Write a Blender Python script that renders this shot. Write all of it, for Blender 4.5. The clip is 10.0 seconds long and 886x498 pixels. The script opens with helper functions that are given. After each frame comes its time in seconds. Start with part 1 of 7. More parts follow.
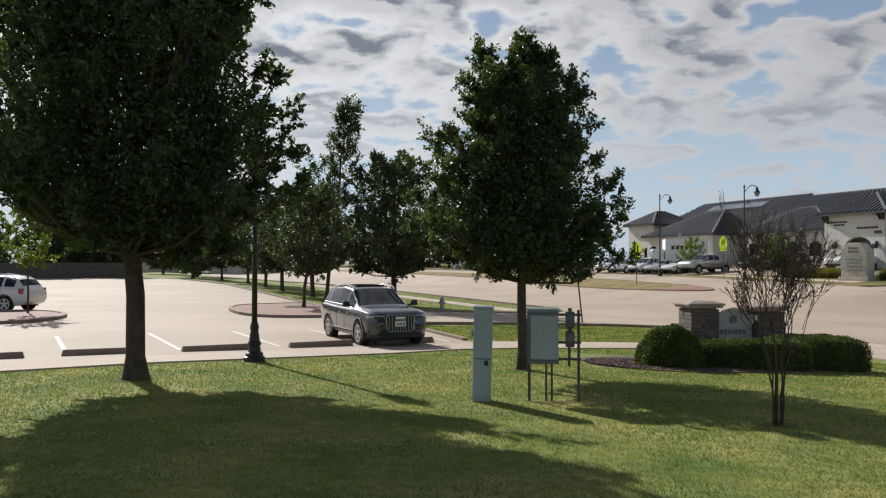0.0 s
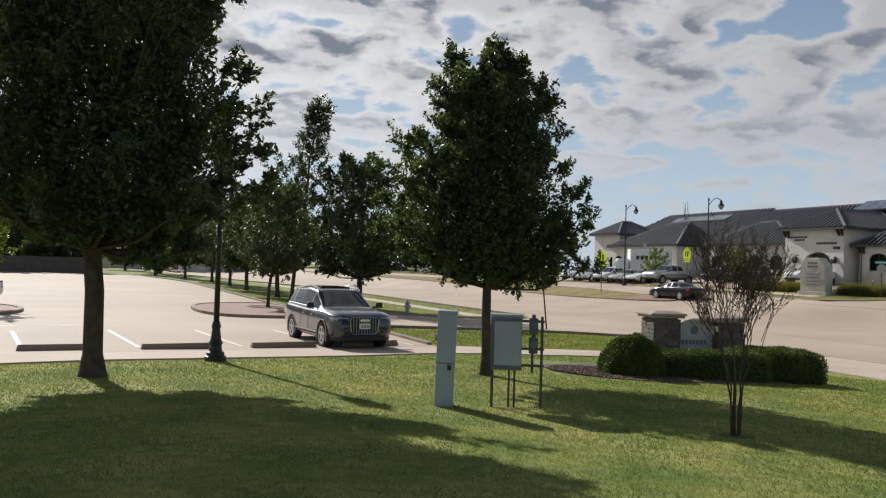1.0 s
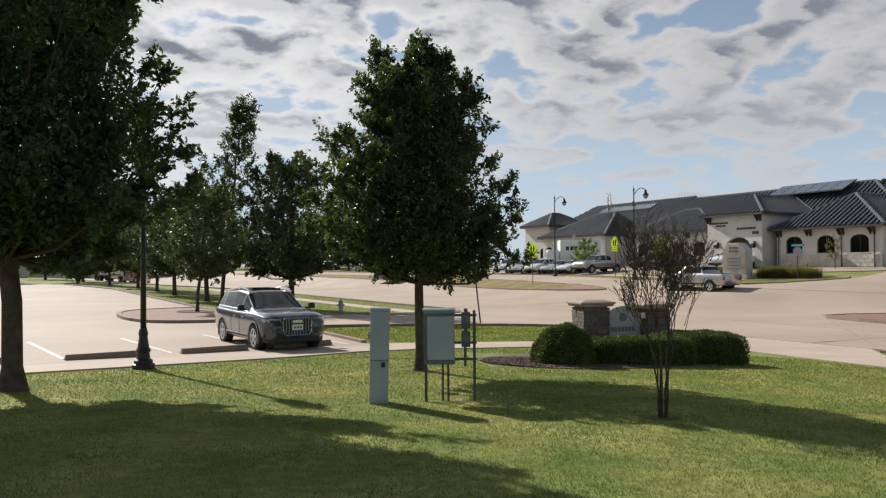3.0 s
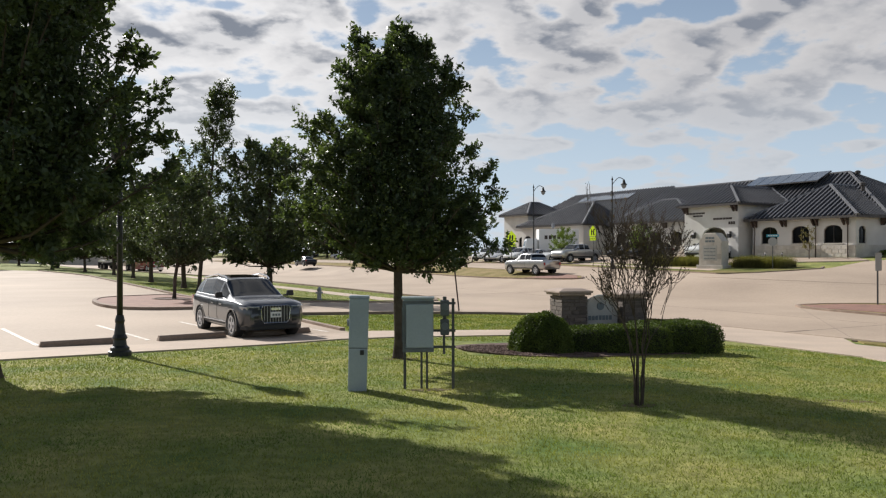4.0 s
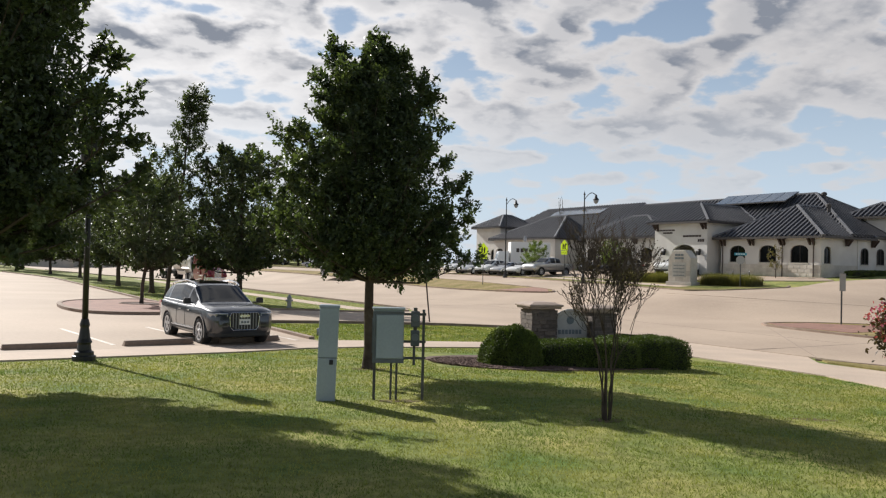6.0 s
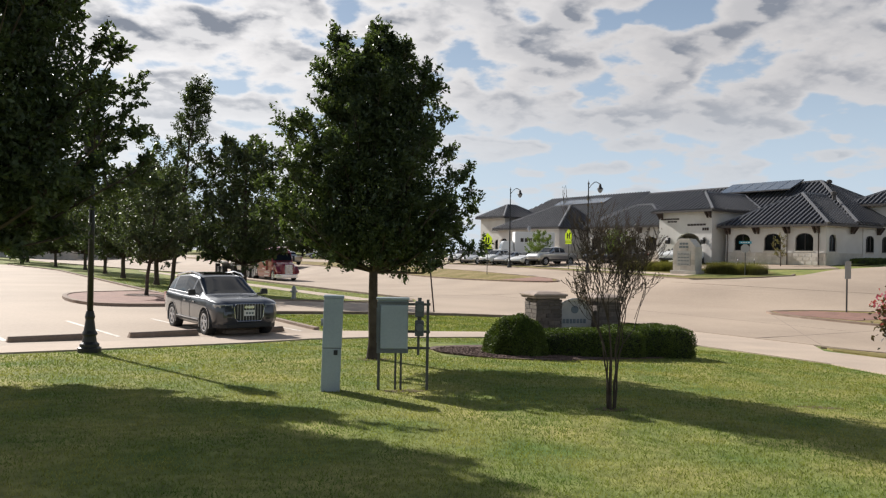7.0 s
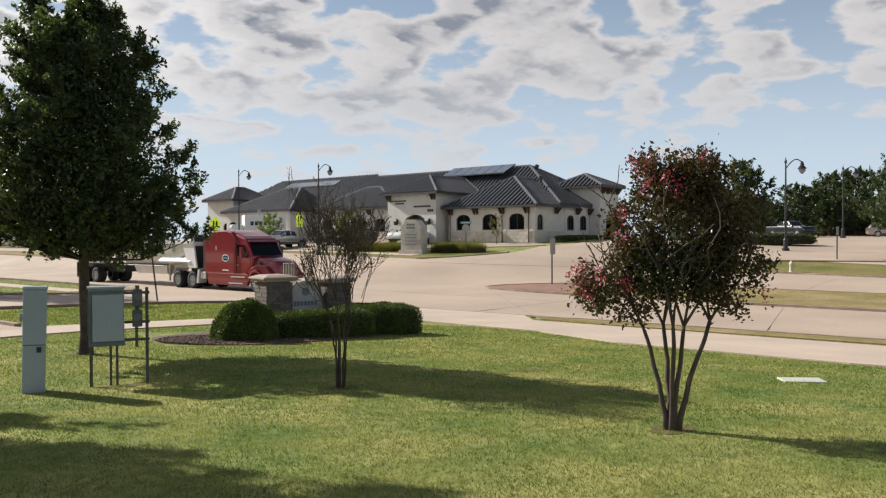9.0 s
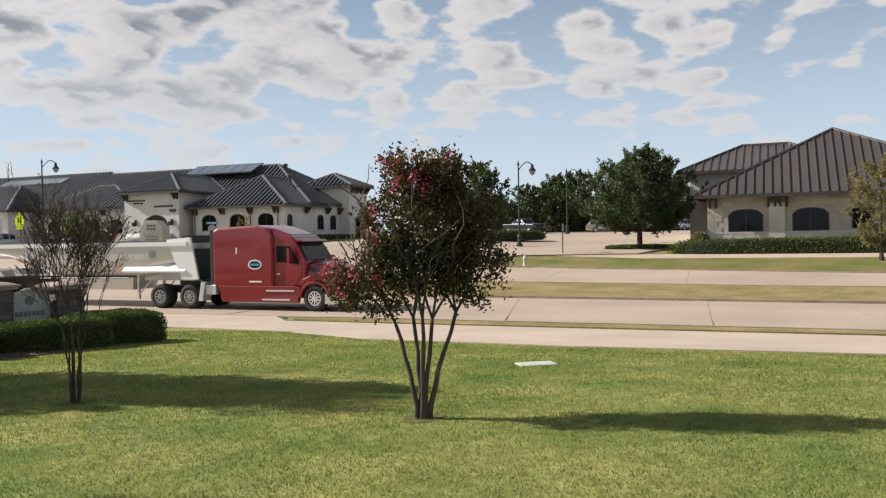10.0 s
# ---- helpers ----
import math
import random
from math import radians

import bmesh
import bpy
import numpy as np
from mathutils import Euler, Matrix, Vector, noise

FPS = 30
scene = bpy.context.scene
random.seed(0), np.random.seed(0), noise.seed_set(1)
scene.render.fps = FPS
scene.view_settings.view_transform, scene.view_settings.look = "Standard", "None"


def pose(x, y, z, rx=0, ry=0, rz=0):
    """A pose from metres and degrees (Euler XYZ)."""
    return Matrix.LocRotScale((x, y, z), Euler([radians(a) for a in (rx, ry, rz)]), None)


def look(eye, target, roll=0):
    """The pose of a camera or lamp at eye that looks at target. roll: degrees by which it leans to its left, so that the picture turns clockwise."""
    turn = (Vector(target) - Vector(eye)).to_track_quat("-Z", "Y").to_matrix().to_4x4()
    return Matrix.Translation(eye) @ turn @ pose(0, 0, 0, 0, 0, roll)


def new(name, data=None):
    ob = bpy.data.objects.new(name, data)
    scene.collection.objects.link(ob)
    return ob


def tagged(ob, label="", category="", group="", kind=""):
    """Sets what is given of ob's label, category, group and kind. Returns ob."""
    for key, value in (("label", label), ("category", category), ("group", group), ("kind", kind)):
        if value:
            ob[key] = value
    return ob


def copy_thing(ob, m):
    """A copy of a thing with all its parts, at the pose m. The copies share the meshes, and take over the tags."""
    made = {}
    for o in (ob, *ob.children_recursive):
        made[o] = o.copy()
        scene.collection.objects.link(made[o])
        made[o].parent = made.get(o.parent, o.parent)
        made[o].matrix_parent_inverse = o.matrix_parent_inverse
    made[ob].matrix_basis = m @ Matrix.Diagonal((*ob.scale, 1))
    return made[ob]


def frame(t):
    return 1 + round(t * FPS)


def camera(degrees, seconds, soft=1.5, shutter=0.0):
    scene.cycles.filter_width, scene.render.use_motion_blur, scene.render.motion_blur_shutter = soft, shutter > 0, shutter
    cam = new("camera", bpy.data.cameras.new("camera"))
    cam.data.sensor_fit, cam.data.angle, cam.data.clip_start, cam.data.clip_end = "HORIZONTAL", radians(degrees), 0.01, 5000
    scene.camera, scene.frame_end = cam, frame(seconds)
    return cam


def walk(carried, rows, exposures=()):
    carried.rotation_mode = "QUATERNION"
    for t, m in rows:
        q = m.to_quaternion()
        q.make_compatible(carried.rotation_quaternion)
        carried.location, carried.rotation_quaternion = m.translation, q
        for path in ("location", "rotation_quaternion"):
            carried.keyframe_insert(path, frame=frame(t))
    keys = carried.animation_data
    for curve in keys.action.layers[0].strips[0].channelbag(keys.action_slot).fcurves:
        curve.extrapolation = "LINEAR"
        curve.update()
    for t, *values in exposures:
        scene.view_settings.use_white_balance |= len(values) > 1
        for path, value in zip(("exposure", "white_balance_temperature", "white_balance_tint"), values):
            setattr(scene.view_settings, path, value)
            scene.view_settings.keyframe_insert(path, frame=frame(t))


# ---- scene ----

cam = camera(57.62, 10.0, soft=1.25)
PATH = [
    (0.0, pose(0.000, 0.000, 3.000, 91.000, -0.056, -0.001)),
    (0.5, pose(0.000, -0.018, 2.993, 91.279, -0.246, -0.738)),
    (1.0, pose(0.016, 0.025, 2.996, 91.328, -1.611, -2.362)),
    (1.5, pose(0.014, -0.007, 3.000, 91.612, -1.331, -3.019)),
    (2.0, pose(0.025, -0.018, 3.000, 92.076, -0.166, -4.333)),
    (2.5, pose(0.054, -0.005, 2.998, 91.741, 0.343, -5.802)),
    (4.0, pose(0.041, -0.036, 2.996, 90.265, 0.091, -8.611)),
    (4.5, pose(0.040, -0.033, 3.003, 90.438, -0.289, -8.663)),
    (5.0, pose(0.036, -0.031, 3.005, 90.915, -0.982, -9.332)),
    (5.5, pose(0.035, -0.034, 3.006, 91.095, -1.519, -10.610)),
    (7.0, pose(0.046, -0.015, 2.999, 90.349, -0.932, -10.315)),
    (7.5, pose(0.050, 0.001, 2.992, 89.581, -1.884, -9.454)),
    (8.0, pose(0.066, -0.033, 2.991, 89.658, -1.494, -13.991)),
    (8.5, pose(0.121, 0.002, 2.971, 89.403, -0.555, -23.171)),
    (9.0, pose(0.118, -0.019, 2.982, 89.237, 0.229, -29.190)),
    (9.5, pose(0.127, 0.003, 2.987, 89.703, 0.463, -37.332)),
    (10.0, pose(0.080, -0.032, 2.967, 89.014, 1.052, -46.824)),
]
walk(cam, PATH, exposures=[(0.0, 0.14, 6220, 9.5), (2.5, 0.22, 6300, 10), (5.5, 0.40, 6380, 11), (8.0, 0.42, 6430, 11), (9.0, 0.45, 6450, 11), (10.0, 0.50, 6450, 11)])

# ---------------------------------------------------------------- light
SUN_AZ, SUN_EL = 31.0, 31.5     # degrees left of the +y axis, above the horizon


def make_world():
    w = bpy.data.worlds.new("sky")
    scene.world = w
    w.use_nodes = True
    nt = w.node_tree
    nt.nodes.clear()
    N = nt.nodes.new
    out, bg, sky = N("ShaderNodeOutputWorld"), N("ShaderNodeBackground"), N("ShaderNodeTexSky")
    sky.sky_type, sky.sun_disc = "NISHITA", False
    sky.sun_elevation, sky.sun_rotation = radians(SUN_EL), radians(-SUN_AZ)
    sky.air_density, sky.dust_density, sky.ozone_density = 1.0, 0.6, 2.0
    tc, sep = N("ShaderNodeTexCoord"), N("ShaderNodeSeparateXYZ")
    nt.links.new(tc.outputs["Generated"], sep.inputs[0])

    def m(op, a, b=None, c=None):
        n = N("ShaderNodeMath")
        n.operation = op
        for i, v in enumerate((a, b, c)):
            if v is None:
                continue
            if isinstance(v, (int, float)):
                n.inputs[i].default_value = v
            else:
                nt.links.new(v, n.inputs[i])
        return n.outputs[0]
    zz = m("MAXIMUM", sep.outputs["Z"], 0.0)
    den = m("ADD", zz, 0.27)
    comb = N("ShaderNodeCombineXYZ")
    nt.links.new(m("DIVIDE", sep.outputs["X"], den), comb.inputs[0])
    nt.links.new(m("DIVIDE", sep.outputs["Y"], den), comb.inputs[1])

    def noise_at(scale, detail, rough, offset):
        mp = N("ShaderNodeMapping")
        mp.inputs["Location"].default_value = offset
        nt.links.new(comb.outputs[0], mp.inputs["Vector"])
        n = N("ShaderNodeTexNoise")
        n.inputs["Scale"].default_value, n.inputs["Detail"].default_value, n.inputs["Roughness"].default_value = scale, detail, rough
        nt.links.new(mp.outputs[0], n.inputs["Vector"])
        return n.outputs["Fac"]
    def lump_at(scale, offset):
        mp = N("ShaderNodeMapping")
        mp.inputs["Location"].default_value = offset
        warp, mixed = N("ShaderNodeTexNoise"), N("ShaderNodeMix")
        warp.inputs["Scale"].default_value, warp.inputs["Detail"].default_value = 7.0, 3.0
        mixed.data_type = "VECTOR"
        mixed.inputs["Factor"].default_value = 0.1
        nt.links.new(comb.outputs[0], mp.inputs["Vector"])
        nt.links.new(mp.outputs[0], warp.inputs["Vector"])
        nt.links.new(mp.outputs[0], mixed.inputs["A"])
        nt.links.new(warp.outputs["Color"], mixed.inputs["B"])
        v = N("ShaderNodeTexVoronoi")
        v.feature, v.inputs["Scale"].default_value = "SMOOTH_F1", scale
        nt.links.new(mixed.outputs["Result"], v.inputs["Vector"])
        return m("SUBTRACT", 0.9, v.outputs["Distance"])
    # cloud field: broad banks, bodies and puffs; a second sample nearer the sun gives their lit sides
    sa, se = radians(SUN_AZ), radians(SUN_EL)
    toward = (-math.sin(sa) * 0.036, math.cos(sa) * 0.036, 0)

    def field(shift):
        o = Vector(shift)
        bank = noise_at(1.3, 2.0, 0.5, Vector((6.1, 3.7, 0)) + o)
        body = noise_at(4.6, 8.0, 0.55, Vector((1.3, 5.2, 0)) + o)
        puffs = noise_at(11.0, 4.0, 0.5, Vector((7.7, 2.4, 0)) + o)
        lumps = lump_at(8.5, Vector((2.2, 4.1, 0)) + o)
        return m("ADD", m("ADD", m("MULTIPLY", bank, 0.36), m("MULTIPLY", body, 0.52)), m("ADD", m("MULTIPLY", puffs, 0.24), m("MULTIPLY", lumps, 0.36)))
    cover, sunward = field((0, 0, 0)), field(toward)
    drift = cover

    def ramp(v, a, b):
        r = N("ShaderNodeMapRange")
        r.interpolation_type = "SMOOTHSTEP"
        nt.links.new(v, r.inputs["Value"])
        r.inputs["From Min"].default_value, r.inputs["From Max"].default_value = a, b
        return r.outputs[0]
    aim = m("ADD", m("ADD", m("MULTIPLY", sep.outputs["X"], -math.sin(sa) * math.cos(se)), m("MULTIPLY", sep.outputs["Y"], math.cos(sa) * math.cos(se))), m("MULTIPLY", sep.outputs["Z"], math.sin(se)))
    # the banks thin out away from the sun and towards the horizon
    cover = m("ADD", cover, m("MULTIPLY", m("SUBTRACT", ramp(aim, -0.2, 0.95), 0.8), CLOUD_THIN))
    cover = m("SUBTRACT", cover, m("MULTIPLY", ramp(sep.outputs["Z"], 0.42, 0.85), 0.14))
    low = ramp(sep.outputs["Z"], 0.02, 0.24)
    cover = m("SUBTRACT", cover, m("MULTIPLY", m("SUBTRACT", 1.0, low), 0.11))
    cloud = m("MULTIPLY", ramp(cover, CLOUD_EDGE, CLOUD_EDGE + 0.075), m("ADD", m("MULTIPLY", low, 0.5), 0.5))
    thick = ramp(cover, CLOUD_EDGE + 0.045, CLOUD_EDGE + 0.19)
    side = ramp(m("SUBTRACT", drift, sunward), -0.045, 0.055)
    thick = m("MULTIPLY", thick, m("ADD", 0.32, m("MULTIPLY", m("SUBTRACT", 1.0, side), 0.95)))
    # higher up the darker undersides show
    thick = m("MULTIPLY", thick, m("ADD", 0.35, m("MULTIPLY", ramp(sep.outputs["Z"], 0.10, 0.34), 0.7)))
    # clouds towards the sun are lit through
    glow = ramp(aim, 0.55, 0.98)
    bright = N("ShaderNodeMix")
    bright.data_type = "RGBA"
    bright.inputs["A"].default_value, bright.inputs["B"].default_value = CLOUD_WHITE, CLOUD_SUN
    nt.links.new(glow, bright.inputs["Factor"])
    lit, grey, haze = N("ShaderNodeMix"), N("ShaderNodeMix"), N("ShaderNodeMix")
    for n in (lit, grey, haze):
        n.data_type = "RGBA"
    grey.inputs["B"].default_value = CLOUD_GREY
    nt.links.new(bright.outputs["Result"], grey.inputs["A"])
    nt.links.new(thick, grey.inputs["Factor"])
    # thin white haze low over the horizon
    haze.inputs["B"].default_value = (8.6, 10.2, 11.8, 1)
    nt.links.new(sky.outputs[0], haze.inputs["A"])
    nt.links.new(m("ADD", m("MULTIPLY", m("SUBTRACT", 1.0, ramp(sep.outputs["Z"], 0.3, 0.6)), 0.24), m("MULTIPLY", m("SUBTRACT", 1.0, ramp(sep.outputs["Z"], 0.0, 0.34)), 0.62)), haze.inputs["Factor"])
    nt.links.new(haze.outputs["Result"], lit.inputs["A"])
    nt.links.new(grey.outputs["Result"], lit.inputs["B"])
    nt.links.new(cloud, lit.inputs["Factor"])
    nt.links.new(lit.outputs["Result"], bg.inputs["Color"])
    bg.inputs["Strength"].default_value = 0.055
    nt.links.new(bg.outputs[0], out.inputs[0])


CLOUD_WHITE, CLOUD_SUN, CLOUD_GREY = (9.2, 8.95, 8.8, 1), (13.6, 13.3, 13.0, 1), (3.5, 3.85, 4.5, 1)
CLOUD_EDGE, CLOUD_THIN = 0.628, 0.10
make_world()
sun = new("sun", bpy.data.lights.new("sun", "SUN"))
sun.data.energy, sun.data.angle, sun.data.color = 5.0, radians(0.6), (1.0, 0.955, 0.885)
sa, se = radians(SUN_AZ), radians(SUN_EL)
sun.matrix_world = look((-math.sin(sa) * math.cos(se) * 60, math.cos(sa) * math.cos(se) * 60, math.sin(se) * 60), (0, 0, 0))

# ---------------------------------------------------------------- materials


def material(name, base, rough=0.6, metal=0.0, var=None, scale=3.0, detail=5.0, fine=0.0, fine_scale=40.0,
             bump=0.0, bump_scale=30.0, coat=0.0, random_tint=0.0, spec=0.5, alpha=None, transmission=0.0, island=0.0, emit=None):
    """Node material: base to var by a broad noise, a finer grain over it, and relief."""
    mat = bpy.data.materials.new(name)
    mat.use_nodes = True
    nt = mat.node_tree
    b = nt.nodes["Principled BSDF"]
    N, L = nt.nodes.new, nt.links.new
    b.inputs["Roughness"].default_value, b.inputs["Metallic"].default_value = rough, metal
    b.inputs["Coat Weight"].default_value = coat
    b.inputs["Coat Roughness"].default_value = 0.05
    b.inputs["Specular IOR Level"].default_value = spec
    b.inputs["Transmission Weight"].default_value = transmission
    if emit:
        b.inputs["Emission Color"].default_value = (*base, 1)
        b.inputs["Emission Strength"].default_value = emit
    col = None
    tc = N("ShaderNodeTexCoord")
    if var is not None:
        n = N("ShaderNodeTexNoise")
        n.inputs["Scale"].default_value, n.inputs["Detail"].default_value = scale, detail
        L(tc.outputs["Object"], n.inputs["Vector"])
        r = N("ShaderNodeMapRange")
        r.inputs["From Min"].default_value, r.inputs["From Max"].default_value = 0.32, 0.68
        L(n.outputs["Fac"], r.inputs["Value"])
        mx = N("ShaderNodeMix")
        mx.data_type = "RGBA"
        mx.inputs["A"].default_value, mx.inputs["B"].default_value = (*base, 1), (*var, 1)
        L(r.outputs[0], mx.inputs["Factor"])
        col = mx.outputs["Result"]
    if fine or random_tint or island:
        if col is None:
            rgb = N("ShaderNodeRGB")
            rgb.outputs[0].default_value = (*base, 1)
            col = rgb.outputs[0]
        hsv = N("ShaderNodeHueSaturation")
        L(col, hsv.inputs["Color"])
        val = N("ShaderNodeMath")
        val.operation = "ADD"
        val.inputs[0].default_value = val.inputs[1].default_value = 0.5
        if fine:
            n2 = N("ShaderNodeTexNoise")
            n2.inputs["Scale"].default_value, n2.inputs["Detail"].default_value = fine_scale, 3.0
            L(tc.outputs["Object"], n2.inputs["Vector"])
            r2 = N("ShaderNodeMapRange")
            r2.inputs["From Min"].default_value, r2.inputs["From Max"].default_value = 0.3, 0.7
            r2.inputs["To Min"].default_value, r2.inputs["To Max"].default_value = 0.5 - fine, 0.5 + fine
            L(n2.outputs["Fac"], r2.inputs["Value"])
            L(r2.outputs[0], val.inputs[0])
        if random_tint or island:
            src = N("ShaderNodeNewGeometry").outputs["Random Per Island"] if island else N("ShaderNodeObjectInfo").outputs["Random"]
            k = island or random_tint
            r3 = N("ShaderNodeMapRange")
            r3.inputs["To Min"].default_value, r3.inputs["To Max"].default_value = 0.5 - k, 0.5 + k
            L(src, r3.inputs["Value"])
            L(r3.outputs[0], val.inputs[1])
        L(val.outputs[0], hsv.inputs["Value"])
        col = hsv.outputs[0]
    if col is not None:
        L(col, b.inputs["Base Color"])
    else:
        b.inputs["Base Color"].default_value = (*base, 1)
    if bump:
        n3 = N("ShaderNodeTexNoise")
        n3.inputs["Scale"].default_value, n3.inputs["Detail"].default_value = bump_scale, 4.0
        L(tc.outputs["Object"], n3.inputs["Vector"])
        bp = N("ShaderNodeBump")
        bp.inputs["Strength"].default_value, bp.inputs["Distance"].default_value = bump, 0.02
        L(n3.outputs["Fac"], bp.inputs["Height"])
        L(bp.outputs[0], b.inputs["Normal"])
    return mat


def leaf_material(name, base, var, translucent=0.35, gloss=0.4, rough=0.45):
    """Two-sided leaf: gloss and a share of light let through."""
    mat = material(name, base, rough, var=var, scale=0.9, island=0.3, spec=gloss)
    nt = mat.node_tree
    b, out = nt.nodes["Principled BSDF"], nt.nodes["Material Output"]
    tr, mix = nt.nodes.new("ShaderNodeBsdfTranslucent"), nt.nodes.new("ShaderNodeMixShader")
    link = b.inputs["Base Color"].links[0].from_socket
    g = nt.nodes.new("ShaderNodeMix")
    g.data_type, g.blend_type = "RGBA", "MULTIPLY"
    g.inputs["Factor"].default_value = 1.0
    g.inputs["B"].default_value = (1.25, 1.35, 0.5, 1)
    nt.links.new(link, g.inputs["A"])
    nt.links.new(g.outputs["Result"], tr.inputs["Color"])
    mix.inputs[0].default_value = translucent
    nt.links.new(b.outputs[0], mix.inputs[1])
    nt.links.new(tr.outputs[0], mix.inputs[2])
    nt.links.new(mix.outputs[0], out.inputs[0])
    return mat


M = {}
M["lawn"] = material("lawn", (0.116, 0.175, 0.044), 0.9, var=(0.325, 0.302, 0.102), scale=0.75, detail=10, fine=0.22, fine_scale=6, bump=0.9, bump_scale=45, spec=0.12)
M["blade"] = leaf_material("grass_blade", (0.122, 0.182, 0.048), (0.310, 0.298, 0.098), 0.3, 0.08, 0.8)
M["far_grass"] = material("far_grass", (0.12, 0.14, 0.035), 0.95, var=(0.24, 0.19, 0.08), scale=0.35, detail=8, fine=0.2, fine_scale=5, bump=0.5, bump_scale=20, spec=0.1)
M["dry_grass"] = material("dry_grass", (0.20, 0.17, 0.06), 0.95, var=(0.33, 0.25, 0.13), scale=0.6, detail=8, fine=0.2, fine_scale=6, bump=0.5, bump_scale=20, spec=0.1)
M["concrete"] = material("road_concrete", (0.470, 0.370, 0.280), 0.8, var=(0.375, 0.293, 0.222), scale=0.16, detail=9, fine=0.06, fine_scale=9, bump=0.15, bump_scale=60, spec=0.3)
M["walk"] = material("sidewalk_concrete", (0.545, 0.435, 0.335), 0.85, var=(0.45, 0.36, 0.285), scale=0.5, detail=8, fine=0.07, fine_scale=20, bump=0.15, bump_scale=80, spec=0.3)
M["curb"] = material("curb_concrete", (0.34, 0.26, 0.20), 0.85, var=(0.22, 0.16, 0.12), scale=1.2, fine=0.1, fine_scale=14, bump=0.2, spec=0.3)
M["paver"] = material("brick_paver", (0.30, 0.16, 0.115), 0.85, var=(0.22, 0.12, 0.09), scale=2, fine=0.15, fine_scale=18, bump=0.2)
M["soil"] = material("dry_soil", (0.17, 0.125, 0.075), 0.95, var=(0.11, 0.10, 0.05), scale=8, fine=0.2, fine_scale=40, bump=0.6, bump_scale=40, spec=0.1)
M["joint"] = material("joint_tar", (0.27, 0.215, 0.175), 0.9)
M["paint_white"] = material("worn_white_paint", (0.75, 0.70, 0.62), 0.7, var=(0.55, 0.46, 0.37), scale=3, fine=0.1)
M["bark"] = material("bark", (0.055, 0.042, 0.034), 0.95, var=(0.10, 0.08, 0.065), scale=6, bump=0.9, bump_scale=25, spec=0.15)
M["bark_pale"] = material("crape_bark", (0.055, 0.038, 0.032), 0.8, var=(0.10, 0.07, 0.055), scale=5, bump=0.4, bump_scale=14)
M["oak_leaf"] = leaf_material("oak_leaf", (0.052, 0.074, 0.038), (0.088, 0.114, 0.054), 0.4)
M["far_leaf"] = leaf_material("far_leaf", (0.048, 0.068, 0.033), (0.082, 0.104, 0.048), 0.34)
M["lime_leaf"] = leaf_material("lime_leaf", (0.115, 0.17, 0.03), (0.18, 0.23, 0.05), 0.4)
M["crape_leaf"] = leaf_material("crape_leaf", (0.036, 0.048, 0.020), (0.105, 0.058, 0.034), 0.3, 0.25)
M["flower"] = leaf_material("crape_flower", (0.34, 0.03, 0.075), (0.50, 0.10, 0.16), 0.25)
M["hedge_leaf"] = leaf_material("hedge_leaf", (0.058, 0.088, 0.018), (0.110, 0.140, 0.036), 0.2, 0.15, 0.6)
M["tan_leaf"] = leaf_material("tan_leaf", (0.16, 0.15, 0.06), (0.25, 0.19, 0.09), 0.3)
# shade between hedge leaves, put into a near-black colour
M["dark_core"] = material("hedge_inner_shade", (0.018, 0.022, 0.010), 0.95, fine=0.2)
M["mulch"] = material("mulch", (0.075, 0.045, 0.035), 0.95, var=(0.16, 0.10, 0.08), scale=9, fine=0.3, fine_scale=30, bump=1.0, bump_scale=30)
M["grey_steel"] = material("painted_grey_steel", (0.33, 0.38, 0.40), 0.45, var=(0.29, 0.335, 0.35), scale=2, fine=0.04, spec=0.5)
M["grey_dark"] = material("weathered_grey_frame", (0.13, 0.15, 0.155), 0.55, var=(0.09, 0.10, 0.10), scale=4)
M["galv"] = material("galvanised_post", (0.10, 0.105, 0.10), 0.5, 0.5, var=(0.07, 0.07, 0.065), scale=6)
M["black_metal"] = material("black_metal", (0.012, 0.012, 0.013), 0.45, var=(0.02, 0.02, 0.02), scale=5)
M["meter"] = material("meter_grey", (0.06, 0.07, 0.075), 0.4, var=(0.09, 0.10, 0.10), scale=5)
M["stone"] = material("cream_limestone", (0.60, 0.56, 0.49), 0.85, var=(0.48, 0.44, 0.38), scale=0.8, detail=8, fine=0.07, fine_scale=6, bump=0.35, bump_scale=12)
M["stone_block"] = material("limestone_block", (0.60, 0.56, 0.50), 0.85, var=(0.48, 0.43, 0.36), scale=1.5, random_tint=0.14, bump=0.4, bump_scale=10)
# the right office's stone, darkened in colour because its front lies in shade
M["tan_stone"] = material("shaded_limestone", (0.46, 0.41, 0.34), 0.85, var=(0.38, 0.33, 0.27), scale=0.9, detail=8, fine=0.06, fine_scale=7, bump=0.3, bump_scale=12)
M["tan_block"] = material("shaded_limestone_block", (0.50, 0.445, 0.365), 0.85, var=(0.39, 0.335, 0.27), scale=1.4, random_tint=0.16, bump=0.4, bump_scale=10)
M["stucco"] = material("white_stucco", (0.65, 0.63, 0.59), 0.9, var=(0.57, 0.54, 0.50), scale=0.5, detail=8, bump=0.2, bump_scale=40)
M["brown_stone"] = material("ledge_stone", (0.17, 0.137, 0.112), 0.85, var=(0.085, 0.072, 0.062), scale=5, random_tint=0.3, bump=0.6, bump_scale=25)
M["cast_stone"] = material("cast_stone_cap", (0.40, 0.31, 0.25), 0.8, var=(0.32, 0.25, 0.2), scale=3, bump=0.2)
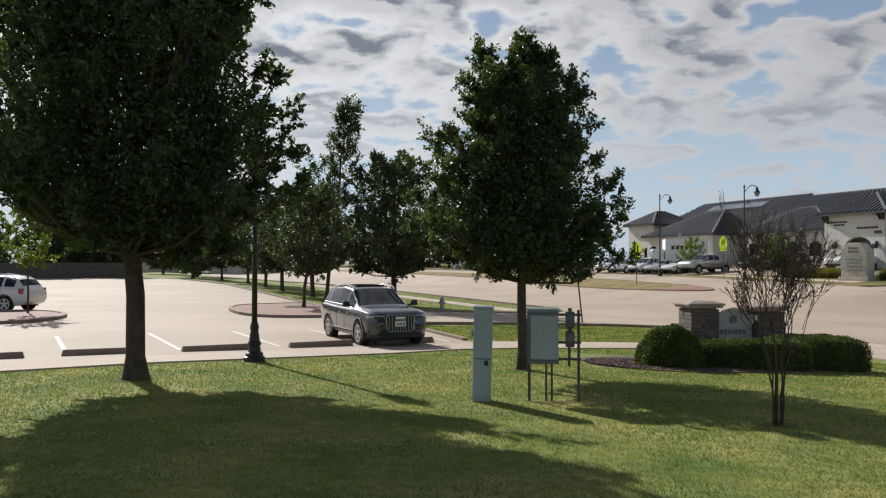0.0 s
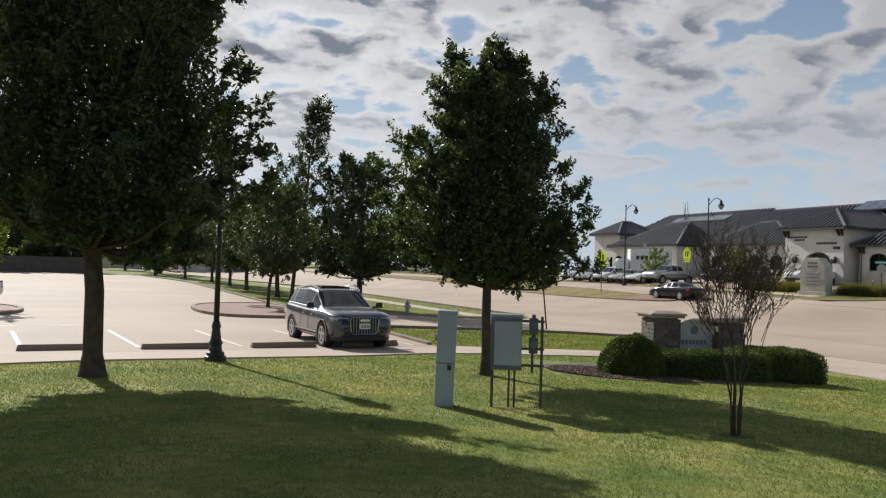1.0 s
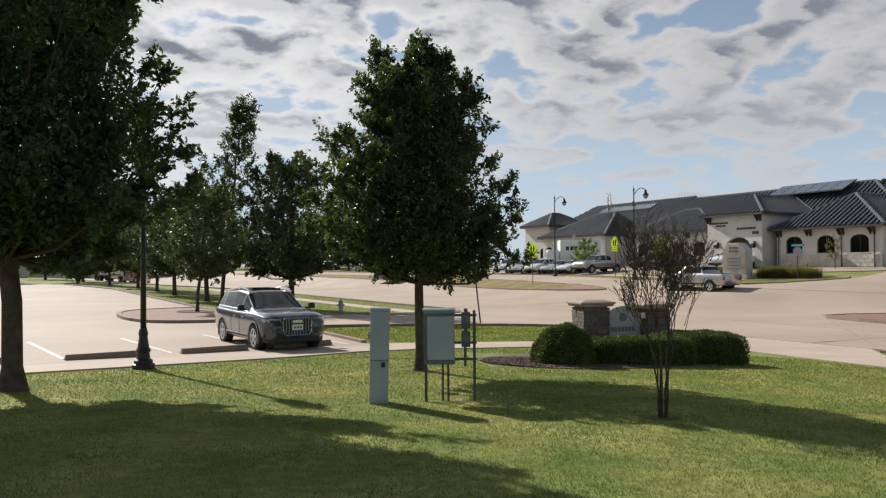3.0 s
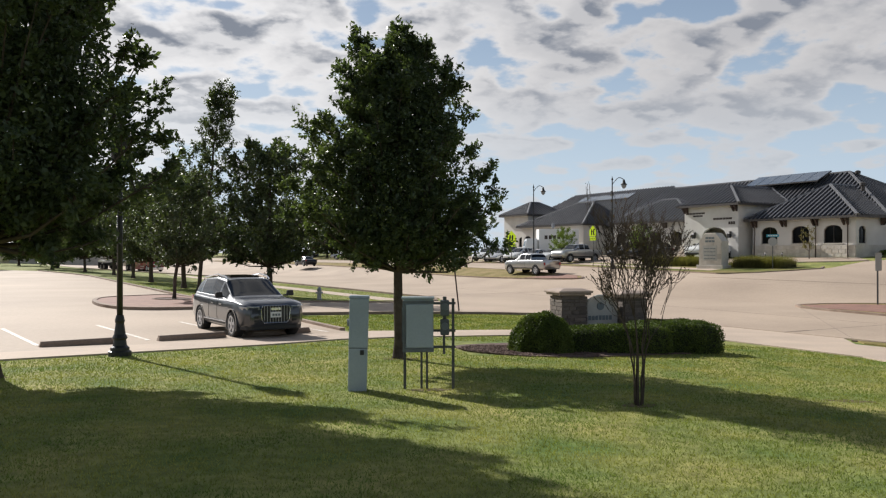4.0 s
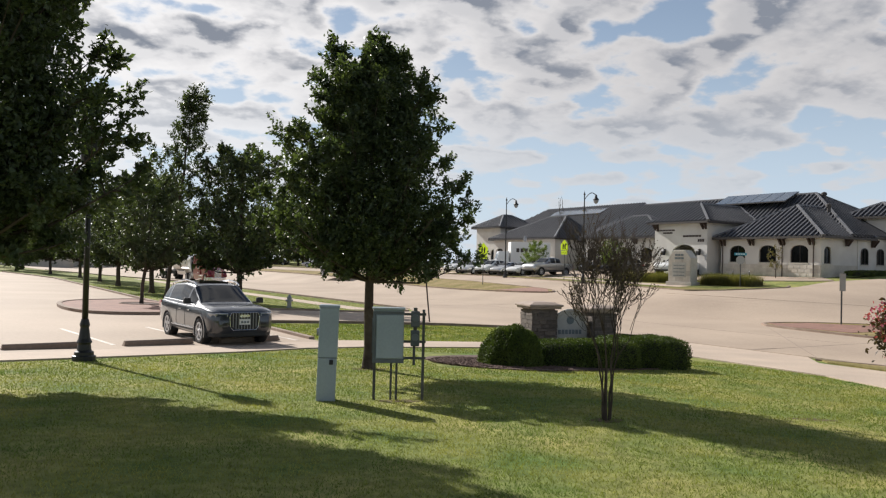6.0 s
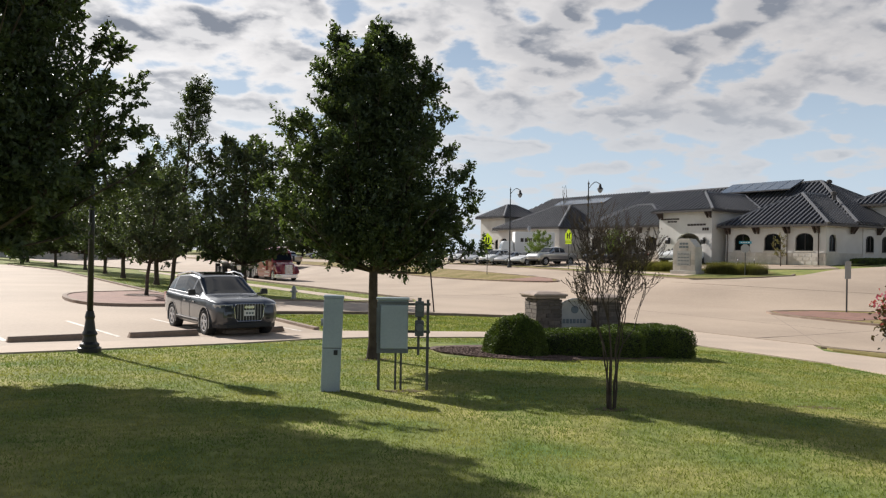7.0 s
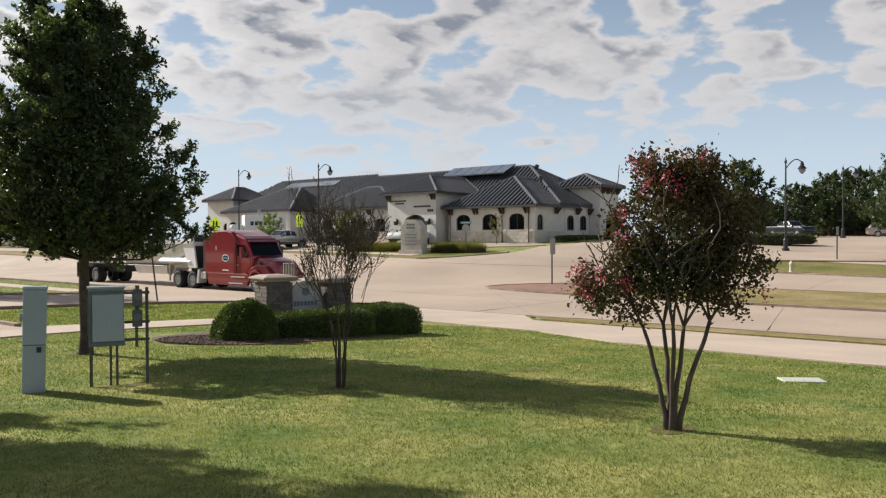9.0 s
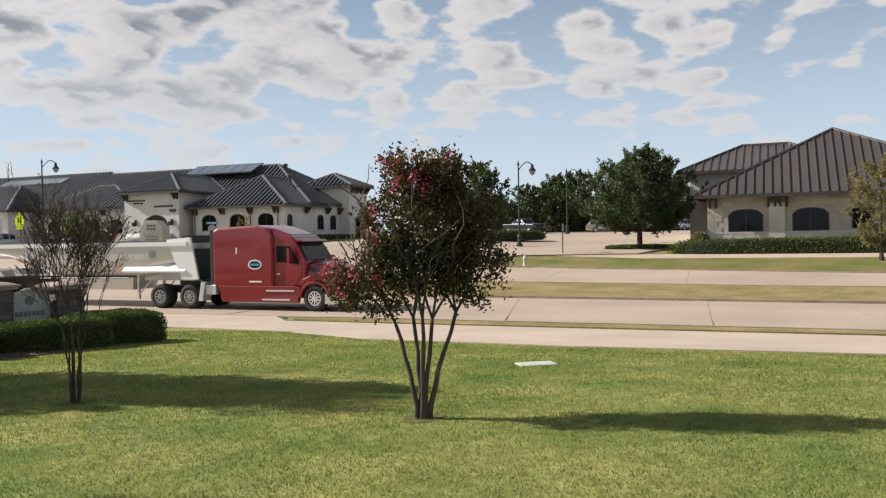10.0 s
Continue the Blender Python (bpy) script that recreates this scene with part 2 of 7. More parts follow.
M["roof"] = material("standing_seam_roof", (0.085, 0.086, 0.094), 0.42, 0.3, var=(0.105, 0.105, 0.112), scale=0.25, fine=0.04)
M["roof_brown"] = material("bronze_seam_roof", (0.115, 0.095, 0.083), 0.42, 0.35, var=(0.14, 0.115, 0.10), scale=0.25)
M["hip_cap"] = material("pale_ridge_metal", (0.165, 0.165, 0.17), 0.45, 0.2, var=(0.13, 0.13, 0.135), scale=1)
M["fascia"] = material("dark_bronze_trim", (0.045, 0.038, 0.034), 0.5, var=(0.06, 0.05, 0.045), scale=2)
M["timber"] = material("dark_timber", (0.07, 0.045, 0.035), 0.7, var=(0.045, 0.03, 0.025), scale=5)
M["glass_dark"] = material("dark_window_glass", (0.008, 0.009, 0.010), 0.06, spec=0.22)
M["car_glass"] = material("car_glass", (0.012, 0.015, 0.018), 0.05, spec=0.4)
M["solar"] = material("solar_panel", (0.10, 0.13, 0.17), 0.18, 0.3, var=(0.13, 0.16, 0.20), scale=1)
M["car_grey"] = material("graphite_car_paint", (0.032, 0.038, 0.048), 0.3, 0.4, coat=1.0, var=(0.046, 0.052, 0.062), scale=2)
M["car_white"] = material("white_car_paint", (0.72, 0.72, 0.70), 0.3, coat=1.0)
M["car_silver"] = material("silver_car_paint", (0.46, 0.46, 0.45), 0.3, 0.75, coat=1.0)
M["car_tan"] = material("champagne_car_paint", (0.42, 0.38, 0.32), 0.3, 0.7, coat=1.0)
M["car_black"] = material("black_car_paint", (0.006, 0.008, 0.014), 0.3, 0.0, coat=0.3, spec=0.3)
M["truck_red"] = material("red_truck_paint", (0.215, 0.005, 0.013), 0.3, 0.0, coat=0.8, var=(0.19, 0.005, 0.012), scale=1)
M["chrome"] = material("chrome", (0.72, 0.73, 0.75), 0.2, 0.9)
M["alloy"] = material("alloy", (0.60, 0.60, 0.61), 0.38, 0.35)
M["aluminium"] = material("brushed_aluminium_tub", (0.72, 0.70, 0.69), 0.42, 0.6, var=(0.62, 0.60, 0.59), scale=1.2, fine=0.05)
M["rubber"] = material("tyre_rubber", (0.018, 0.018, 0.018), 0.85, fine=0.1)
M["plastic"] = material("black_plastic", (0.018, 0.018, 0.019), 0.55)
# frosted glass, its colour darkened to give the globes a backlit look
M["lamp_glass"] = material("darkened_frosted_glass", (0.24, 0.25, 0.27), 0.25)
M["headlight"] = material("headlight_lens", (0.55, 0.58, 0.62), 0.1, 0.3, coat=1.0)
# clear lens with the dark reflection it shows put into its colour
M["headlight_dark"] = material("headlight_dark_reflection", (0.34, 0.36, 0.38), 0.12, 0.4, coat=1.0)
M["tail_red"] = material("tail_lamp_red", (0.30, 0.01, 0.01), 0.15, coat=1.0)
# emission makes the boards glow a little, though they are no lamps
M["sign_lime"] = material("fluorescent_sign_added_glow", (0.62, 0.80, 0.02), 0.5, emit=0.25)
M["sign_blue"] = material("teal_sign", (0.03, 0.30, 0.42), 0.5)
M["sign_back"] = material("sign_back_aluminium", (0.36, 0.36, 0.35), 0.5, 0.6)
M["white"] = material("white_paint", (0.78, 0.78, 0.76), 0.5)
M["text_dark"] = material("dark_lettering", (0.05, 0.035, 0.03), 0.6)
M["text_grey"] = material("weathered_lettering", (0.16, 0.19, 0.20), 0.7)
M["sign_stone"] = material("carved_sign_stone", (0.50, 0.485, 0.44), 0.8, var=(0.42, 0.405, 0.37), scale=4, bump=0.2)
M["wood_wall"] = material("grey_fence", (0.10, 0.085, 0.075), 0.9, var=(0.14, 0.12, 0.10), scale=2)
M["hydrant"] = material("hydrant_silver_yellow", (0.62, 0.58, 0.42), 0.5)
M["green_plastic"] = material("pale_cover", (0.55, 0.56, 0.46), 0.7, var=(0.46, 0.48, 0.40), scale=5)
M["dry_reed"] = leaf_material("ornamental_grass", (0.115, 0.115, 0.045), (0.19, 0.165, 0.075), 0.3, 0.1, 0.8)
M["chip"] = material("bark_chip", (0.085, 0.055, 0.045), 0.95, var=(0.20, 0.14, 0.115), scale=6, island=0.3, spec=0.15)

# ---------------------------------------------------------------- plan and ground form
# s runs across the road, away from the lawn; r runs along it.
ROAD_AZ = radians(21)
U2 = Vector((-math.sin(ROAD_AZ), math.cos(ROAD_AZ)))
N2 = Vector((math.cos(ROAD_AZ), math.sin(ROAD_AZ)))


def lin(v, xs, ys):
    return float(np.interp(v, xs, ys))


def z_sr(s, r):
    if s < 26.3:
        return (1.4 - 0.6 * min(max(r / 21, -0.4), 1)) * lin(s, (-200, 0, 8, 20, 26.3), (1, 1, .86, .2, 0))
    return lin(s, (26.3, 39.5, 45.5, 56, 85, 130, 400), (0, 0, .35, .9, 2.7, 3.0, 3.0))


def xy(s, r):
    return N2 * s + U2 * r


def sr_of(x, y):
    return x * N2.x + y * N2.y, x * U2.x + y * U2.y


# Beyond the near lanes the northern land is drawn in, nearer and higher, to fit the camera's view.
# The fixed point of this scaling is the camera's eye.
CAMERA_EYE, DRAWN = Vector((0, 0, 3)), 0.78


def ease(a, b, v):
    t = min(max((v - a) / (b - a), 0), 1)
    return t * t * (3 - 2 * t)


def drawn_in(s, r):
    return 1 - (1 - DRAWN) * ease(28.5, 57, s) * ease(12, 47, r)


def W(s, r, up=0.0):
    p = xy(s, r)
    p = CAMERA_EYE + (Vector((p.x, p.y, z_sr(s, r))) - CAMERA_EYE) * drawn_in(s, r)
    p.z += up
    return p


def z_xy(x, y):
    return z_sr(*sr_of(x, y))


R_YAW = math.degrees(ROAD_AZ)      # turns a thing's own y axis along the road


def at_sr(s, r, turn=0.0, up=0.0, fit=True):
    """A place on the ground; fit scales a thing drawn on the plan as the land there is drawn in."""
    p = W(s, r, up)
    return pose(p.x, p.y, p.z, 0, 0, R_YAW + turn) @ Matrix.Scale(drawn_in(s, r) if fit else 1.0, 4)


PLAN_FAR = Matrix.Translation(CAMERA_EYE) @ Matrix.Scale(DRAWN, 4) @ Matrix.Translation(-CAMERA_EYE) @ pose(0, 0, 0, 0, 0, R_YAW)


def at_xy(x, y, turn=0.0, up=0.0):
    return pose(x, y, z_xy(x, y) + up, 0, 0, turn)


# ---------------------------------------------------------------- mesh helpers


def finish(name, bm, mat, parent=None, smooth=False, label="", bevel=0.0, m=None):
    me = bpy.data.meshes.new(name)
    bm.normal_update()
    bm.to_mesh(me)
    bm.free()
    mats = mat if isinstance(mat, (list, tuple)) else [mat]
    for k in mats:
        me.materials.append(M[k] if isinstance(k, str) else k)
    if smooth:
        me.polygons.foreach_set("use_smooth", [True] * len(me.polygons))
    ob = new(name, me)
    if m is not None:
        ob.matrix_basis = m
    if parent is not None:
        ob.parent = parent
    if label:
        ob["label"] = label
    if bevel:
        md = ob.modifiers.new("bevel", "BEVEL")
        md.width, md.segments, md.limit_method = bevel, 2, "ANGLE"
    return ob


def part(name, bm, mat, parent, label="", smooth=False, bevel=0.0, m=None):
    return finish(name, bm, mat, parent, smooth, label, bevel, m)


def thing(name, m, label, category, group="", kind=""):
    ob = new(name)
    ob.empty_display_size = 0.2
    ob.matrix_basis = m
    return tagged(ob, label, category, group, kind)


def box(bm, x0, x1, y0, y1, z0, z1, top=(1, 1), shift=(0, 0)):
    """A block; top scales its upper face, shift moves it."""
    cx, cy = (x0 + x1) / 2, (y0 + y1) / 2
    v = [bm.verts.new((x, y, z0)) for x, y in ((x0, y0), (x1, y0), (x1, y1), (x0, y1))]
    v += [bm.verts.new((cx + (x - cx) * top[0] + shift[0], cy + (y - cy) * top[1] + shift[1], z1)) for x, y in ((x0, y0), (x1, y0), (x1, y1), (x0, y1))]
    f = [bm.faces.new([v[i] for i in q]) for q in ((3, 2, 1, 0), (4, 5, 6, 7), (0, 1, 5, 4), (1, 2, 6, 5), (2, 3, 7, 6), (3, 0, 4, 7))]
    return f


def boxed(*a, **k):
    bm = bmesh.new()
    box(bm, *a, **k)
    return bm


def tube(bm, path, radii, n=8, cap=True):
    """A round bar along a path of points with a radius at each."""
    rings = []
    for i, p in enumerate(path):
        p = Vector(p)
        d = (Vector(path[min(i + 1, len(path) - 1)]) - Vector(path[max(i - 1, 0)]))
        d = d.normalized() if d.length > 1e-6 else Vector((0, 0, 1))
        a = d.cross(Vector((0.31, 0.95, 0.05))).normalized() if abs(d.z) > 0.5 else d.cross(Vector((0, 0, 1))).normalized()
        b = d.cross(a)
        r = radii[i] if isinstance(radii, (list, tuple)) else radii
        rings.append([bm.verts.new(p + (a * math.cos(2 * math.pi * k / n) + b * math.sin(2 * math.pi * k / n)) * r) for k in range(n)])
    for q0, q1 in zip(rings, rings[1:]):
        for k in range(n):
            bm.faces.new((q0[k], q0[(k + 1) % n], q1[(k + 1) % n], q1[k]))
    if cap:
        bm.faces.new(rings[0][::-1])
        bm.faces.new(rings[-1])


def tubed(path, radii, n=8):
    bm = bmesh.new()
    tube(bm, path, radii, n)
    return bm


def lathe(profile, n=16, axis="z", bm=None, at=(0, 0, 0)):
    """Turned shape from (radius, height) pairs about an axis."""
    bm = bm or bmesh.new()
    rings = []
    for r, h in profile:
        ring = []
        for k in range(n):
            c, s = r * math.cos(2 * math.pi * k / n), r * math.sin(2 * math.pi * k / n)
            v = (c, s, h) if axis == "z" else (h, c, s) if axis == "x" else (s, h, c)
            ring.append(bm.verts.new(Vector(v) + Vector(at)))
        rings.append(ring)
    for a, b in zip(rings, rings[1:]):
        for k in range(n):
            bm.faces.new((a[k], a[(k + 1) % n], b[(k + 1) % n], b[k]))
    bm.faces.new(rings[0][::-1])
    bm.faces.new(rings[-1])
    return bm


def prism(pts, y0, y1, axis="x", bm=None):
    """Outline in a plane, drawn out between two values along the axis."""
    bm = bm or bmesh.new()

    def put(u, v, w):
        return (w, u, v) if axis == "x" else (u, w, v) if axis == "y" else (u, v, w)
    a = [bm.verts.new(put(u, v, y0)) for u, v in pts]
    b = [bm.verts.new(put(u, v, y1)) for u, v in pts]
    n = len(pts)
    bm.faces.new(a[::-1])
    bm.faces.new(b)
    for k in range(n):
        bm.faces.new((a[k], a[(k + 1) % n], b[(k + 1) % n], b[k]))
    bmesh.ops.recalc_face_normals(bm, faces=bm.faces)
    return bm


S_CUTS = sorted(set([31.5, 33, 34.5, 36, 37.5, 39, 40.5, 43.5, 47, 48.5, 53, 59, 66, -200, -120, -80, -50, -30, -20, -12, -6, 0, 4, 8, 12, 16, 20, 23, 26.3, 30, 35, 39.5, 42, 45.5, 50, 56, 62, 70, 78, 85, 95, 110, 130, 180, 260, 400]))
R_CUTS = sorted(set([14, 18, 23, 28.5, 30.5, 34, 36, 38, 42, 44, 46, 54, 67, -200, -100, -50, -25, -12, -8.4, -4, 0, 4, 8, 12, 16, 21, 26, 32, 40, 50, 60, 75, 90, 110, 130, 160, 200, 300, 400]))


def smooth_poly(poly, rounds=1):
    for _ in range(rounds):
        q = []
        for a, b in zip(poly, poly[1:] + poly[:1]):
            q += [(a[0] * .75 + b[0] * .25, a[1] * .75 + b[1] * .25), (a[0] * .25 + b[0] * .75, a[1] * .25 + b[1] * .75)]
        poly = q
    return poly


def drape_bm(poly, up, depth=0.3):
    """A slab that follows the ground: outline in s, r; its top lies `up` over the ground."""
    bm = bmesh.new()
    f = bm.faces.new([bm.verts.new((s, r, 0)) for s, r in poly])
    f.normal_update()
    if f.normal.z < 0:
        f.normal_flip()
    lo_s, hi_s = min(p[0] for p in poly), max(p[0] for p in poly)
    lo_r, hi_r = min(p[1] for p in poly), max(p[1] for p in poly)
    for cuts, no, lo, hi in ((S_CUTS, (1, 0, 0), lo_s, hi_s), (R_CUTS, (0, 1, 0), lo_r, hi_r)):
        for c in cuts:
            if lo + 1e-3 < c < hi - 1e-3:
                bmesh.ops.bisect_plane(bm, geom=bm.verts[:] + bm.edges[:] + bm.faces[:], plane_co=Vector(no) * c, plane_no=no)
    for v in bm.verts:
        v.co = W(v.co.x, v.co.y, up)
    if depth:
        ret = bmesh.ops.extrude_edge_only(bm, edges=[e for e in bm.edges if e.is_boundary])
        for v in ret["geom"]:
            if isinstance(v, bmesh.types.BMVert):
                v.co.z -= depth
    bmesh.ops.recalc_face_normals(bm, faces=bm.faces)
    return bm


def drape(name, poly, up, mat, label, category, depth=0.3, parent=None):
    ob = finish(name, drape_bm(poly, up, depth), mat, parent)
    if parent is None:
        tagged(ob, label, category, kind="structure")
    return ob


def ribbon_bm(line, width, up, depth, closed=False, bm=None):
    """A band along a line in s, r, as a bar with sides."""
    bm = bm or bmesh.new()
    n = len(line)
    rows = []
    for i, p in enumerate(line):
        a = line[(i - 1) % n] if closed else line[max(i - 1, 0)]
        b = line[(i + 1) % n] if closed else line[min(i + 1, n - 1)]
        d = Vector((b[0] - a[0], b[1] - a[1])).normalized()
        q = Vector((-d.y, d.x)) * width / 2
        v = []
        for sg, dz in ((1, -depth), (1, 0), (-1, 0), (-1, -depth)):
            w = W(p[0] + q.x * sg, p[1] + q.y * sg)
            w.z = W(*p).z + up + dz
            v.append(bm.verts.new(w))
        rows.append(v)
    for i in range(n if closed else n - 1):
        a, b = rows[i], rows[(i + 1) % n]
        for k in range(3):
            bm.faces.new((a[k], a[k + 1], b[k + 1], b[k]))
    if not closed:
        bm.faces.new(rows[0])
        bm.faces.new(rows[-1][::-1])
    bmesh.ops.recalc_face_normals(bm, faces=bm.faces)
    return bm


def dense(line, step=2.0):
    out = []
    for a, b in zip(line, line[1:]):
        n = max(1, int(math.hypot(b[0] - a[0], b[1] - a[1]) / step))
        out += [(a[0] + (b[0] - a[0]) * k / n, a[1] + (b[1] - a[1]) * k / n) for k in range(n)]
    return out + [line[-1]]


def ribbon(name, line, width, up, mat, label="", category="", depth=0.3, closed=False, parent=None, step=2.0):
    line = dense(line + line[:1], step)[:-1] if closed else dense(line, step)
    ob = finish(name, ribbon_bm(line, width, up, depth, closed), mat, parent)
    if parent is None:
        tagged(ob, label, category, kind="structure")
    return ob

# ---------------------------------------------------------------- ground, road, walks


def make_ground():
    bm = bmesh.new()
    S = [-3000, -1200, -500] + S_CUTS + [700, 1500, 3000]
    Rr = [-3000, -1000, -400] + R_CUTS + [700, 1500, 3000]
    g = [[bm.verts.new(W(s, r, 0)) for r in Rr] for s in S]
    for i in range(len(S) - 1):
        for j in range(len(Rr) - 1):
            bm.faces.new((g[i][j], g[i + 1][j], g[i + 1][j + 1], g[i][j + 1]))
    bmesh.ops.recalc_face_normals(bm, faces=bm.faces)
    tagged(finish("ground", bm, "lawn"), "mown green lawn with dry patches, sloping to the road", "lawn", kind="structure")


def far_edge(r):
    return 49 + 0.165 * min(max(r, -8), 90)


make_ground()
ROAD_UP = 0.05
near_edge = [(25.5, -200), (25.5, 60), (25.5, 100), (20, 128), (14.5, 152), (11.5, 195), (0, 300), (-18, 390)]
far_line = [(60, 390), (63, 250), (63.8, 150), (far_edge(90), 90), (far_edge(60), 60), (far_edge(50), 50.5), (far_edge(16), 16), (far_edge(-8), -8), (47.7, -200)]
drape("road", near_edge + far_line, ROAD_UP, "concrete", "wide pale tan concrete road with a grassy median", "road")
drape("driveway", [(9.0, 29.8), (14, 31), (20, 31.5), (24, 29.5), (25.8, 27.0), (25.8, 46), (24, 42), (20, 40.4), (9.0, 39.0)], 0.054, "concrete", "concrete driveway between road and parking lot", "driveway")
drape("parking_lot", [(-120, 14), (-30, 16.4), (-2.6, 18.9), (9.4, 21.6), (9.4, 36), (9.3, 60), (9.3, 90), (6, 115), (1, 122), (-120, 122)], 0.028, "concrete", "large pale concrete parking lot with painted stalls", "parking lot")
drape("entry_street", [(52.2, 19), (56.5, 20), (60.6, 18.8), (61.5, 9.5), (66, 7.5), (85, 4), (150, -10), (190, -10), (190, 60), (110, 44), (84, 44.5), (74, 47.5), (66, 45.5), (62, 46.3), (56.8, 50), (54, 50)], 0.06, "concrete", "concrete side street leading to an office lot", "road")
drape("office_lot", [(67, 66), (78, 66), (79, 51.5), (75.5, 48), (74, 50), (70, 60), (66.5, 68), (69, 90), (70, 125), (80, 130), (82, 76), (77, 76)], 0.07, "concrete", "concrete lot in front of the office building", "parking lot")

# walks
drape("pavement", [(-60, 9.5), (-30, 13.2), (-12, 16.0), (-2.4, 17.4), (0.7, 18.1), (6, 18.9), (10, 20.2), (14.5, 20.6), (19, 19.6), (20.6, 17.9), (20.2, 13), (18.4, 9.5), (17.7, 4), (17.7, -60),
                   (23.5, -60), (23.5, 3), (23.6, 12), (23.7, 15.5), (25.6, 17.2), (25.6, 22.5), (21, 22.4), (14.5, 22.5), (9.6, 22.3), (9.3, 21.7), (-2.6, 19.1), (-30, 16.6), (-60, 14)], 0.034, "walk", "pale concrete sidewalk along lawn and road", "sidewalk")
drape("verge_walk", [(20.6, 43.5), (22.3, 43.5), (22.3, 110), (20.6, 110)], 0.03, "walk", "narrow concrete sidewalk in the grass verge", "sidewalk")
drape("far_walk", [(far_edge(r) + 3.0, r) for r in (55, 70, 90)] + [(67, 140), (68.6, 140)] + [(far_edge(r) + 4.6, r) for r in (90, 70, 55)], 0.03, "walk", "sidewalk along the far side of the road", "sidewalk")
drape("office_walk", [(58.2, -60), (58.2, 8), (60.5, 15), (62, 18.5), (63, 17.5), (61.5, 8), (59.6, -60)], 0.03, "walk", "sidewalk before the office hedge", "sidewalk")
drape("verge_strip", [(23.9, -60), (25.3, -60), (25.3, 14.5), (24.9, 16.2), (24.3, 15.6), (23.9, 13)], 0.05, "dry_grass", "narrow strip of dry grass between sidewalk and road", "grass")

# medians: raised grass with a concrete kerb
MED_R = [(34.5, -60), (34.6, -5), (35.3, 12), (35.7, 20), (37.0, 27), (38.7, 28.9), (40.6, 27.8), (42.4, 24), (42.9, 14), (41.3, -5), (41.0, -60)]
MED_L = [(47.7, 58), (45.9, 62), (44.7, 73), (46.6, 90), (49.5, 105), (52.5, 140), (52, 220), (55, 220), (57.5, 140), (57, 110), (55.2, 85), (52.2, 70), (50.3, 61)]
for nm, poly in (("median", MED_R), ("median", MED_L)):
    drape(nm, smooth_poly(poly, 1), 0.13, "dry_grass", "raised median of patchy dry grass", "median")
    ribbon("kerb", smooth_poly(poly, 1), 0.2, 0.15, "curb", "concrete kerb round the median", "kerb", closed=True)
drape("median_nose", [(36.9, 22.5), (37.2, 26.6), (38.6, 28.4), (40.4, 27.2), (41.8, 22.5)], 0.145, "paver", "paved brick nose of the median", "median")
drape("median_nose", [(47.7, 58.6), (46.5, 61.5), (46.2, 65), (51.0, 65), (50.0, 61.5)], 0.145, "paver", "paved brick nose of the median", "median")
# far side: grass bank behind a kerb, and the small island by the stop sign
drape("far_verge", [(far_edge(r) + 0.1, r) for r in (51, 60, 75, 90)] + [(64.5, 160), (66, 300), (80, 300), (72, 140), (66.5, 90), (66.0, 70), (68.0, 60), (70, 52), (66, 47.0), (60, 48.5)], 0.02, "far_grass", "sunlit grass bank by the far road", "grass")
drape("right_verge", [(48.0, -120)] + [(far_edge(r) + 0.1, r) for r in (-8, 2, 12, 17)] + [(54.5, 18.5), (58, 18.4), (60.4, 18.4), (61.3, 9), (66, 7.3), (70, 6.5), (70, -120)], 0.02, "far_grass", "green verge before the office hedge", "grass")
ribbon("kerb", [(66, 300), (64.3, 160)] + [(far_edge(r), r) for r in (90, 75, 60, 51)] + [(59, 48.2), (64.6, 45.6), (66.4, 46.6)], 0.2, 0.12, "curb", "weathered concrete kerb of the far verge", "kerb")
ribbon("kerb", [(47.8, -120)] + [(far_edge(r), r) for r in (-8, 2, 12)] + [(52.6, 17), (55, 19.4), (60.5, 18.6), (61.4, 9.2), (66, 7.4)], 0.2, 0.12, "curb", "concrete kerb of the office verge", "kerb")
ribbon("kerb", [(25.5, -120), (25.5, 14.6), (24.9, 16.4)], 0.16, 0.06, "curb", "low concrete kerb by the verge strip", "kerb")
ribbon("kerb", [(14.3, 152), (19.8, 128), (25.4, 100), (25.4, 60), (25.3, 46), (23.5, 42), (19.5, 40.3), (9.6, 39.1), (9.3, 42), (9.3, 60), (9.3, 90), (6, 115)], 0.18, 0.13, "curb", "concrete kerb of lot and driveway", "kerb")
ribbon("kerb", [(9.4, 22.6), (9.5, 28.8), (10.4, 30.0), (14, 30.9), (20, 31.4), (23.5, 29.4), (25.2, 26.6), (25.5, 22.8)], 0.18, 0.11, "curb", "concrete kerb round the grass patch", "kerb")
# islands of the lot
ISL = [(4.3, 40.2), (4.2, 36), (5.0, 33.4), (7.5, 33.0), (9.3, 34), (9.3, 45), (7.4, 44), (5.2, 42.8)]
drape("lot_island", smooth_poly(ISL, 2), 0.12, "paver", "lot island paved in red-brown brick", "island")
ribbon("kerb", smooth_poly(ISL, 2), 0.2, 0.15, "curb", "concrete kerb of the brick island", "kerb", closed=True, step=1)
WELL = [(7.9 + .95 * math.cos(k * math.pi / 10), 39.9 + .95 * math.sin(k * math.pi / 10)) for k in range(20)]
drape("tree_well", WELL, 0.127, "mulch", "round mulch well in the brick island", "mulch", depth=0.05)
ribbon("tree_well_edge", WELL, 0.1, 0.15, "curb", "low edging round the tree well", "kerb", closed=True, step=1, depth=0.1)
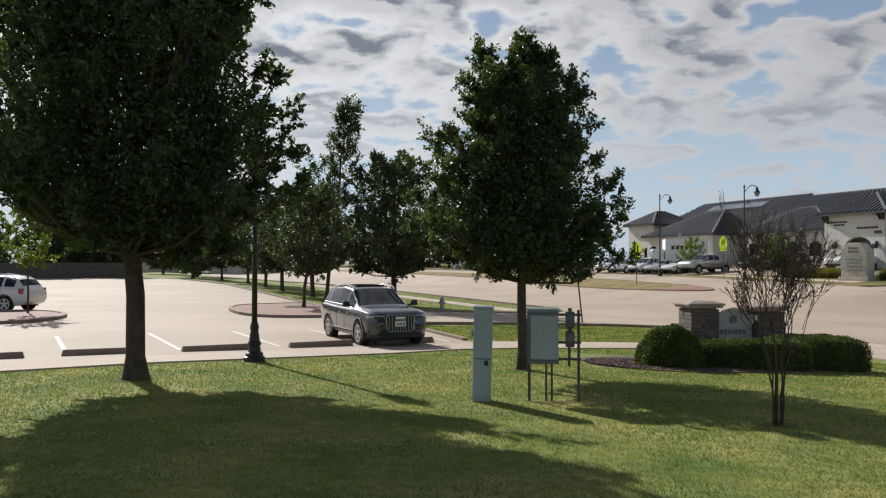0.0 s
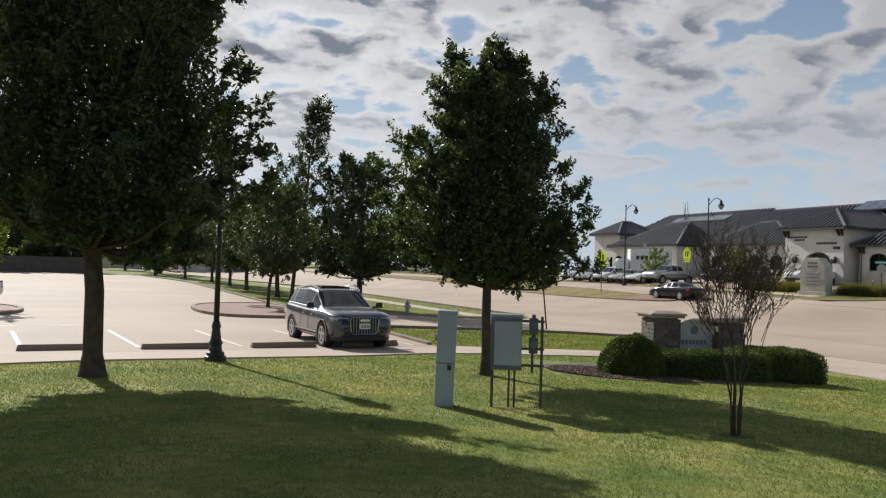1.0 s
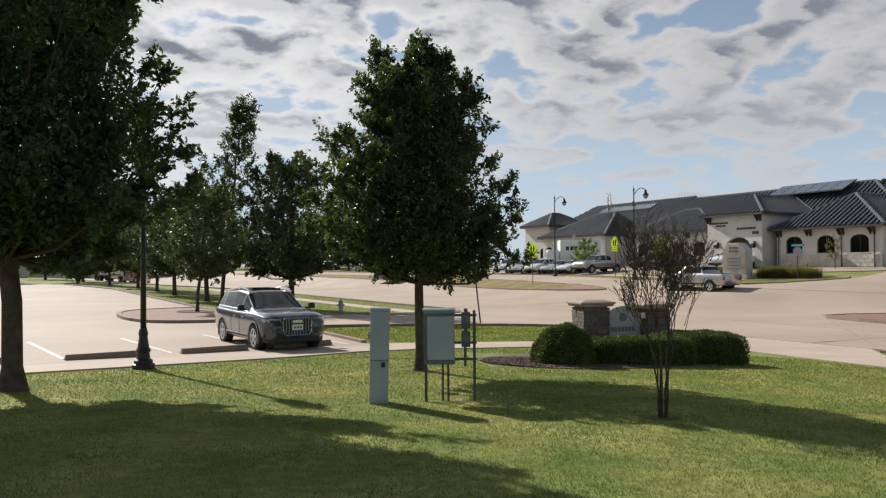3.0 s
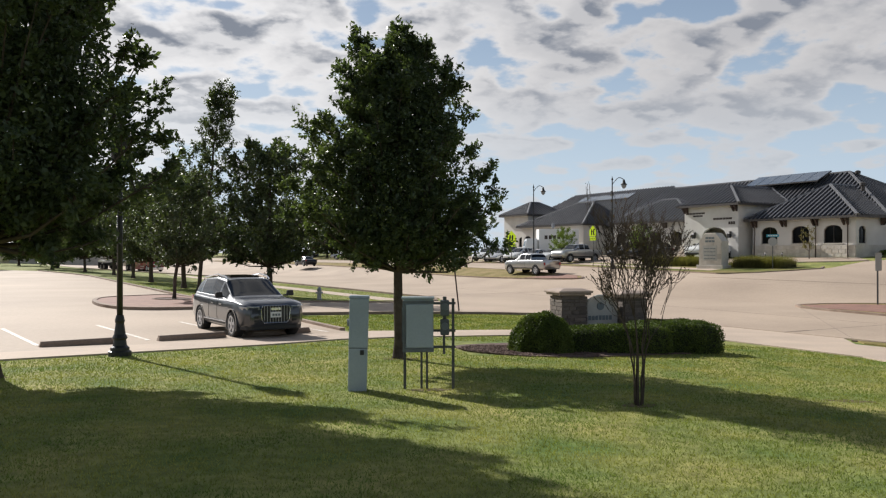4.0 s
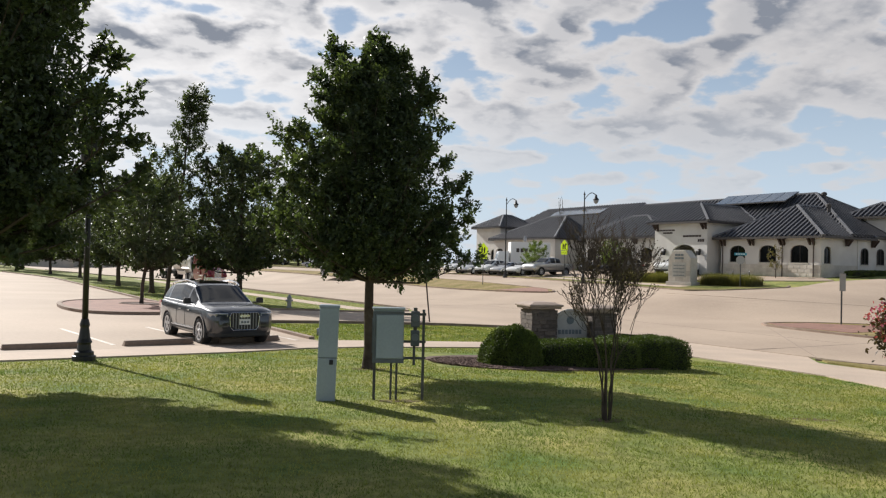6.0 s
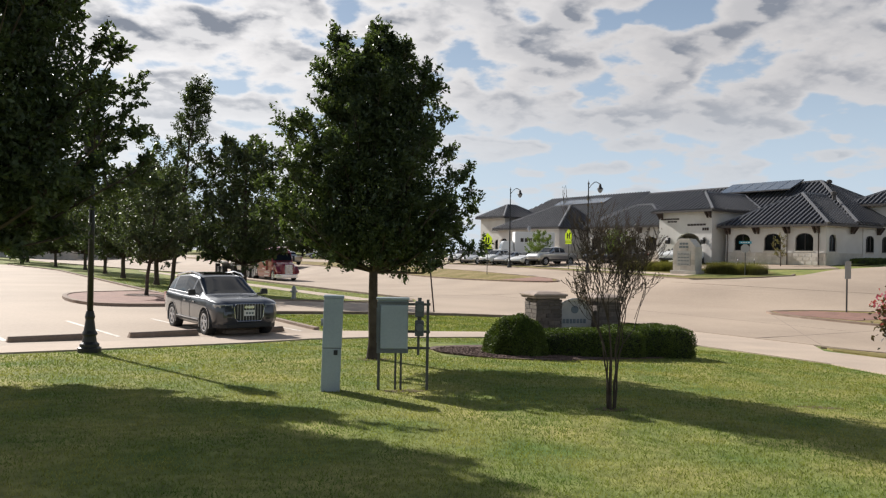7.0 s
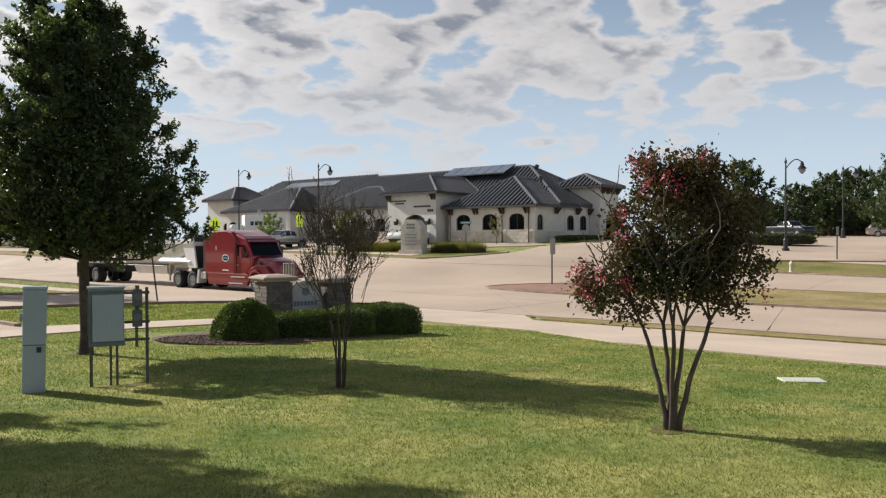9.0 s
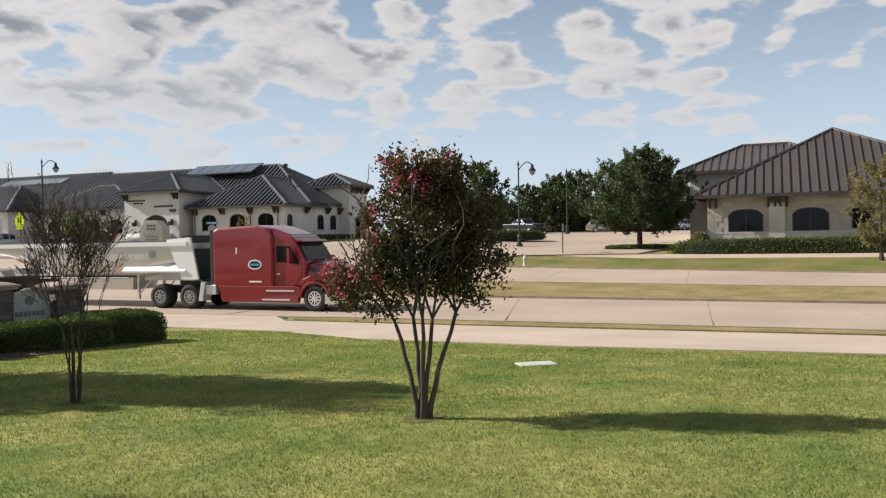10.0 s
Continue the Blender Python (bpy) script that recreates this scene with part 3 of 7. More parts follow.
ISL2 = [(-30, 30), (-8, 31.8), (-4, 32.0), (-2.6, 34), (-2.6, 37), (-4, 39.6), (-8, 40), (-30, 40)]
drape("lot_island", smooth_poly(ISL2, 2), 0.12, "paver", "lot island paved in red-brown brick", "island")
ribbon("kerb", smooth_poly(ISL2, 2), 0.2, 0.15, "curb", "concrete kerb of the brick island", "kerb", closed=True, step=1)
drape("lot_island", [(-30, 54), (-8, 55), (-6.5, 57), (-8, 59.5), (-30, 60)], 0.14, "walk", "low concrete island in the lot", "island")

# joints and painted lines
JOINTS = [[(25.6, -3.5), (34.4, -2.5)], [(25.6, 8.2), (34.9, 10.5)], [(25.6, 1.6), (34.6, 2.4)], [(42.9, 4), (50, 4.5)], [(25.8, 17), (38.5, 28.6)], [(25.6, 19.5), (52, 19.5)], [(25.6, 48), (46, 50)], [(32, 20), (34, 58)]]
JOINTS += [[(43.0, r), (49.5, r)] for r in (-12, 12)]
for j in JOINTS:
    ribbon("pavement_joint", j, 0.022, 0.055, "joint", "dark sealed joint in the concrete", "joint", depth=0.03)
for k in range(-6, 5):
    s0 = -1.75 + k * 2.55
    r0 = 21.0 + 0.115 * (s0 + 1.5)
    ribbon("stall_line", [(s0 + 0.3, r0), (s0 - 0.35, r0 + 5.2)], 0.11, 0.034, "paint_white", "worn white painted stall line", "road marking", depth=0.004)
for k in range(6):
    ribbon("stall_line", [(-6.8 - 0.2 * k, 44 + 2.8 * k), (-11.5 - 0.2 * k, 44.6 + 2.8 * k)], 0.12, 0.034, "paint_white", "worn white painted stall line", "road marking", depth=0.004)
ribbon("stall_line", [(-6.5, 27.6), (0.4, 28.6)], 0.11, 0.034, "paint_white", "worn white painted stall line", "road marking", depth=0.004)

# ---------------------------------------------------------------- plants


def leaves_mesh(name, centres, size, rng, mats=("oak_leaf",), idx=None, shape=0.55, aim=None):
    """Pointed leaves, one four-sided blade with a folded midrib at each centre; aim turns their tips, faces upward."""
    n = len(centres)
    c = np.asarray(centres, float)
    a = rng.normal(size=(n, 3)) if aim is None else np.asarray(aim, float)
    a[:, 2] -= 0.25
    a /= np.linalg.norm(a, axis=1)[:, None]
    b = np.cross(a, rng.normal(size=(n, 3)) + np.array((0, 0, 0.0 if aim is None else 0.9)))
    b /= np.linalg.norm(b, axis=1)[:, None]
    nn = np.cross(a, b)
    L = (size * rng.uniform(0.65, 1.35, n))[:, None]
    v = np.stack([c - a * L * 0.5, c + b * L * shape * 0.5 + nn * L * 0.08, c + a * L * 0.5, c - b * L * shape * 0.5 + nn * L * 0.08], 1).reshape(-1, 3)
    f = np.arange(4 * n).reshape(n, 4)
    me = bpy.data.meshes.new(name)
    me.vertices.add(4 * n)
    me.vertices.foreach_set("co", v.ravel())
    me.loops.add(4 * n)
    me.loops.foreach_set("vertex_index", f.ravel())
    me.polygons.add(n)
    me.polygons.foreach_set("loop_start", np.arange(n) * 4)
    me.polygons.foreach_set("loop_total", np.full(n, 4))
    for k in mats:
        me.materials.append(M[k])
    if idx is not None:
        me.polygons.foreach_set("material_index", idx)
    me.update(calc_edges=True)
    return me


def unit(v):
    return v / np.maximum(np.linalg.norm(v, axis=-1, keepdims=True), 1e-6)


def grow(rng, height, trunk_r, bole, profile, lean=(0, 0), limbs=40, subs=7, twigs=5, leaves=16, infill=0, sub_len=0.6, twig_len=0.28, rise=0.75, tips=(), stray=0.035):
    """Trunk, ascending limbs and side branches as tubes; leaves in tufts along the twigs.
    profile: (share of crown height, radius) pairs; tips: further limb ends."""
    bm = bmesh.new()
    top = Vector((lean[0], lean[1], height * 0.95))
    path = [Vector((0, 0, -0.12)), Vector((0, 0, 0.05)), Vector((lean[0] * .05, lean[1] * .05, 0.4))]
    rad = [trunk_r * 1.9, trunk_r * 1.45, trunk_r * 1.02]
    for k in range(1, 9):
        f = k / 8
        path.append(Vector((lean[0] * f + rng.normal() * 0.003 * height, lean[1] * f + rng.normal() * 0.003 * height, 0.4 + (top.z - 0.4) * f)))
        rad.append(trunk_r * (1 - 0.9 * f) ** 0.85 + 0.010)
    tube(bm, path, rad, 10)

    def axis(z):
        f = min(max((z - 0.4) / (top.z - 0.4), 0), 1)
        i = min(int(f * 8), 7)
        return path[3 + i - 1].lerp(path[3 + i], f * 8 - i) if i > 0 else path[2].lerp(path[3], f * 8)
    ch = height - bole
    pf, pr = [p[0] for p in profile], [p[1] for p in profile]
    ends = []
    for k in range(limbs):
        f = ((k + 0.5) / limbs) ** 0.95
        ang = k * 2.399 + rng.normal() * 0.3
        reach = lin(f, pf, pr) * rng.uniform(0.66, 1.02) * (1 + 0.10 * math.sin(ang * 3 + f * 11))
        c = axis(bole + ch * f)
        ends.append(Vector((c.x + math.cos(ang) * reach, c.y + math.sin(ang) * reach, bole + ch * f + rng.normal() * 0.02 * ch)))
    ends += [Vector(t) for t in tips]
    P, D, Ls = [], [], []
    for e in ends:
        f = min(max((e.z - bole) / ch, 0), 1)
        reach = math.hypot(e.x - axis(e.z).x, e.y - axis(e.z).y)
        z0 = max(bole * 0.9, e.z - reach * rise * rng.uniform(.8, 1.3) - 0.25)
        a = axis(z0)
        mid = a.lerp(e, 0.55) + Vector((rng.normal() * .05, rng.normal() * .05, -0.10 * reach))
        r0 = max(0.012, trunk_r * 0.34 * (1 - 0.75 * f))
        tube(bm, [a, a.lerp(mid, 0.5), mid, mid.lerp(e, .55), e], [r0, r0 * .8, r0 * .6, r0 * .4, 0.006], 5, cap=False)
        for q in range(subs):
            u = 1.0 if q == 0 else rng.uniform(0.22, 1.0)
            p = a.lerp(mid, u * 2) if u < .5 else mid.lerp(e, u * 2 - 1)
            d = (e - mid).normalized()
            d = (d * .8 + Vector((rng.normal(), rng.normal(), rng.normal() * .7)) * (.25 if q == 0 else .62) + Vector((0, 0, .35))).normalized()
            n = sub_len * rng.uniform(.55, 1.2) * (1 - .45 * f)
            tube(bm, [p, p + d * n], [r0 * .35, 0.004], 4, cap=False)
            P.append(p)
            D.append(d)
            Ls.append(n)
    P, D, Ls = np.array(P), np.array(D), np.array(Ls)
    P, D, Ls = P.repeat(twigs, 0), D.repeat(twigs, 0), Ls.repeat(twigs)
    n = len(P)
    tp = P + D * (Ls * rng.uniform(.15, 1.0, n))[:, None]
    td = unit(D * .75 + rng.normal(size=(n, 3)) * .5 + np.array((0, 0, .22)))
    tl = twig_len * rng.uniform(.55, 1.3, n)
    tp, td, tl = tp.repeat(leaves, 0), td.repeat(leaves, 0), tl.repeat(leaves)
    n = len(tp)
    pts = tp + td * (tl * rng.uniform(.1, 1.05, n) ** .8)[:, None] + rng.normal(size=(n, 3)) * stray
    aim = unit(td * .7 + rng.normal(size=(n, 3)) * .55)
    # inner leaves that close the crown
    if infill:
        f = rng.uniform(.02, .93, infill)
        R = np.interp(f, pf, pr) * .74 * rng.uniform(0, 1, infill) ** .5
        ang = rng.uniform(0, 6.283, infill)
        z = bole + ch * f
        g = np.clip((z - .4) / (top.z - .4), 0, 1)
        q = np.stack([lean[0] * g + np.cos(ang) * R, lean[1] * g + np.sin(ang) * R, z], 1)
        pts, aim = np.concatenate([pts, q]), np.concatenate([aim, unit(rng.normal(size=(infill, 3)))])
    return bm, pts, aim


def tree(name, m, rng, label, leaf="oak_leaf", leaf_size=0.13, bark="bark", group="", leaf_shape=0.5, **k):
    ob = thing(name, m, label, "tree", group)
    bm, pts, aim = grow(rng, **k)
    part("trunk", bm, bark, ob, smooth=True)
    crown = new("crown", leaves_mesh("crown", pts, leaf_size, rng, (leaf,), shape=leaf_shape, aim=aim))
    crown.parent = ob
    return ob


OAK_PROFILE = [(0, 0.7), (0.07, 1.5), (0.16, 1.85), (0.31, 1.95), (0.43, 1.8), (0.6, 1.5), (0.76, 1.25), (0.89, 1.0), (1, 0.45)]
# the boughs that stand out of the crown: two on its west side, a low spray on its east side
tree("oak_tree", at_xy(1.6, 16.2, 0), np.random.default_rng(5), "young dark green oak tree on the lawn beside the utility boxes", height=6.35, trunk_r=0.095, bole=1.95, profile=OAK_PROFILE, lean=(-0.06, 0.0),
     limbs=62, subs=8, twigs=6, leaves=26, infill=26000, sub_len=0.5, twig_len=0.26, leaf_size=0.088,
     tips=[(-1.75, .1, 4.5), (-1.65, .2, 4.25), (-1.9, -.1, 3.9), (1.75, 0, 2.05), (.0, 0, 6.4), (-.75, .1, 6.15), (.55, 0, 6.15), (-1.0, .1, 5.6), (-1.95, .2, 2.6), (-2.0, -.3, 3.0), (1.6, 0, 3.5), (1.5, .2, 4.1), (1.75, -.2, 2.9), (1.6, .1, 2.5)])
BIG_PROFILE = [(0, 1.9), (0.08, 2.6), (0.25, 2.85), (0.5, 2.7), (0.75, 2.2), (0.92, 1.3), (1, 0.4)]
tree("oak_tree", at_xy(-5.36, 14.1), np.random.default_rng(14), "large dark oak tree with a dense crown at the lot's edge", height=9.4, trunk_r=0.16, bole=2.4, profile=BIG_PROFILE, lean=(-0.2, 0.0),
     limbs=96, subs=9, twigs=6, leaves=26, infill=60000, sub_len=0.55, twig_len=0.3, leaf_size=0.105)

# the row along the verge, and the lot's trees
row = tree("verge_tree", at_sr(15.0, 47.5, 10), np.random.default_rng(21), "round-headed green street tree in the grass verge", leaf="far_leaf", height=9.1, trunk_r=0.17, bole=2.0,
           profile=[(0, 2.2), (0.12, 3.4), (0.35, 4.0), (0.6, 3.7), (0.85, 2.5), (1, 1.0)], limbs=60, subs=7, twigs=5, leaves=9, infill=5500, sub_len=0.8, twig_len=0.4, leaf_size=0.235, stray=.06, group="verge trees")
for s, r, turn, sc in [(12.3, 58.8, 80, 0.95), (12.5, 73, 150, 1), (13, 86, 210, 0.95), (13, 100, 30, 1.05), (11.5, 116, 60, 1)]:
    copy_thing(row, at_sr(s, r, turn)).scale = (sc, sc, sc)
tree("slender_tree", at_sr(11.3, 50, 0), np.random.default_rng(33), "tall slender tree with feathery upper shoots", leaf="far_leaf", height=12.4, trunk_r=0.12, bole=3.0, lean=(1.3, 0.1), profile=[(0, 1.5), (0.2, 2.3), (0.4, 2.1), (0.52, 1.6), (0.66, 1.0), (0.85, .7), (1, 0.5)],
     limbs=36, subs=6, twigs=4, leaves=13, infill=900, sub_len=.9, twig_len=.42, leaf_size=0.17, stray=.06, tips=[(1.4, .1, 12.6), (1.9, -.1, 12.2), (1.0, .2, 11.8), (2.2, .1, 11.6), (-1.6, 0, 9.4), (-2.0, .2, 8.8)])
tree("island_tree", at_sr(7.9, 39.9, 0), np.random.default_rng(35), "small dense tree with a leaning trunk in the brick island", leaf="far_leaf", height=5.7, trunk_r=0.08, bole=1.8, lean=(0.4, -0.3),
     profile=[(0, 1.0), (0.2, 1.6), (0.5, 1.7), (0.8, 1.2), (1, 0.4)], limbs=30, subs=6, twigs=5, leaves=16, infill=5000, sub_len=.55, twig_len=.3, leaf_size=0.13, stray=.05)
tree("sapling", at_sr(-4.1, 37.5, 0, 0.12), np.random.default_rng(37), "young light green tree with a thin trunk in a lot island", leaf="lime_leaf", height=4.4, trunk_r=0.035, bole=1.9,
     profile=[(0, 0.7), (0.3, 1.15), (0.7, 1.0), (1, 0.3)], limbs=14, subs=5, twigs=4, leaves=12, sub_len=.45, leaf_size=0.13)

# ---------------------------------------------------------------- office buildings
# Building parts are given in s, r, z; the thing's axes are turned with the road.


def arched(bm, axis, c0, c1, z0, z1, a, b, holes):
    """A wall slab between a and b (its faces), from c0 to c1 and z0 to z1, with arched openings (centre, width, sill, spring, rise)."""
    def piece(pts):
        prism(pts, a, b, axis, bm)
    at = c0
    for c, w, sill, spring, rise in sorted(holes):
        l, r = c - w / 2, c + w / 2
        piece([(at, z0), (l, z0), (l, z1), (at, z1)])
        if sill > z0 + 0.01:
            piece([(l, z0), (r, z0), (r, sill), (l, sill)])
        n = 8
        arc = [(l + w * k / n, spring + rise * math.sqrt(max(0.0, 1 - (2 * k / n - 1) ** 2)) ** 1.0) for k in range(n + 1)]
        for p, q in zip(arc, arc[1:]):
            piece([p, q, (q[0], z1), (p[0], z1)])
        at = r
    piece([(at, z0), (c1, z0), (c1, z1), (at, z1)])


def pane_outline(c, w, sill, spring, rise, n=10):
    l = c - w / 2
    return [(l, sill), (c + w / 2, sill)] + [(l + w * k / n, spring + rise * math.sqrt(max(0.0, 1 - (2 * k / n - 1) ** 2))) for k in range(n, -1, -1)]


def window(parent, axis, face, depth, hole):
    """Glass set back in the wall, with a dark frame and a mullion, and a sill."""
    c, w, sill, spring, rise = hole
    pane = part("window", prism(pane_outline(*hole), face + depth, face + depth + 0.04, axis), "glass_dark", parent, "dark arched window")
    fr = bmesh.new()
    ring, inner = pane_outline(*hole), pane_outline(c, w - 0.16, sill + 0.08, spring, max(rise - 0.08, 0.01))
    n = len(ring)
    for k in range(n):
        j = (k + 1) % n
        prism([ring[k], ring[j], inner[j], inner[k]], face + depth - 0.05, face + depth, axis, fr)
    prism([(c - 0.03, sill), (c + 0.03, sill), (c + 0.03, spring + rise), (c - 0.03, spring + rise)], face + depth - 0.04, face + depth - 0.003, axis, fr)
    part("window_frame", fr, "fascia", pane)
    part("window_sill", prism([(c - w / 2 - 0.1, sill - 0.14), (c + w / 2 + 0.1, sill - 0.14), (c + w / 2 + 0.1, sill), (c - w / 2 - 0.1, sill)], face - 0.08, face + 0.1, axis), "stone", pane)


def roof_plane(bmS, bmR, pts, spacing=0.62, rib=0.19):
    """A sloping roof face with thickness and standing seams running up the slope."""
    P = [Vector(p) for p in pts]
    n = (P[1] - P[0]).cross(P[2] - P[0]).normalized()
    if n.z < 0:
        n = -n
    up = Vector((0, 0, 1)) - n * n.z
    up.normalize()
    across = n.cross(up)
    a = [bmS.verts.new(p) for p in P]
    b = [bmS.verts.new(p - n * 0.12) for p in P]
    bmS.faces.new(a)
    bmS.faces.new(b[::-1])
    for k in range(len(P)):
        bmS.faces.new((a[k], b[k], b[(k + 1) % len(P)], a[(k + 1) % len(P)]))
    o = P[0]
    uv = [((p - o).dot(across), (p - o).dot(up)) for p in P]
    lo, hi = min(u for u, _ in uv), max(u for u, _ in uv)
    u = lo + spacing * 0.5
    while u < hi:
        hits = []
        for (u0, v0), (u1, v1) in zip(uv, uv[1:] + uv[:1]):
            if (u0 - u) * (u1 - u) < 0:
                hits.append(v0 + (v1 - v0) * (u - u0) / (u1 - u0))
        if len(hits) >= 2:
            v0, v1 = min(hits), max(hits)
            if v1 - v0 > 0.1:
                q = []
                for du, h in ((-rib / 2, 0), (-rib / 2, min(0.17, rib * 1.4)), (rib / 2, min(0.17, rib * 1.4)), (rib / 2, 0)):
                    q.append([bmR.verts.new(o + across * (u + du) + up * v + n * (h + 0.002)) for v in (v0, v1)])
                for k in range(3):
                    bmR.faces.new((q[k][0], q[k + 1][0], q[k + 1][1], q[k][1]))
                bmR.faces.new([q[k][0] for k in range(4)])
        u += spacing


def hip_roof(parent, s0, s1, r0, r1, eave, ridge, over=0.7, mat="roof"):
    """Hip roof over a rectangle; ridge is ((s, r, z), (s, r, z)), both ends of the top line."""
    a, b, c, d = (s0 - over, r0 - over, eave), (s1 + over, r0 - over, eave), (s1 + over, r1 + over, eave), (s0 - over, r1 + over, eave)
    A, B = ridge
    along_r = abs(A[1] - B[1]) >= abs(A[0] - B[0])
    faces = [[a, b, A], [b, c, B, A], [c, d, B], [d, a, A, B]] if along_r else [[a, b, B, A], [b, c, B], [c, d, A, B], [d, a, A]]
    sh, rb = bmesh.new(), bmesh.new()
    for f in faces:
        clean = [p for k, p in enumerate(f) if p != f[k - 1]]
        roof_plane(sh, rb, clean, rib=0.07 if mat == "roof_brown" else 0.19)
    bmesh.ops.recalc_face_normals(sh, faces=sh.faces)
    roof = part("roof", sh, mat, parent)
    rb.normal_update()
    part("roof_seams", rb, mat, roof)
    # hip and ridge caps
    cap = bmesh.new()
    for p, q in ([(a, A), (b, A), (c, B), (d, B), (A, B)] if along_r else [(a, A), (d, A), (b, B), (c, B), (A, B)]):
        p, q = Vector(p), Vector(q)
        if (p - q).length > 0.2:
            tube(cap, [p + Vector((0, 0, .05)), q + Vector((0, 0, .05))], 0.2 if mat == "roof" else 0.11, 5)
    part("ridge_cap", cap, "hip_cap" if mat == "roof" else mat, roof)
    fa = bmesh.new()
    for p, q in ((a, b), (b, c), (c, d), (d, a)):
        lo, hi = (min(p[0], q[0]), min(p[1], q[1])), (max(p[0], q[0]), max(p[1], q[1]))
        box(fa, lo[0] - 0.05, hi[0] + 0.05, lo[1] - 0.05, hi[1] + 0.05, eave - 0.22, eave + 0.02)
    part("fascia", fa, "fascia", roof)
    so = bmesh.new()
    box(so, s0 - over + .06, s1 + over - .06, r0 - over + .06, r1 + over - .06, eave - 0.17, eave - 0.10)
    part("soffit", so, "timber", roof)


def bracket(parent, s, r, z, side):
    """Timber eave bracket: two curved knees under the overhang."""
    bm = bmesh.new()
    for k in (-0.22, 0.22):
        prof = [(0, 0), (-0.12, 0), (-0.62, 0.68), (-0.62, 0.82), (0, 0.82)]
        if side == "s":
            prism([(s + u, z - 0.82 + v) for u, v in prof], r + k - 0.08, r + k + 0.08, "y", bm)
        else:
            prism([(r + u, z - 0.82 + v) for u, v in prof], s + k - 0.08, s + k + 0.08, "x", bm)
    part("eave_bracket", bm, "timber", parent)


def block(parent, s0, s1, r0, r1, base, eave, front=(), side=(), wall="stucco", plinth=True):
    """Walls of a block, 0.35 thick: front faces the road, side faces back along it."""
    bm = bmesh.new()
    arched(bm, "x", r0, r1, base, eave - 0.1, s0, s0 + 0.35, front)
    arched(bm, "y", s0 + 0.352, s1, base, eave - 0.1, r0, r0 + 0.35, side)
    box(bm, s0 + 0.352, s1, r1 - 0.35, r1, base, eave - 0.1)
    box(bm, s1 - 0.35, s1 - 0.002, r0 + 0.352, r1 - 0.352, base, eave - 0.1)
    w = part("wall", bm, wall, parent)
    for h in front:
        window(parent, "x", s0, 0.2, h)
    for h in side:
        window(parent, "y", r0, 0.2, h)
    back = bmesh.new()
    box(back, s0 + 0.8, s0 + 0.85, r0 + 0.5, r1 - 0.5, base, eave - 0.3)
    part("inner_wall", back, "plastic", parent)
    if plinth:
        pl = bmesh.new()
        box(pl, s0 - 0.06, s0 - 0.003, r0 - 0.06, r1, base, base + 1.35)
        box(pl, s0 - 0.06, s1, r0 - 0.06, r0 - 0.003, base, base + 1.35)
        part("plinth", pl, "stone", parent)
        for k in range(int((r1 - r0) / 0.8)):
            for j in range(3):
                part("stone_block", boxed(s0 - 0.085, s0 - 0.062, r0 + 0.04 + 0.8 * k + 0.3 * (j % 2), r0 + 0.8 * k + 0.74 + 0.3 * (j % 2), base + 0.05 + .43 * j, base + .43 + .43 * j), "stone_block", w)


def bars(parent, axis_face, r_mid, z, widths, h, mat="text_dark", gap=0.06):
    """Lettering that cannot be read, as a row of short raised bars."""
    total = sum(widths) + gap * (len(widths) - 1)
    r = r_mid + total / 2
    bm = bmesh.new()
    for w in widths:
        box(bm, axis_face - 0.03, axis_face - 0.002, r - w, r, z, z + h)
        r -= w + gap
    return part("lettering", bm, mat, parent)


def wall_lantern(parent, s, r, z):
    bm = bmesh.new()
    box(bm, s - 0.1, s, r - .06, r + .06, z - .1, z + .5)
    box(bm, s - 0.4, s - 0.1, r - 0.03, r + 0.03, z + 0.42, z + 0.47)
    box(bm, s - 0.52, s - 0.18, r - 0.17, r + 0.17, z - 0.3, z + 0.2, top=(1.3, 1.3))
    box(bm, s - 0.58, s - 0.12, r - 0.23, r + 0.23, z + 0.2, z + 0.45, top=(.2, .2))
    part("wall_lantern", bm, "black_metal", parent)


GABLE = 92.0


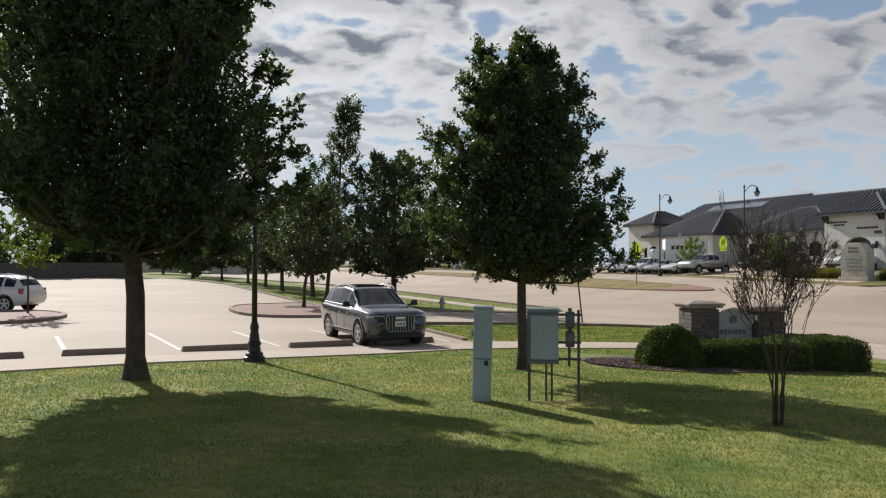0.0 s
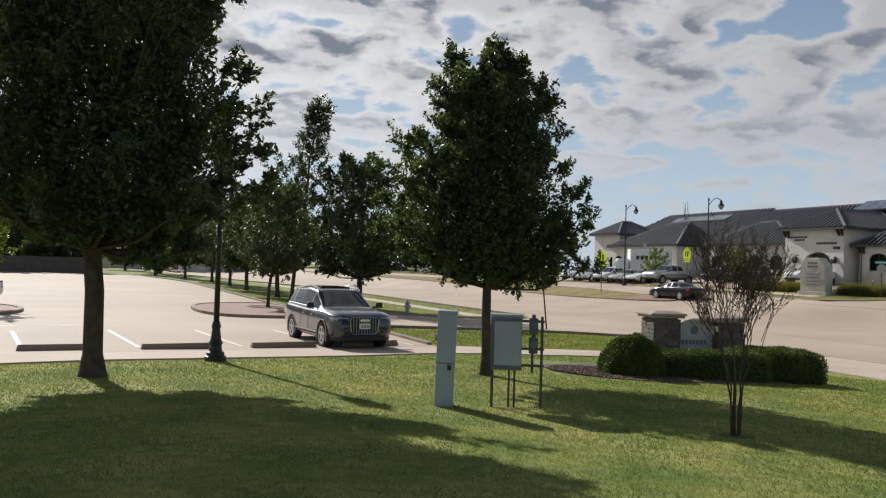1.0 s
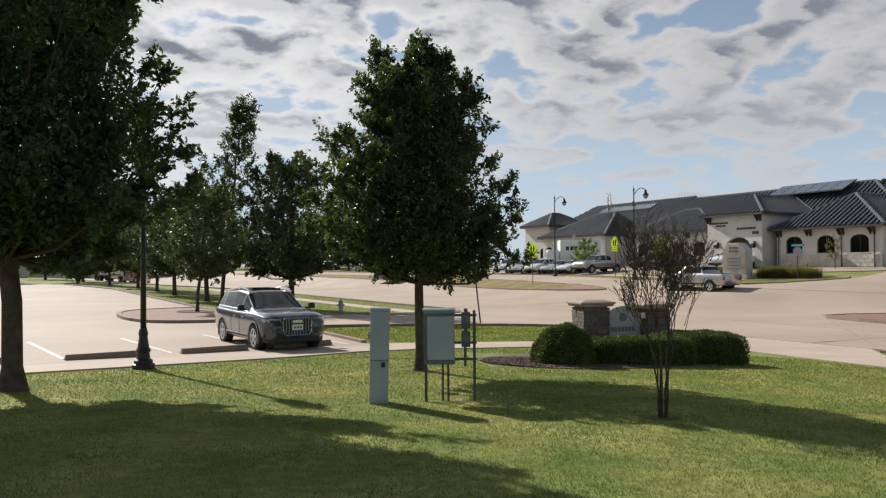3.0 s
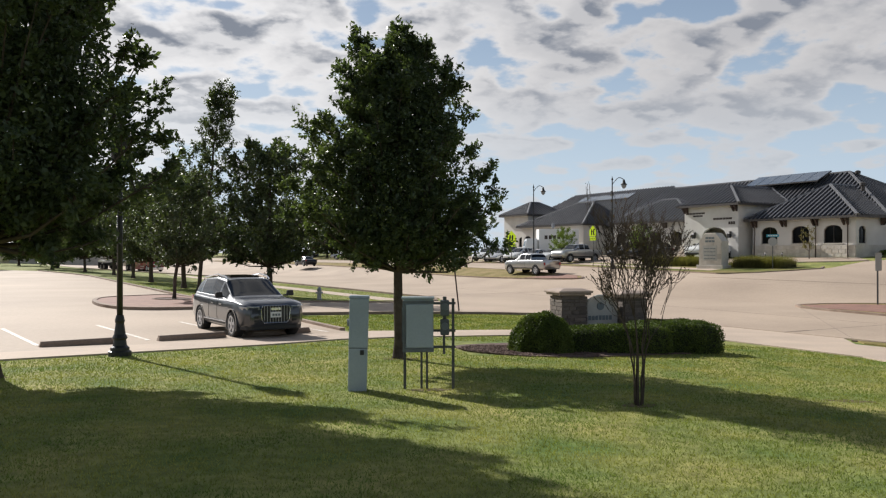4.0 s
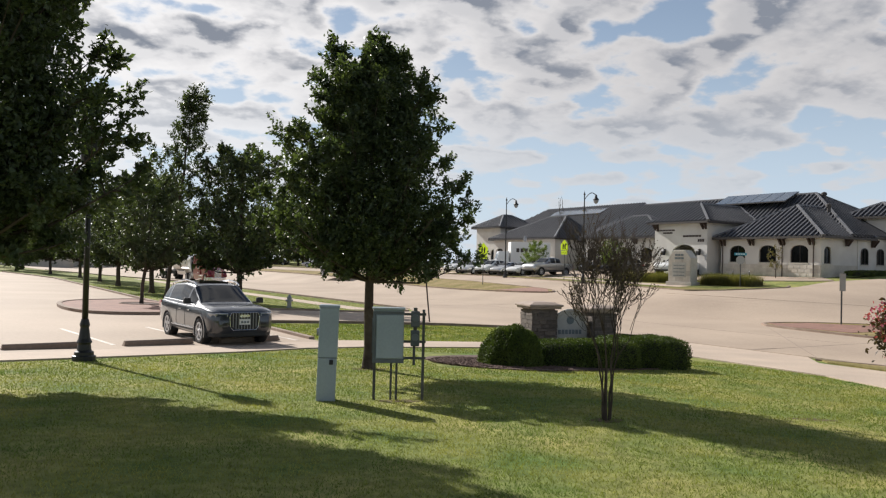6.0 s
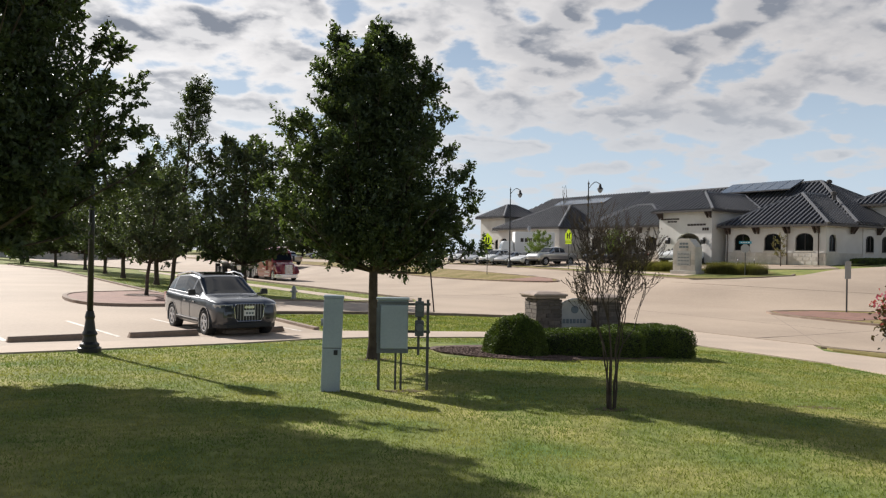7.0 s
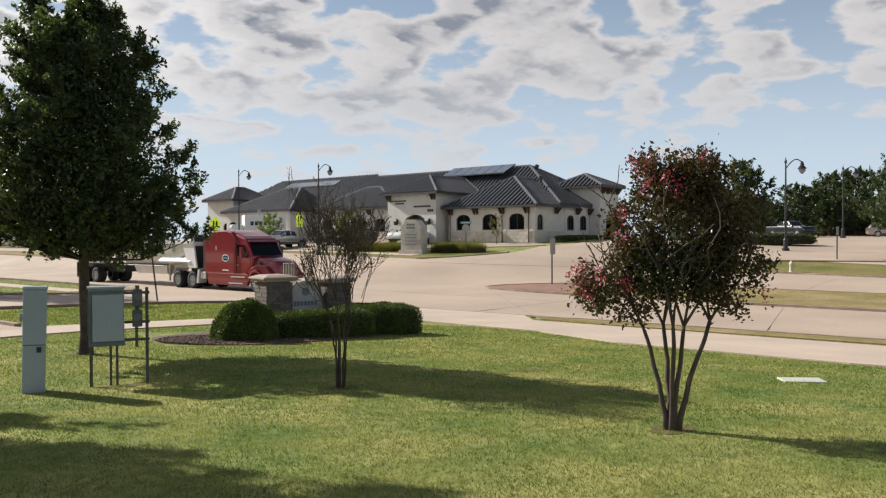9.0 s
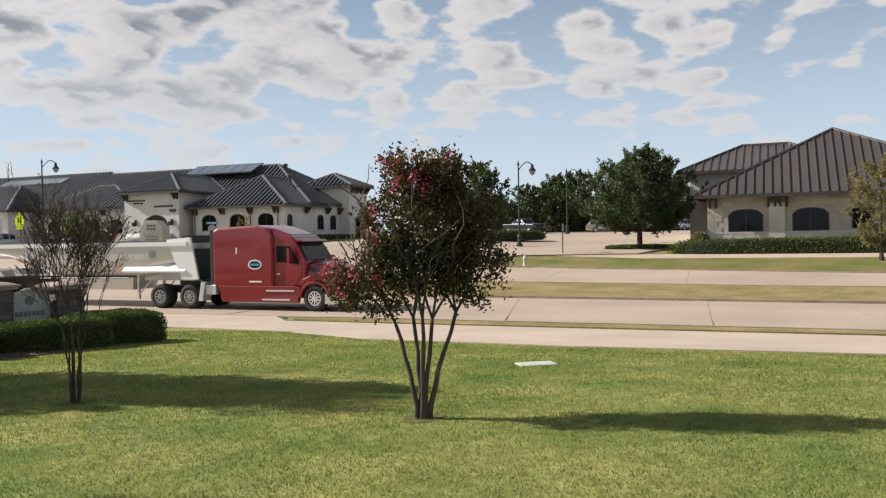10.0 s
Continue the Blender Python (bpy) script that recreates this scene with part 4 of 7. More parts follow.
def make_office():
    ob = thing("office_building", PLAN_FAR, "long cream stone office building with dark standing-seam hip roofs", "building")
    B = 2.42
    W1 = lambda c: (c, 2.2, B + 1.55, B + 2.95, 0.55)
    # main body and left body
    block(ob, 85.0, 101, 52.2, 96, B, 7.1, plinth=False)
    hip_roof(ob, 85.0, 101, 52.2, 96, 7.1, ((92.6, 61.4, 12.8), (92.6, 90.5, 12.8)))
    block(ob, 86, 102, 96.2, 122, B, 8.4, plinth=False)
    sh, rb = bmesh.new(), bmesh.new()
    RL = ((94, GABLE, 13.35), (94, 116, 13.35))
    for f in ([(85.2, GABLE, 7.9), RL[0], RL[1], (85.2, 122.6, 7.9)], [(102.8, GABLE, 7.9), RL[0], RL[1], (102.8, 122.6, 7.9)], [(85.2, 122.6, 7.9), RL[1], (102.8, 122.6, 7.9)]):
        roof_plane(sh, rb, f)
    bmesh.ops.recalc_face_normals(sh, faces=sh.faces)
    lr = part("roof", sh, "roof", ob)
    part("roof_seams", rb, "roof", lr)
    part("gable_wall", prism([(85.4, 7.6), (102.6, 7.6), (94, 13.15)], GABLE + 0.4, GABLE + 0.7, "y"), "stucco", ob)
    part("rake_trim", tubed([(85.2, GABLE, 7.86), (94, GABLE, 13.31), (102.8, GABLE, 7.86)], 0.2, 5), "hip_cap", lr)
    # front wing beside the entrance
    block(ob, 79.4, 86, 52.0, 65.0, B, 6.85, front=[W1(62.7), W1(58.6), W1(54.6)], side=[(80.6, 1.3, B + 1.5, B + 2.9, 0.45)])
    hip_roof(ob, 79.4, 88, 52.0, 65.0, 6.85, ((85.2, 58.9, 10.75), (90.5, 58.9, 10.75)))
    part("wall", boxed(86.0, 91.99, 51.9, 52.19, B, 6.85), "stucco", ob)
    for c in (87.2, 90.3):
        window(ob, "y", 51.9, -0.06, (c, 1.35, B + 1.5, B + 2.9, 0.45))
    # entrance portico
    bm = bmesh.new()
    arched(bm, "x", 65.95, 74.4, B, 8.75, 78.0, 78.4, [(69.6, 4.2, B + 0.01, B + 2.25, 1.4)])
    arched(bm, "y", 78.402, 84.3, B, 8.75, 65.95, 66.3, [])
    box(bm, 78.402, 84.3, 74.05, 74.4, B, 8.75)
    part("wall", bm, "stucco", ob)
    part("wall", boxed(82.2, 82.4, 66.5, 74.0, B, 8.6), "stone", ob)
    door = part("entrance_door", boxed(82.1, 82.19, 68.2, 71.0, B, B + 2.9), "glass_dark", ob, "dark glazed entrance door")
    fr = bmesh.new()
    for r in (68.2, 69.57, 70.94):
        box(fr, 82.04, 82.098, r, r + 0.06, B, B + 2.9)
    part("door_frame", fr, "fascia", door)
    hip_roof(ob, 78.0, 86, 65.95, 74.4, 8.85, ((82.0, 70.4, 11.3), (89.5, 70.4, 11.3)))
    bars(ob, 78.0, 72.6, B + 5.35, [.5, .42, .5, .38, .46, .5], 0.2)
    bars(ob, 78.0, 72.2, B + 5.02, [.5, .42, .5], 0.2)
    bars(ob, 78.0, 68.3, B + 4.55, [.42, .4, .46, .42, .44, .4], 0.24)
    bars(ob, 78.0, 66.9, B + 3.95, [.28, .28, .28], 0.34)
    wall_lantern(ob, 78.0, 67.0, B + 2.6)
    wall_lantern(ob, 78.0, 72.6, B + 2.6)
    # wings further along
    block(ob, 81.5, 86, 76.5, 91.5, B, 7.3, front=[(c, 2.1, B + 1.5, B + 2.9, 0.5) for c in (79.3, 83.1, 87.0, 90.2)])
    hip_roof(ob, 81.5, 88, 76.5, 91.5, 7.3, ((85.6, 83.0, 10.5), (85.6, 86.0, 10.5)))
    block(ob, 80.5, 86.2, 97.5, 114, B, 7.4, front=[(c, 2.0, B + 1.5, B + 2.9, 0.5) for c in (100, 104.4, 108.6, 112.3)])
    hip_roof(ob, 80.5, 89, 97.5, 114, 7.4, ((86.5, 102, 11.2), (86.5, 106, 11.2)))
    block(ob, 82, 88, 114.2, 121.6, B, 9.6, front=[(c, 1.8, B + 1.3, B + 2.8, 0.5) for c in (116.2, 119.6)])
    hip_roof(ob, 82, 90, 114.2, 121.6, 9.6, ((85.2, 117.9, 11.9), (87.0, 117.9, 11.9)))
    # end tower
    bm = bmesh.new()
    arched(bm, "x", 50.4, 56, B, 9.5, 92.0, 92.35, [])
    arched(bm, "y", 92.352, 97.0, B, 9.5, 50.4, 50.75, [(94.6, 1.9, B + .01, B + 2.6, 0.6)])
    box(bm, 96.65, 97.0, 50.76, 56, B, 9.5)
    part("wall", bm, "stucco", ob)
    part("doorway", boxed(92.8, 96.4, 51.2, 51.3, B, B + 3.4), "glass_dark", ob, "dark recessed doorway")
    hip_roof(ob, 92.0, 97.0, 50.4, 57, 9.6, ((94.2, 53.8, 11.3), (95.0, 53.8, 11.3)))
    for r in (53, 56.6, 60.6, 64.6):
        bracket(ob, 79.34, r, 6.7, "s")
    for r in (66.3, 74.0):
        bracket(ob, 77.94, r, 8.7, "s")
    for r in (77, 81.2, 85, 88.7):
        bracket(ob, 81.44, r, 7.15, "s")
    for s in (83.8, 88.8, 91.8):
        bracket(ob, s, 51.84, 6.7, "r")
    for s in (92.6, 93.9, 95.2, 96.5):
        bracket(ob, s, 50.34, 9.45, "r")
    for r in (52.8, 56.6, 64.7):
        part("downpipe", tubed([(79.25, r, B), (79.25, r, 6.6)], 0.06, 6), "timber", ob)
    # panels on the ridges, vents
    for s0, r0, r1 in ((91.6, 63.5, 74.5), (93.2, 99, 112)):
        arr = part("solar_array", prism([(s0 - 2.2, 11.75), (s0 + 0.6, 13.1), (s0 + 0.6, 13.2), (s0 - 2.2, 11.85)], r0, r1, "y"), "fascia", ob)
        for k in range(6):
            w = (r1 - r0) / 6
            part("panel", prism([(s0 - 2.15, 11.89), (s0 + 0.55, 13.19), (s0 + 0.55, 13.23), (s0 - 2.15, 11.93)], r0 + w * k + .05, r0 + w * (k + 1) - .05, "y"), "solar", arr)
    for s, r, z in ((87.2, 56.2, 10.6), (90, 79, 11.4), (93, 60.6, 12.6)):
        part("roof_vent", lathe([(0.22, z - .6), (0.22, z), (0.34, z), (0.34, z + 0.3), (0.1, z + 0.42)], 10, at=(s, r, 0)), "fascia", ob)


make_office()


def make_right_office():
    ob = thing("office_building", pose(0, 0, 0, 0, 0, R_YAW), "cream stone office with brown standing-seam roof behind a hedge", "building")
    B = 1.35
    # near-black panes stand in for the shade of deep arcade openings
    wins = [(c, 2.45, 2.78, 4.05, 0.45) for c in (1.7, -2.7)] + [(-6.0, 1.3, 2.9, 4.3, 0.1)]
    block(ob, 64, 78, -15, 4.4, B, 5.55, front=wins, side=[], wall="tan_stone")
    g = random.Random(12)
    for j in range(7):
        r = -7.4 + .3 * (j % 2)
        while r < 4.2:
            w = min(g.choice((.5, .62, .8)), 4.38 - r)
            z0, z1 = 2.83 + .38 * j, 2.83 + .38 * j + .36
            near = [c for c, ww, sill, spring, rise in wins if r < c + ww / 2 + .02 and r + w > c - ww / 2 - .02 and z0 < spring + rise + .05]
            if not near and w > .15 and not (r < .1 and r + w > -1.0):
                part("stone_block", boxed(63.975, 63.998, r + .012, r + w - .012, z0, z1), "tan_block", ob)
            r += w
    hip_roof(ob, 64, 78, -15, 4.4, 5.55, ((70.5, -4.6, 10.75), (73.5, -4.6, 10.75)), over=0.9, mat="roof_brown")
    block(ob, 70, 82, -6, 6.2, B, 7.8, plinth=False)
    hip_roof(ob, 70, 82, -6, 6.2, 7.8, ((75.5, -1.5, 10.3), (75.5, 2.2, 10.3)), over=0.9, mat="roof_brown")
    part("belt_course", boxed(63.9, 63.997, -15, 4.4, 2.66, 2.8), "stone", ob)
    part("pilaster", boxed(63.8, 63.995, -1.0, 0.1, B, 4.9), "stone", ob)
    for r in (4.0, -0.1, -0.9):
        bracket(ob, 63.94, r, 5.4, "s")


make_right_office()


def stone_monument():
    ob = thing("monument_sign", at_sr(63.6, 56.8, 8), "cream limestone monument sign with a clipped top and lettering", "sign")
    part("pedestal", boxed(-0.75, 0.75, -1.5, 1.5, -0.1, 0.35), "stone", ob, bevel=0.03)
    prof = [(-1.3, 0.35), (1.3, 0.35), (1.3, 2.75), (0.6, 3.55), (-0.6, 3.55), (-1.3, 2.75)]
    slab = part("slab", prism(prof, -0.6, 0.6, "x"), "stone", ob, bevel=0.04)
    for j in range(4):
        for k in range(3):
            w = 2.6 / 3
            part("stone_block", boxed(-0.63, -0.602, -1.3 + w * k + 0.03, -1.3 + w * (k + 1) - 0.03, 0.4 + .55 * j, 0.9 + .55 * j), "stone_block", slab)
    bars(ob, -0.64, 0.0, 2.95, [.3, .26, .3], 0.2, "text_grey")
    bars(ob, -0.64, 0.0, 2.62, [.34, .3, .3], 0.2, "text_grey")
    panel = part("panel", boxed(-0.68, -0.642, -0.8, 0.8, 0.8, 2.3), "sign_stone", ob)
    for k in range(4):
        bars(panel, -0.68, 0, 0.95 + .34 * k, [.3, .24, .34, .22], 0.08, "text_grey")


stone_monument()

# ---------------------------------------------------------------- entry sign with hedge


def stacked_pier(name, x, y):
    base = z_xy(x, y)
    ob = thing(name, pose(x, y, base, 0, 0, 8), "brown ledge-stone pier with a cast stone cap", "pier", "entry sign piers")
    core = part("core", boxed(-0.33, 0.33, -0.33, 0.33, -0.2, 1.36), "joint", ob)
    g = random.Random(3)
    z = 0.0
    meshes = {}
    while z < 1.33:
        h = g.choice((.08, .11, .11))
        h = min(h, 1.36 - z)
        for side in range(4):
            u = -0.38
            while u < 0.37:
                w = min(g.choice((0.16, 0.22, 0.3)), 0.38 - u)
                if 0.38 - u - w < 0.1:
                    w = 0.38 - u
                d = round(g.uniform(0.0, 0.02), 3)
                bm = boxed(u + .005, u + w - .005, -0.37 - d, -0.33, z + .005, z + h - .005)
                part("stone", bm, "brown_stone", core, m=pose(0, 0, 0, 0, 0, 90 * side))
                u += w
        z += h
    bm = bmesh.new()
    box(bm, -0.46, 0.46, -0.46, 0.46, 1.36, 1.42)
    box(bm, -0.5, 0.5, -0.5, 0.5, 1.421, 1.48)
    box(bm, -0.47, 0.47, -0.47, 0.47, 1.481, 1.54, top=(0.6, 0.6))
    part("cap", bm, "cast_stone", ob, "pale cast stone cap", bevel=0.015)
    return ob


stacked_pier("stone_pier", 6.72, 21.2)
stacked_pier("stone_pier", 8.52, 21.45)


def entry_sign():
    x, y = 7.62, 21.35
    ob = thing("entry_sign", pose(x, y, z_xy(x, y), 0, 0, 8), "arched grey carved stone sign between two piers", "sign")
    n = 14
    arc = [(-0.56, -0.1), (0.56, -0.1), (0.56, 0.95)] + [(0.46 * math.cos(math.pi * k / n), 0.98 + 0.36 * math.sin(math.pi * k / n)) for k in range(n + 1)] + [(-0.56, 0.95)]
    part("slab", prism(arc, -0.12, 0.12, "y"), "sign_stone", ob, bevel=0.015)
    rim = [(0.47 * math.cos(math.pi * k / n), 0.99 + 0.37 * math.sin(math.pi * k / n)) for k in range(n + 1)]
    part("border", tubed([(u, -0.14, v) for u, v in rim], 0.045, 6), "stone", ob)
    bm = bmesh.new()
    for k, w in enumerate((.07, .07, .07, .07, .07, .07, .07)):
        box(bm, -0.36 + k * 0.105, -0.36 + k * 0.105 + w, -0.14, -0.122, 0.70, 0.82)
    part("lettering", bm, "text_grey", ob)
    part("emblem", lathe([(0.11, -0.14), (0.11, -0.122)], 16, "y", at=(0, 0, 1.08)), "text_grey", ob)


entry_sign()


def leaf_shell(rng, n, shape):
    """Points on and just under a clipped surface."""
    return np.array([shape(rng) for _ in range(n)])


def hedge_thing(name, m, a, b, h, n, rng, label, wavy=0.05, leaf=0.04, mat="hedge_leaf", round_=2.6):
    """Clipped hedge with a rounded box form: half sizes a, b and height h."""
    ob = thing(name, m, label, "hedge")

    def shape(g, k=1.0):
        v = g.normal(size=3)
        v[2] = abs(v[2])
        v /= (np.abs(v) ** round_).sum() ** (1 / round_)
        q = k * (1 + g.normal() * wavy * 0.5 + wavy * math.sin(v[0] * 9) * math.cos(v[1] * 7))
        return (v[0] * a * q, v[1] * b * q, v[2] * h * q)
    pts = leaf_shell(rng, n, lambda g: shape(g, 1 - abs(g.normal()) * 0.035))
    # near-black body under the leaves, coloured as the hedge's inner shade
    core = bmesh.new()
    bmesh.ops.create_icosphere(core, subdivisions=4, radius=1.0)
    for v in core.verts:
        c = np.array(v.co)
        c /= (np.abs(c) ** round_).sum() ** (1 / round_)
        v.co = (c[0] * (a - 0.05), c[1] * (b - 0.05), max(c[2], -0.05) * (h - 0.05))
    part("shade_core", core, "dark_core", ob)
    foliage = new("foliage", leaves_mesh("foliage", pts, leaf, rng, (mat,), shape=0.7))
    foliage.parent = ob
    return ob


hr = np.random.default_rng(8)
drape("mulch_bed", smooth_poly([sr_of(x, y) for x, y in ((3.0, 19.3), (3.8, 17.2), (5.2, 16.9), (6.6, 17.5), (8.4, 18.6), (9.8, 19.3), (10.2, 20.6), (9.4, 21.3), (6, 21.4), (4.2, 20.6))], 2), 0.03, "mulch", "dark mulch bed round the hedge", "mulch", depth=0.1)


def mulch_chips():
    """Loose bark chips over the bed."""
    g = np.random.default_rng(77)
    bm = bmesh.new()
    for _ in range(3200):
        a, q = g.uniform(0, 6.283), g.uniform(0, 1) ** .5
        x, y = 5.0 + math.cos(a) * 1.75 * q, 18.5 + math.sin(a) * 1.5 * q
        if y < 17.15 + .25 * max(x - 5, 0):
            continue
        L, w, h = g.uniform(.02, .06), g.uniform(.01, .025), g.uniform(.006, .02)
        f = box(bm, -L, L, -w, w, 0, h, top=(.8, .8))
        vs = {v for q4 in f for v in q4.verts}
        mt = pose(x, y, z_xy(x, y) + .03, g.normal() * 14, g.normal() * 14, g.uniform(0, 360))
        for v in vs:
            v.co = mt @ v.co
    tagged(finish("bark_chips", bm, "chip"), "loose brown bark chips on the mulch bed", "mulch", kind="stuff")


mulch_chips()
hedge_thing("round_bush", at_xy(5.15, 18.25, 10), 0.74, 0.70, 0.92, 24000, hr, "clipped round green bush in the mulch bed", round_=2.2)
hedge_thing("low_hedge", at_xy(7.15, 18.9, 9), 1.35, 0.62, 0.66, 27000, hr, "low clipped green hedge before the entry sign", round_=7, wavy=.03)
hedge_thing("low_hedge", at_xy(9.05, 19.85, 10), 1.15, 0.85, 0.78, 27000, hr, "low clipped green hedge before the entry sign", round_=6, wavy=.03)
# ---------------------------------------------------------------- vehicles
# Own axes: y forward, x to the right, z up from the ground under the wheels.


def wheel(parent, x, y, r, w, rim_r, rim="alloy", spokes=5, dual=False):
    """Wheel with tyre and spoked rim; origin at the hub so that it can turn."""
    sg = 1 if x > 0 else -1
    hub = thing_part("wheel", parent, pose(x, y, r))
    t = [(rim_r, -w / 2), (r * 0.93, -w / 2), (r, -w * 0.36), (r, w * 0.36), (r * 0.93, w / 2), (rim_r, w / 2), (rim_r * 0.92, w * 0.3), (rim_r * 0.92, -w * 0.3)]
    bm = bmesh.new()
    n = 28
    rings = [[bm.verts.new((h, q * math.cos(2 * math.pi * k / n), q * math.sin(2 * math.pi * k / n))) for k in range(n)] for q, h in t]
    for a, b in zip(rings, rings[1:] + rings[:1]):
        for k in range(n):
            bm.faces.new((a[k], a[(k + 1) % n], b[(k + 1) % n], b[k]))
    bmesh.ops.recalc_face_normals(bm, faces=bm.faces)
    part("tyre", bm, "rubber", hub, smooth=True)
    f = sg * (w / 2 - 0.004)
    rb = bmesh.new()
    rr = [[rb.verts.new((h, q * math.cos(2 * math.pi * k / 24), q * math.sin(2 * math.pi * k / 24))) for k in range(24)] for q, h in ((rim_r * 1.03, f - 0.04 * sg), (rim_r * 1.03, f + .006 * sg), (rim_r * 0.88, f + 0.006 * sg), (rim_r * 0.84, f - 0.05 * sg))]
    for a, b in zip(rr, rr[1:]):
        for k in range(24):
            rb.faces.new((a[k], a[(k + 1) % 24], b[(k + 1) % 24], b[k]))
    for k in range(spokes):
        a = 2 * math.pi * k / spokes
        c, s = math.cos(a), math.sin(a)
        wd = rim_r * (0.17 if spokes < 8 else 0.11)
        q = [(-wd, rim_r * 0.1), (wd, rim_r * 0.1), (wd * 0.8, rim_r * 0.92), (-wd * 0.8, rim_r * 0.92)]
        prism([(u * c - v * s, u * s + v * c) for u, v in q], f - 0.012 * sg, f - 0.001 * sg, "x", rb)
    lathe([(rim_r * 0.22, f - 0.04 * sg), (rim_r * 0.2, f + 0.012 * sg)], 12, "x", rb)
    bmesh.ops.recalc_face_normals(rb, faces=rb.faces)
    part("rim", rb, rim, hub)
    # black disc added to hide the body and darken the gaps between spokes
    part("dark_spoke_backing", lathe([(rim_r * 0.95, f - 0.03 * sg), (rim_r * 0.95, f - 0.014 * sg)], 20, "x"), "plastic", hub)
    return hub


def thing_part(name, parent, m):
    ob = new(name)
    ob.empty_display_size = 0.1
    ob.matrix_basis = m
    ob.parent = parent
    return ob


def section(y, zb, belt, zr, w, wr):
    """Half of a body section: underside, flank, shoulder, side glass, roof edge, roof's middle."""
    g = min(max((zr - belt) / 0.45, 0), 1)
    low, edge = (.925 * w, belt + .012), (wr, max(zr - .012 - .085 * g, belt + .018))
    mid = ((low[0] + edge[0]) / 2 + .018 * g, (low[1] + edge[1]) / 2)
    h = belt - zb
    return [(0, zb), (.80 * w, zb), (.93 * w, zb + .05), (.98 * w, zb + .22 * h), (w, zb + .50 * h), (.992 * w, zb + .78 * h), (.962 * w, belt - .015), low, mid, edge, (wr * .86, max(zr - .004 - .026 * g, belt + .022)), (wr * .48, max(zr - .002, belt + .024)), (0, max(zr, belt + .026))]


FINE = 3      # steps between two points of a section
ROW_BELT, ROW_EDGE, ROW_TOP = 7 * FINE, 9 * FINE, 12 * FINE


def rounded(pts):
    """A curve through the points of a section."""
    P = [Vector((x, z)) for x, z in pts]
    out = []
    for i in range(len(P) - 1):
        a, b, c, d = P[max(i - 1, 0)], P[i], P[i + 1], P[min(i + 2, len(P) - 1)]
        for k in range(FINE):
            t = k / FINE
            out.append((b * 2 + (c - a) * t + (a * 2 - b * 5 + c * 4 - d) * t * t + (b * 3 - a - c * 3 + d) * t ** 3) / 2)
    return out + [P[-1]]


def car_shell(c):
    """Grid of body points: rings along the car, each from underside to roof, right half; values ease between stations."""
    st = np.array(c["st"])
    y0, y1 = st[0, 0], st[-1, 0]
    ys = np.arange(y0, y1 + .01, .02)
    pad = 8
    cols = [np.interp(ys, st[:, 0], st[:, k]) for k in range(1, 6)]
    k = np.hanning(2 * pad + 1)
    k /= k.sum()
    cols = [np.convolve(np.pad(v, pad, mode="edge"), k, mode="valid") for v in cols]
    pick = sorted(set(list(range(0, 14, 2)) + list(range(14, len(ys) - 14, 5)) + list(range(len(ys) - 14, len(ys), 2)) + [len(ys) - 1]))
    rings = []
    for i in pick:
        half = rounded(section(ys[i], *[v[i] for v in cols]))
        rings.append([Vector((max(p.x, 0), ys[i], p.y)) for p in half])
    return rings


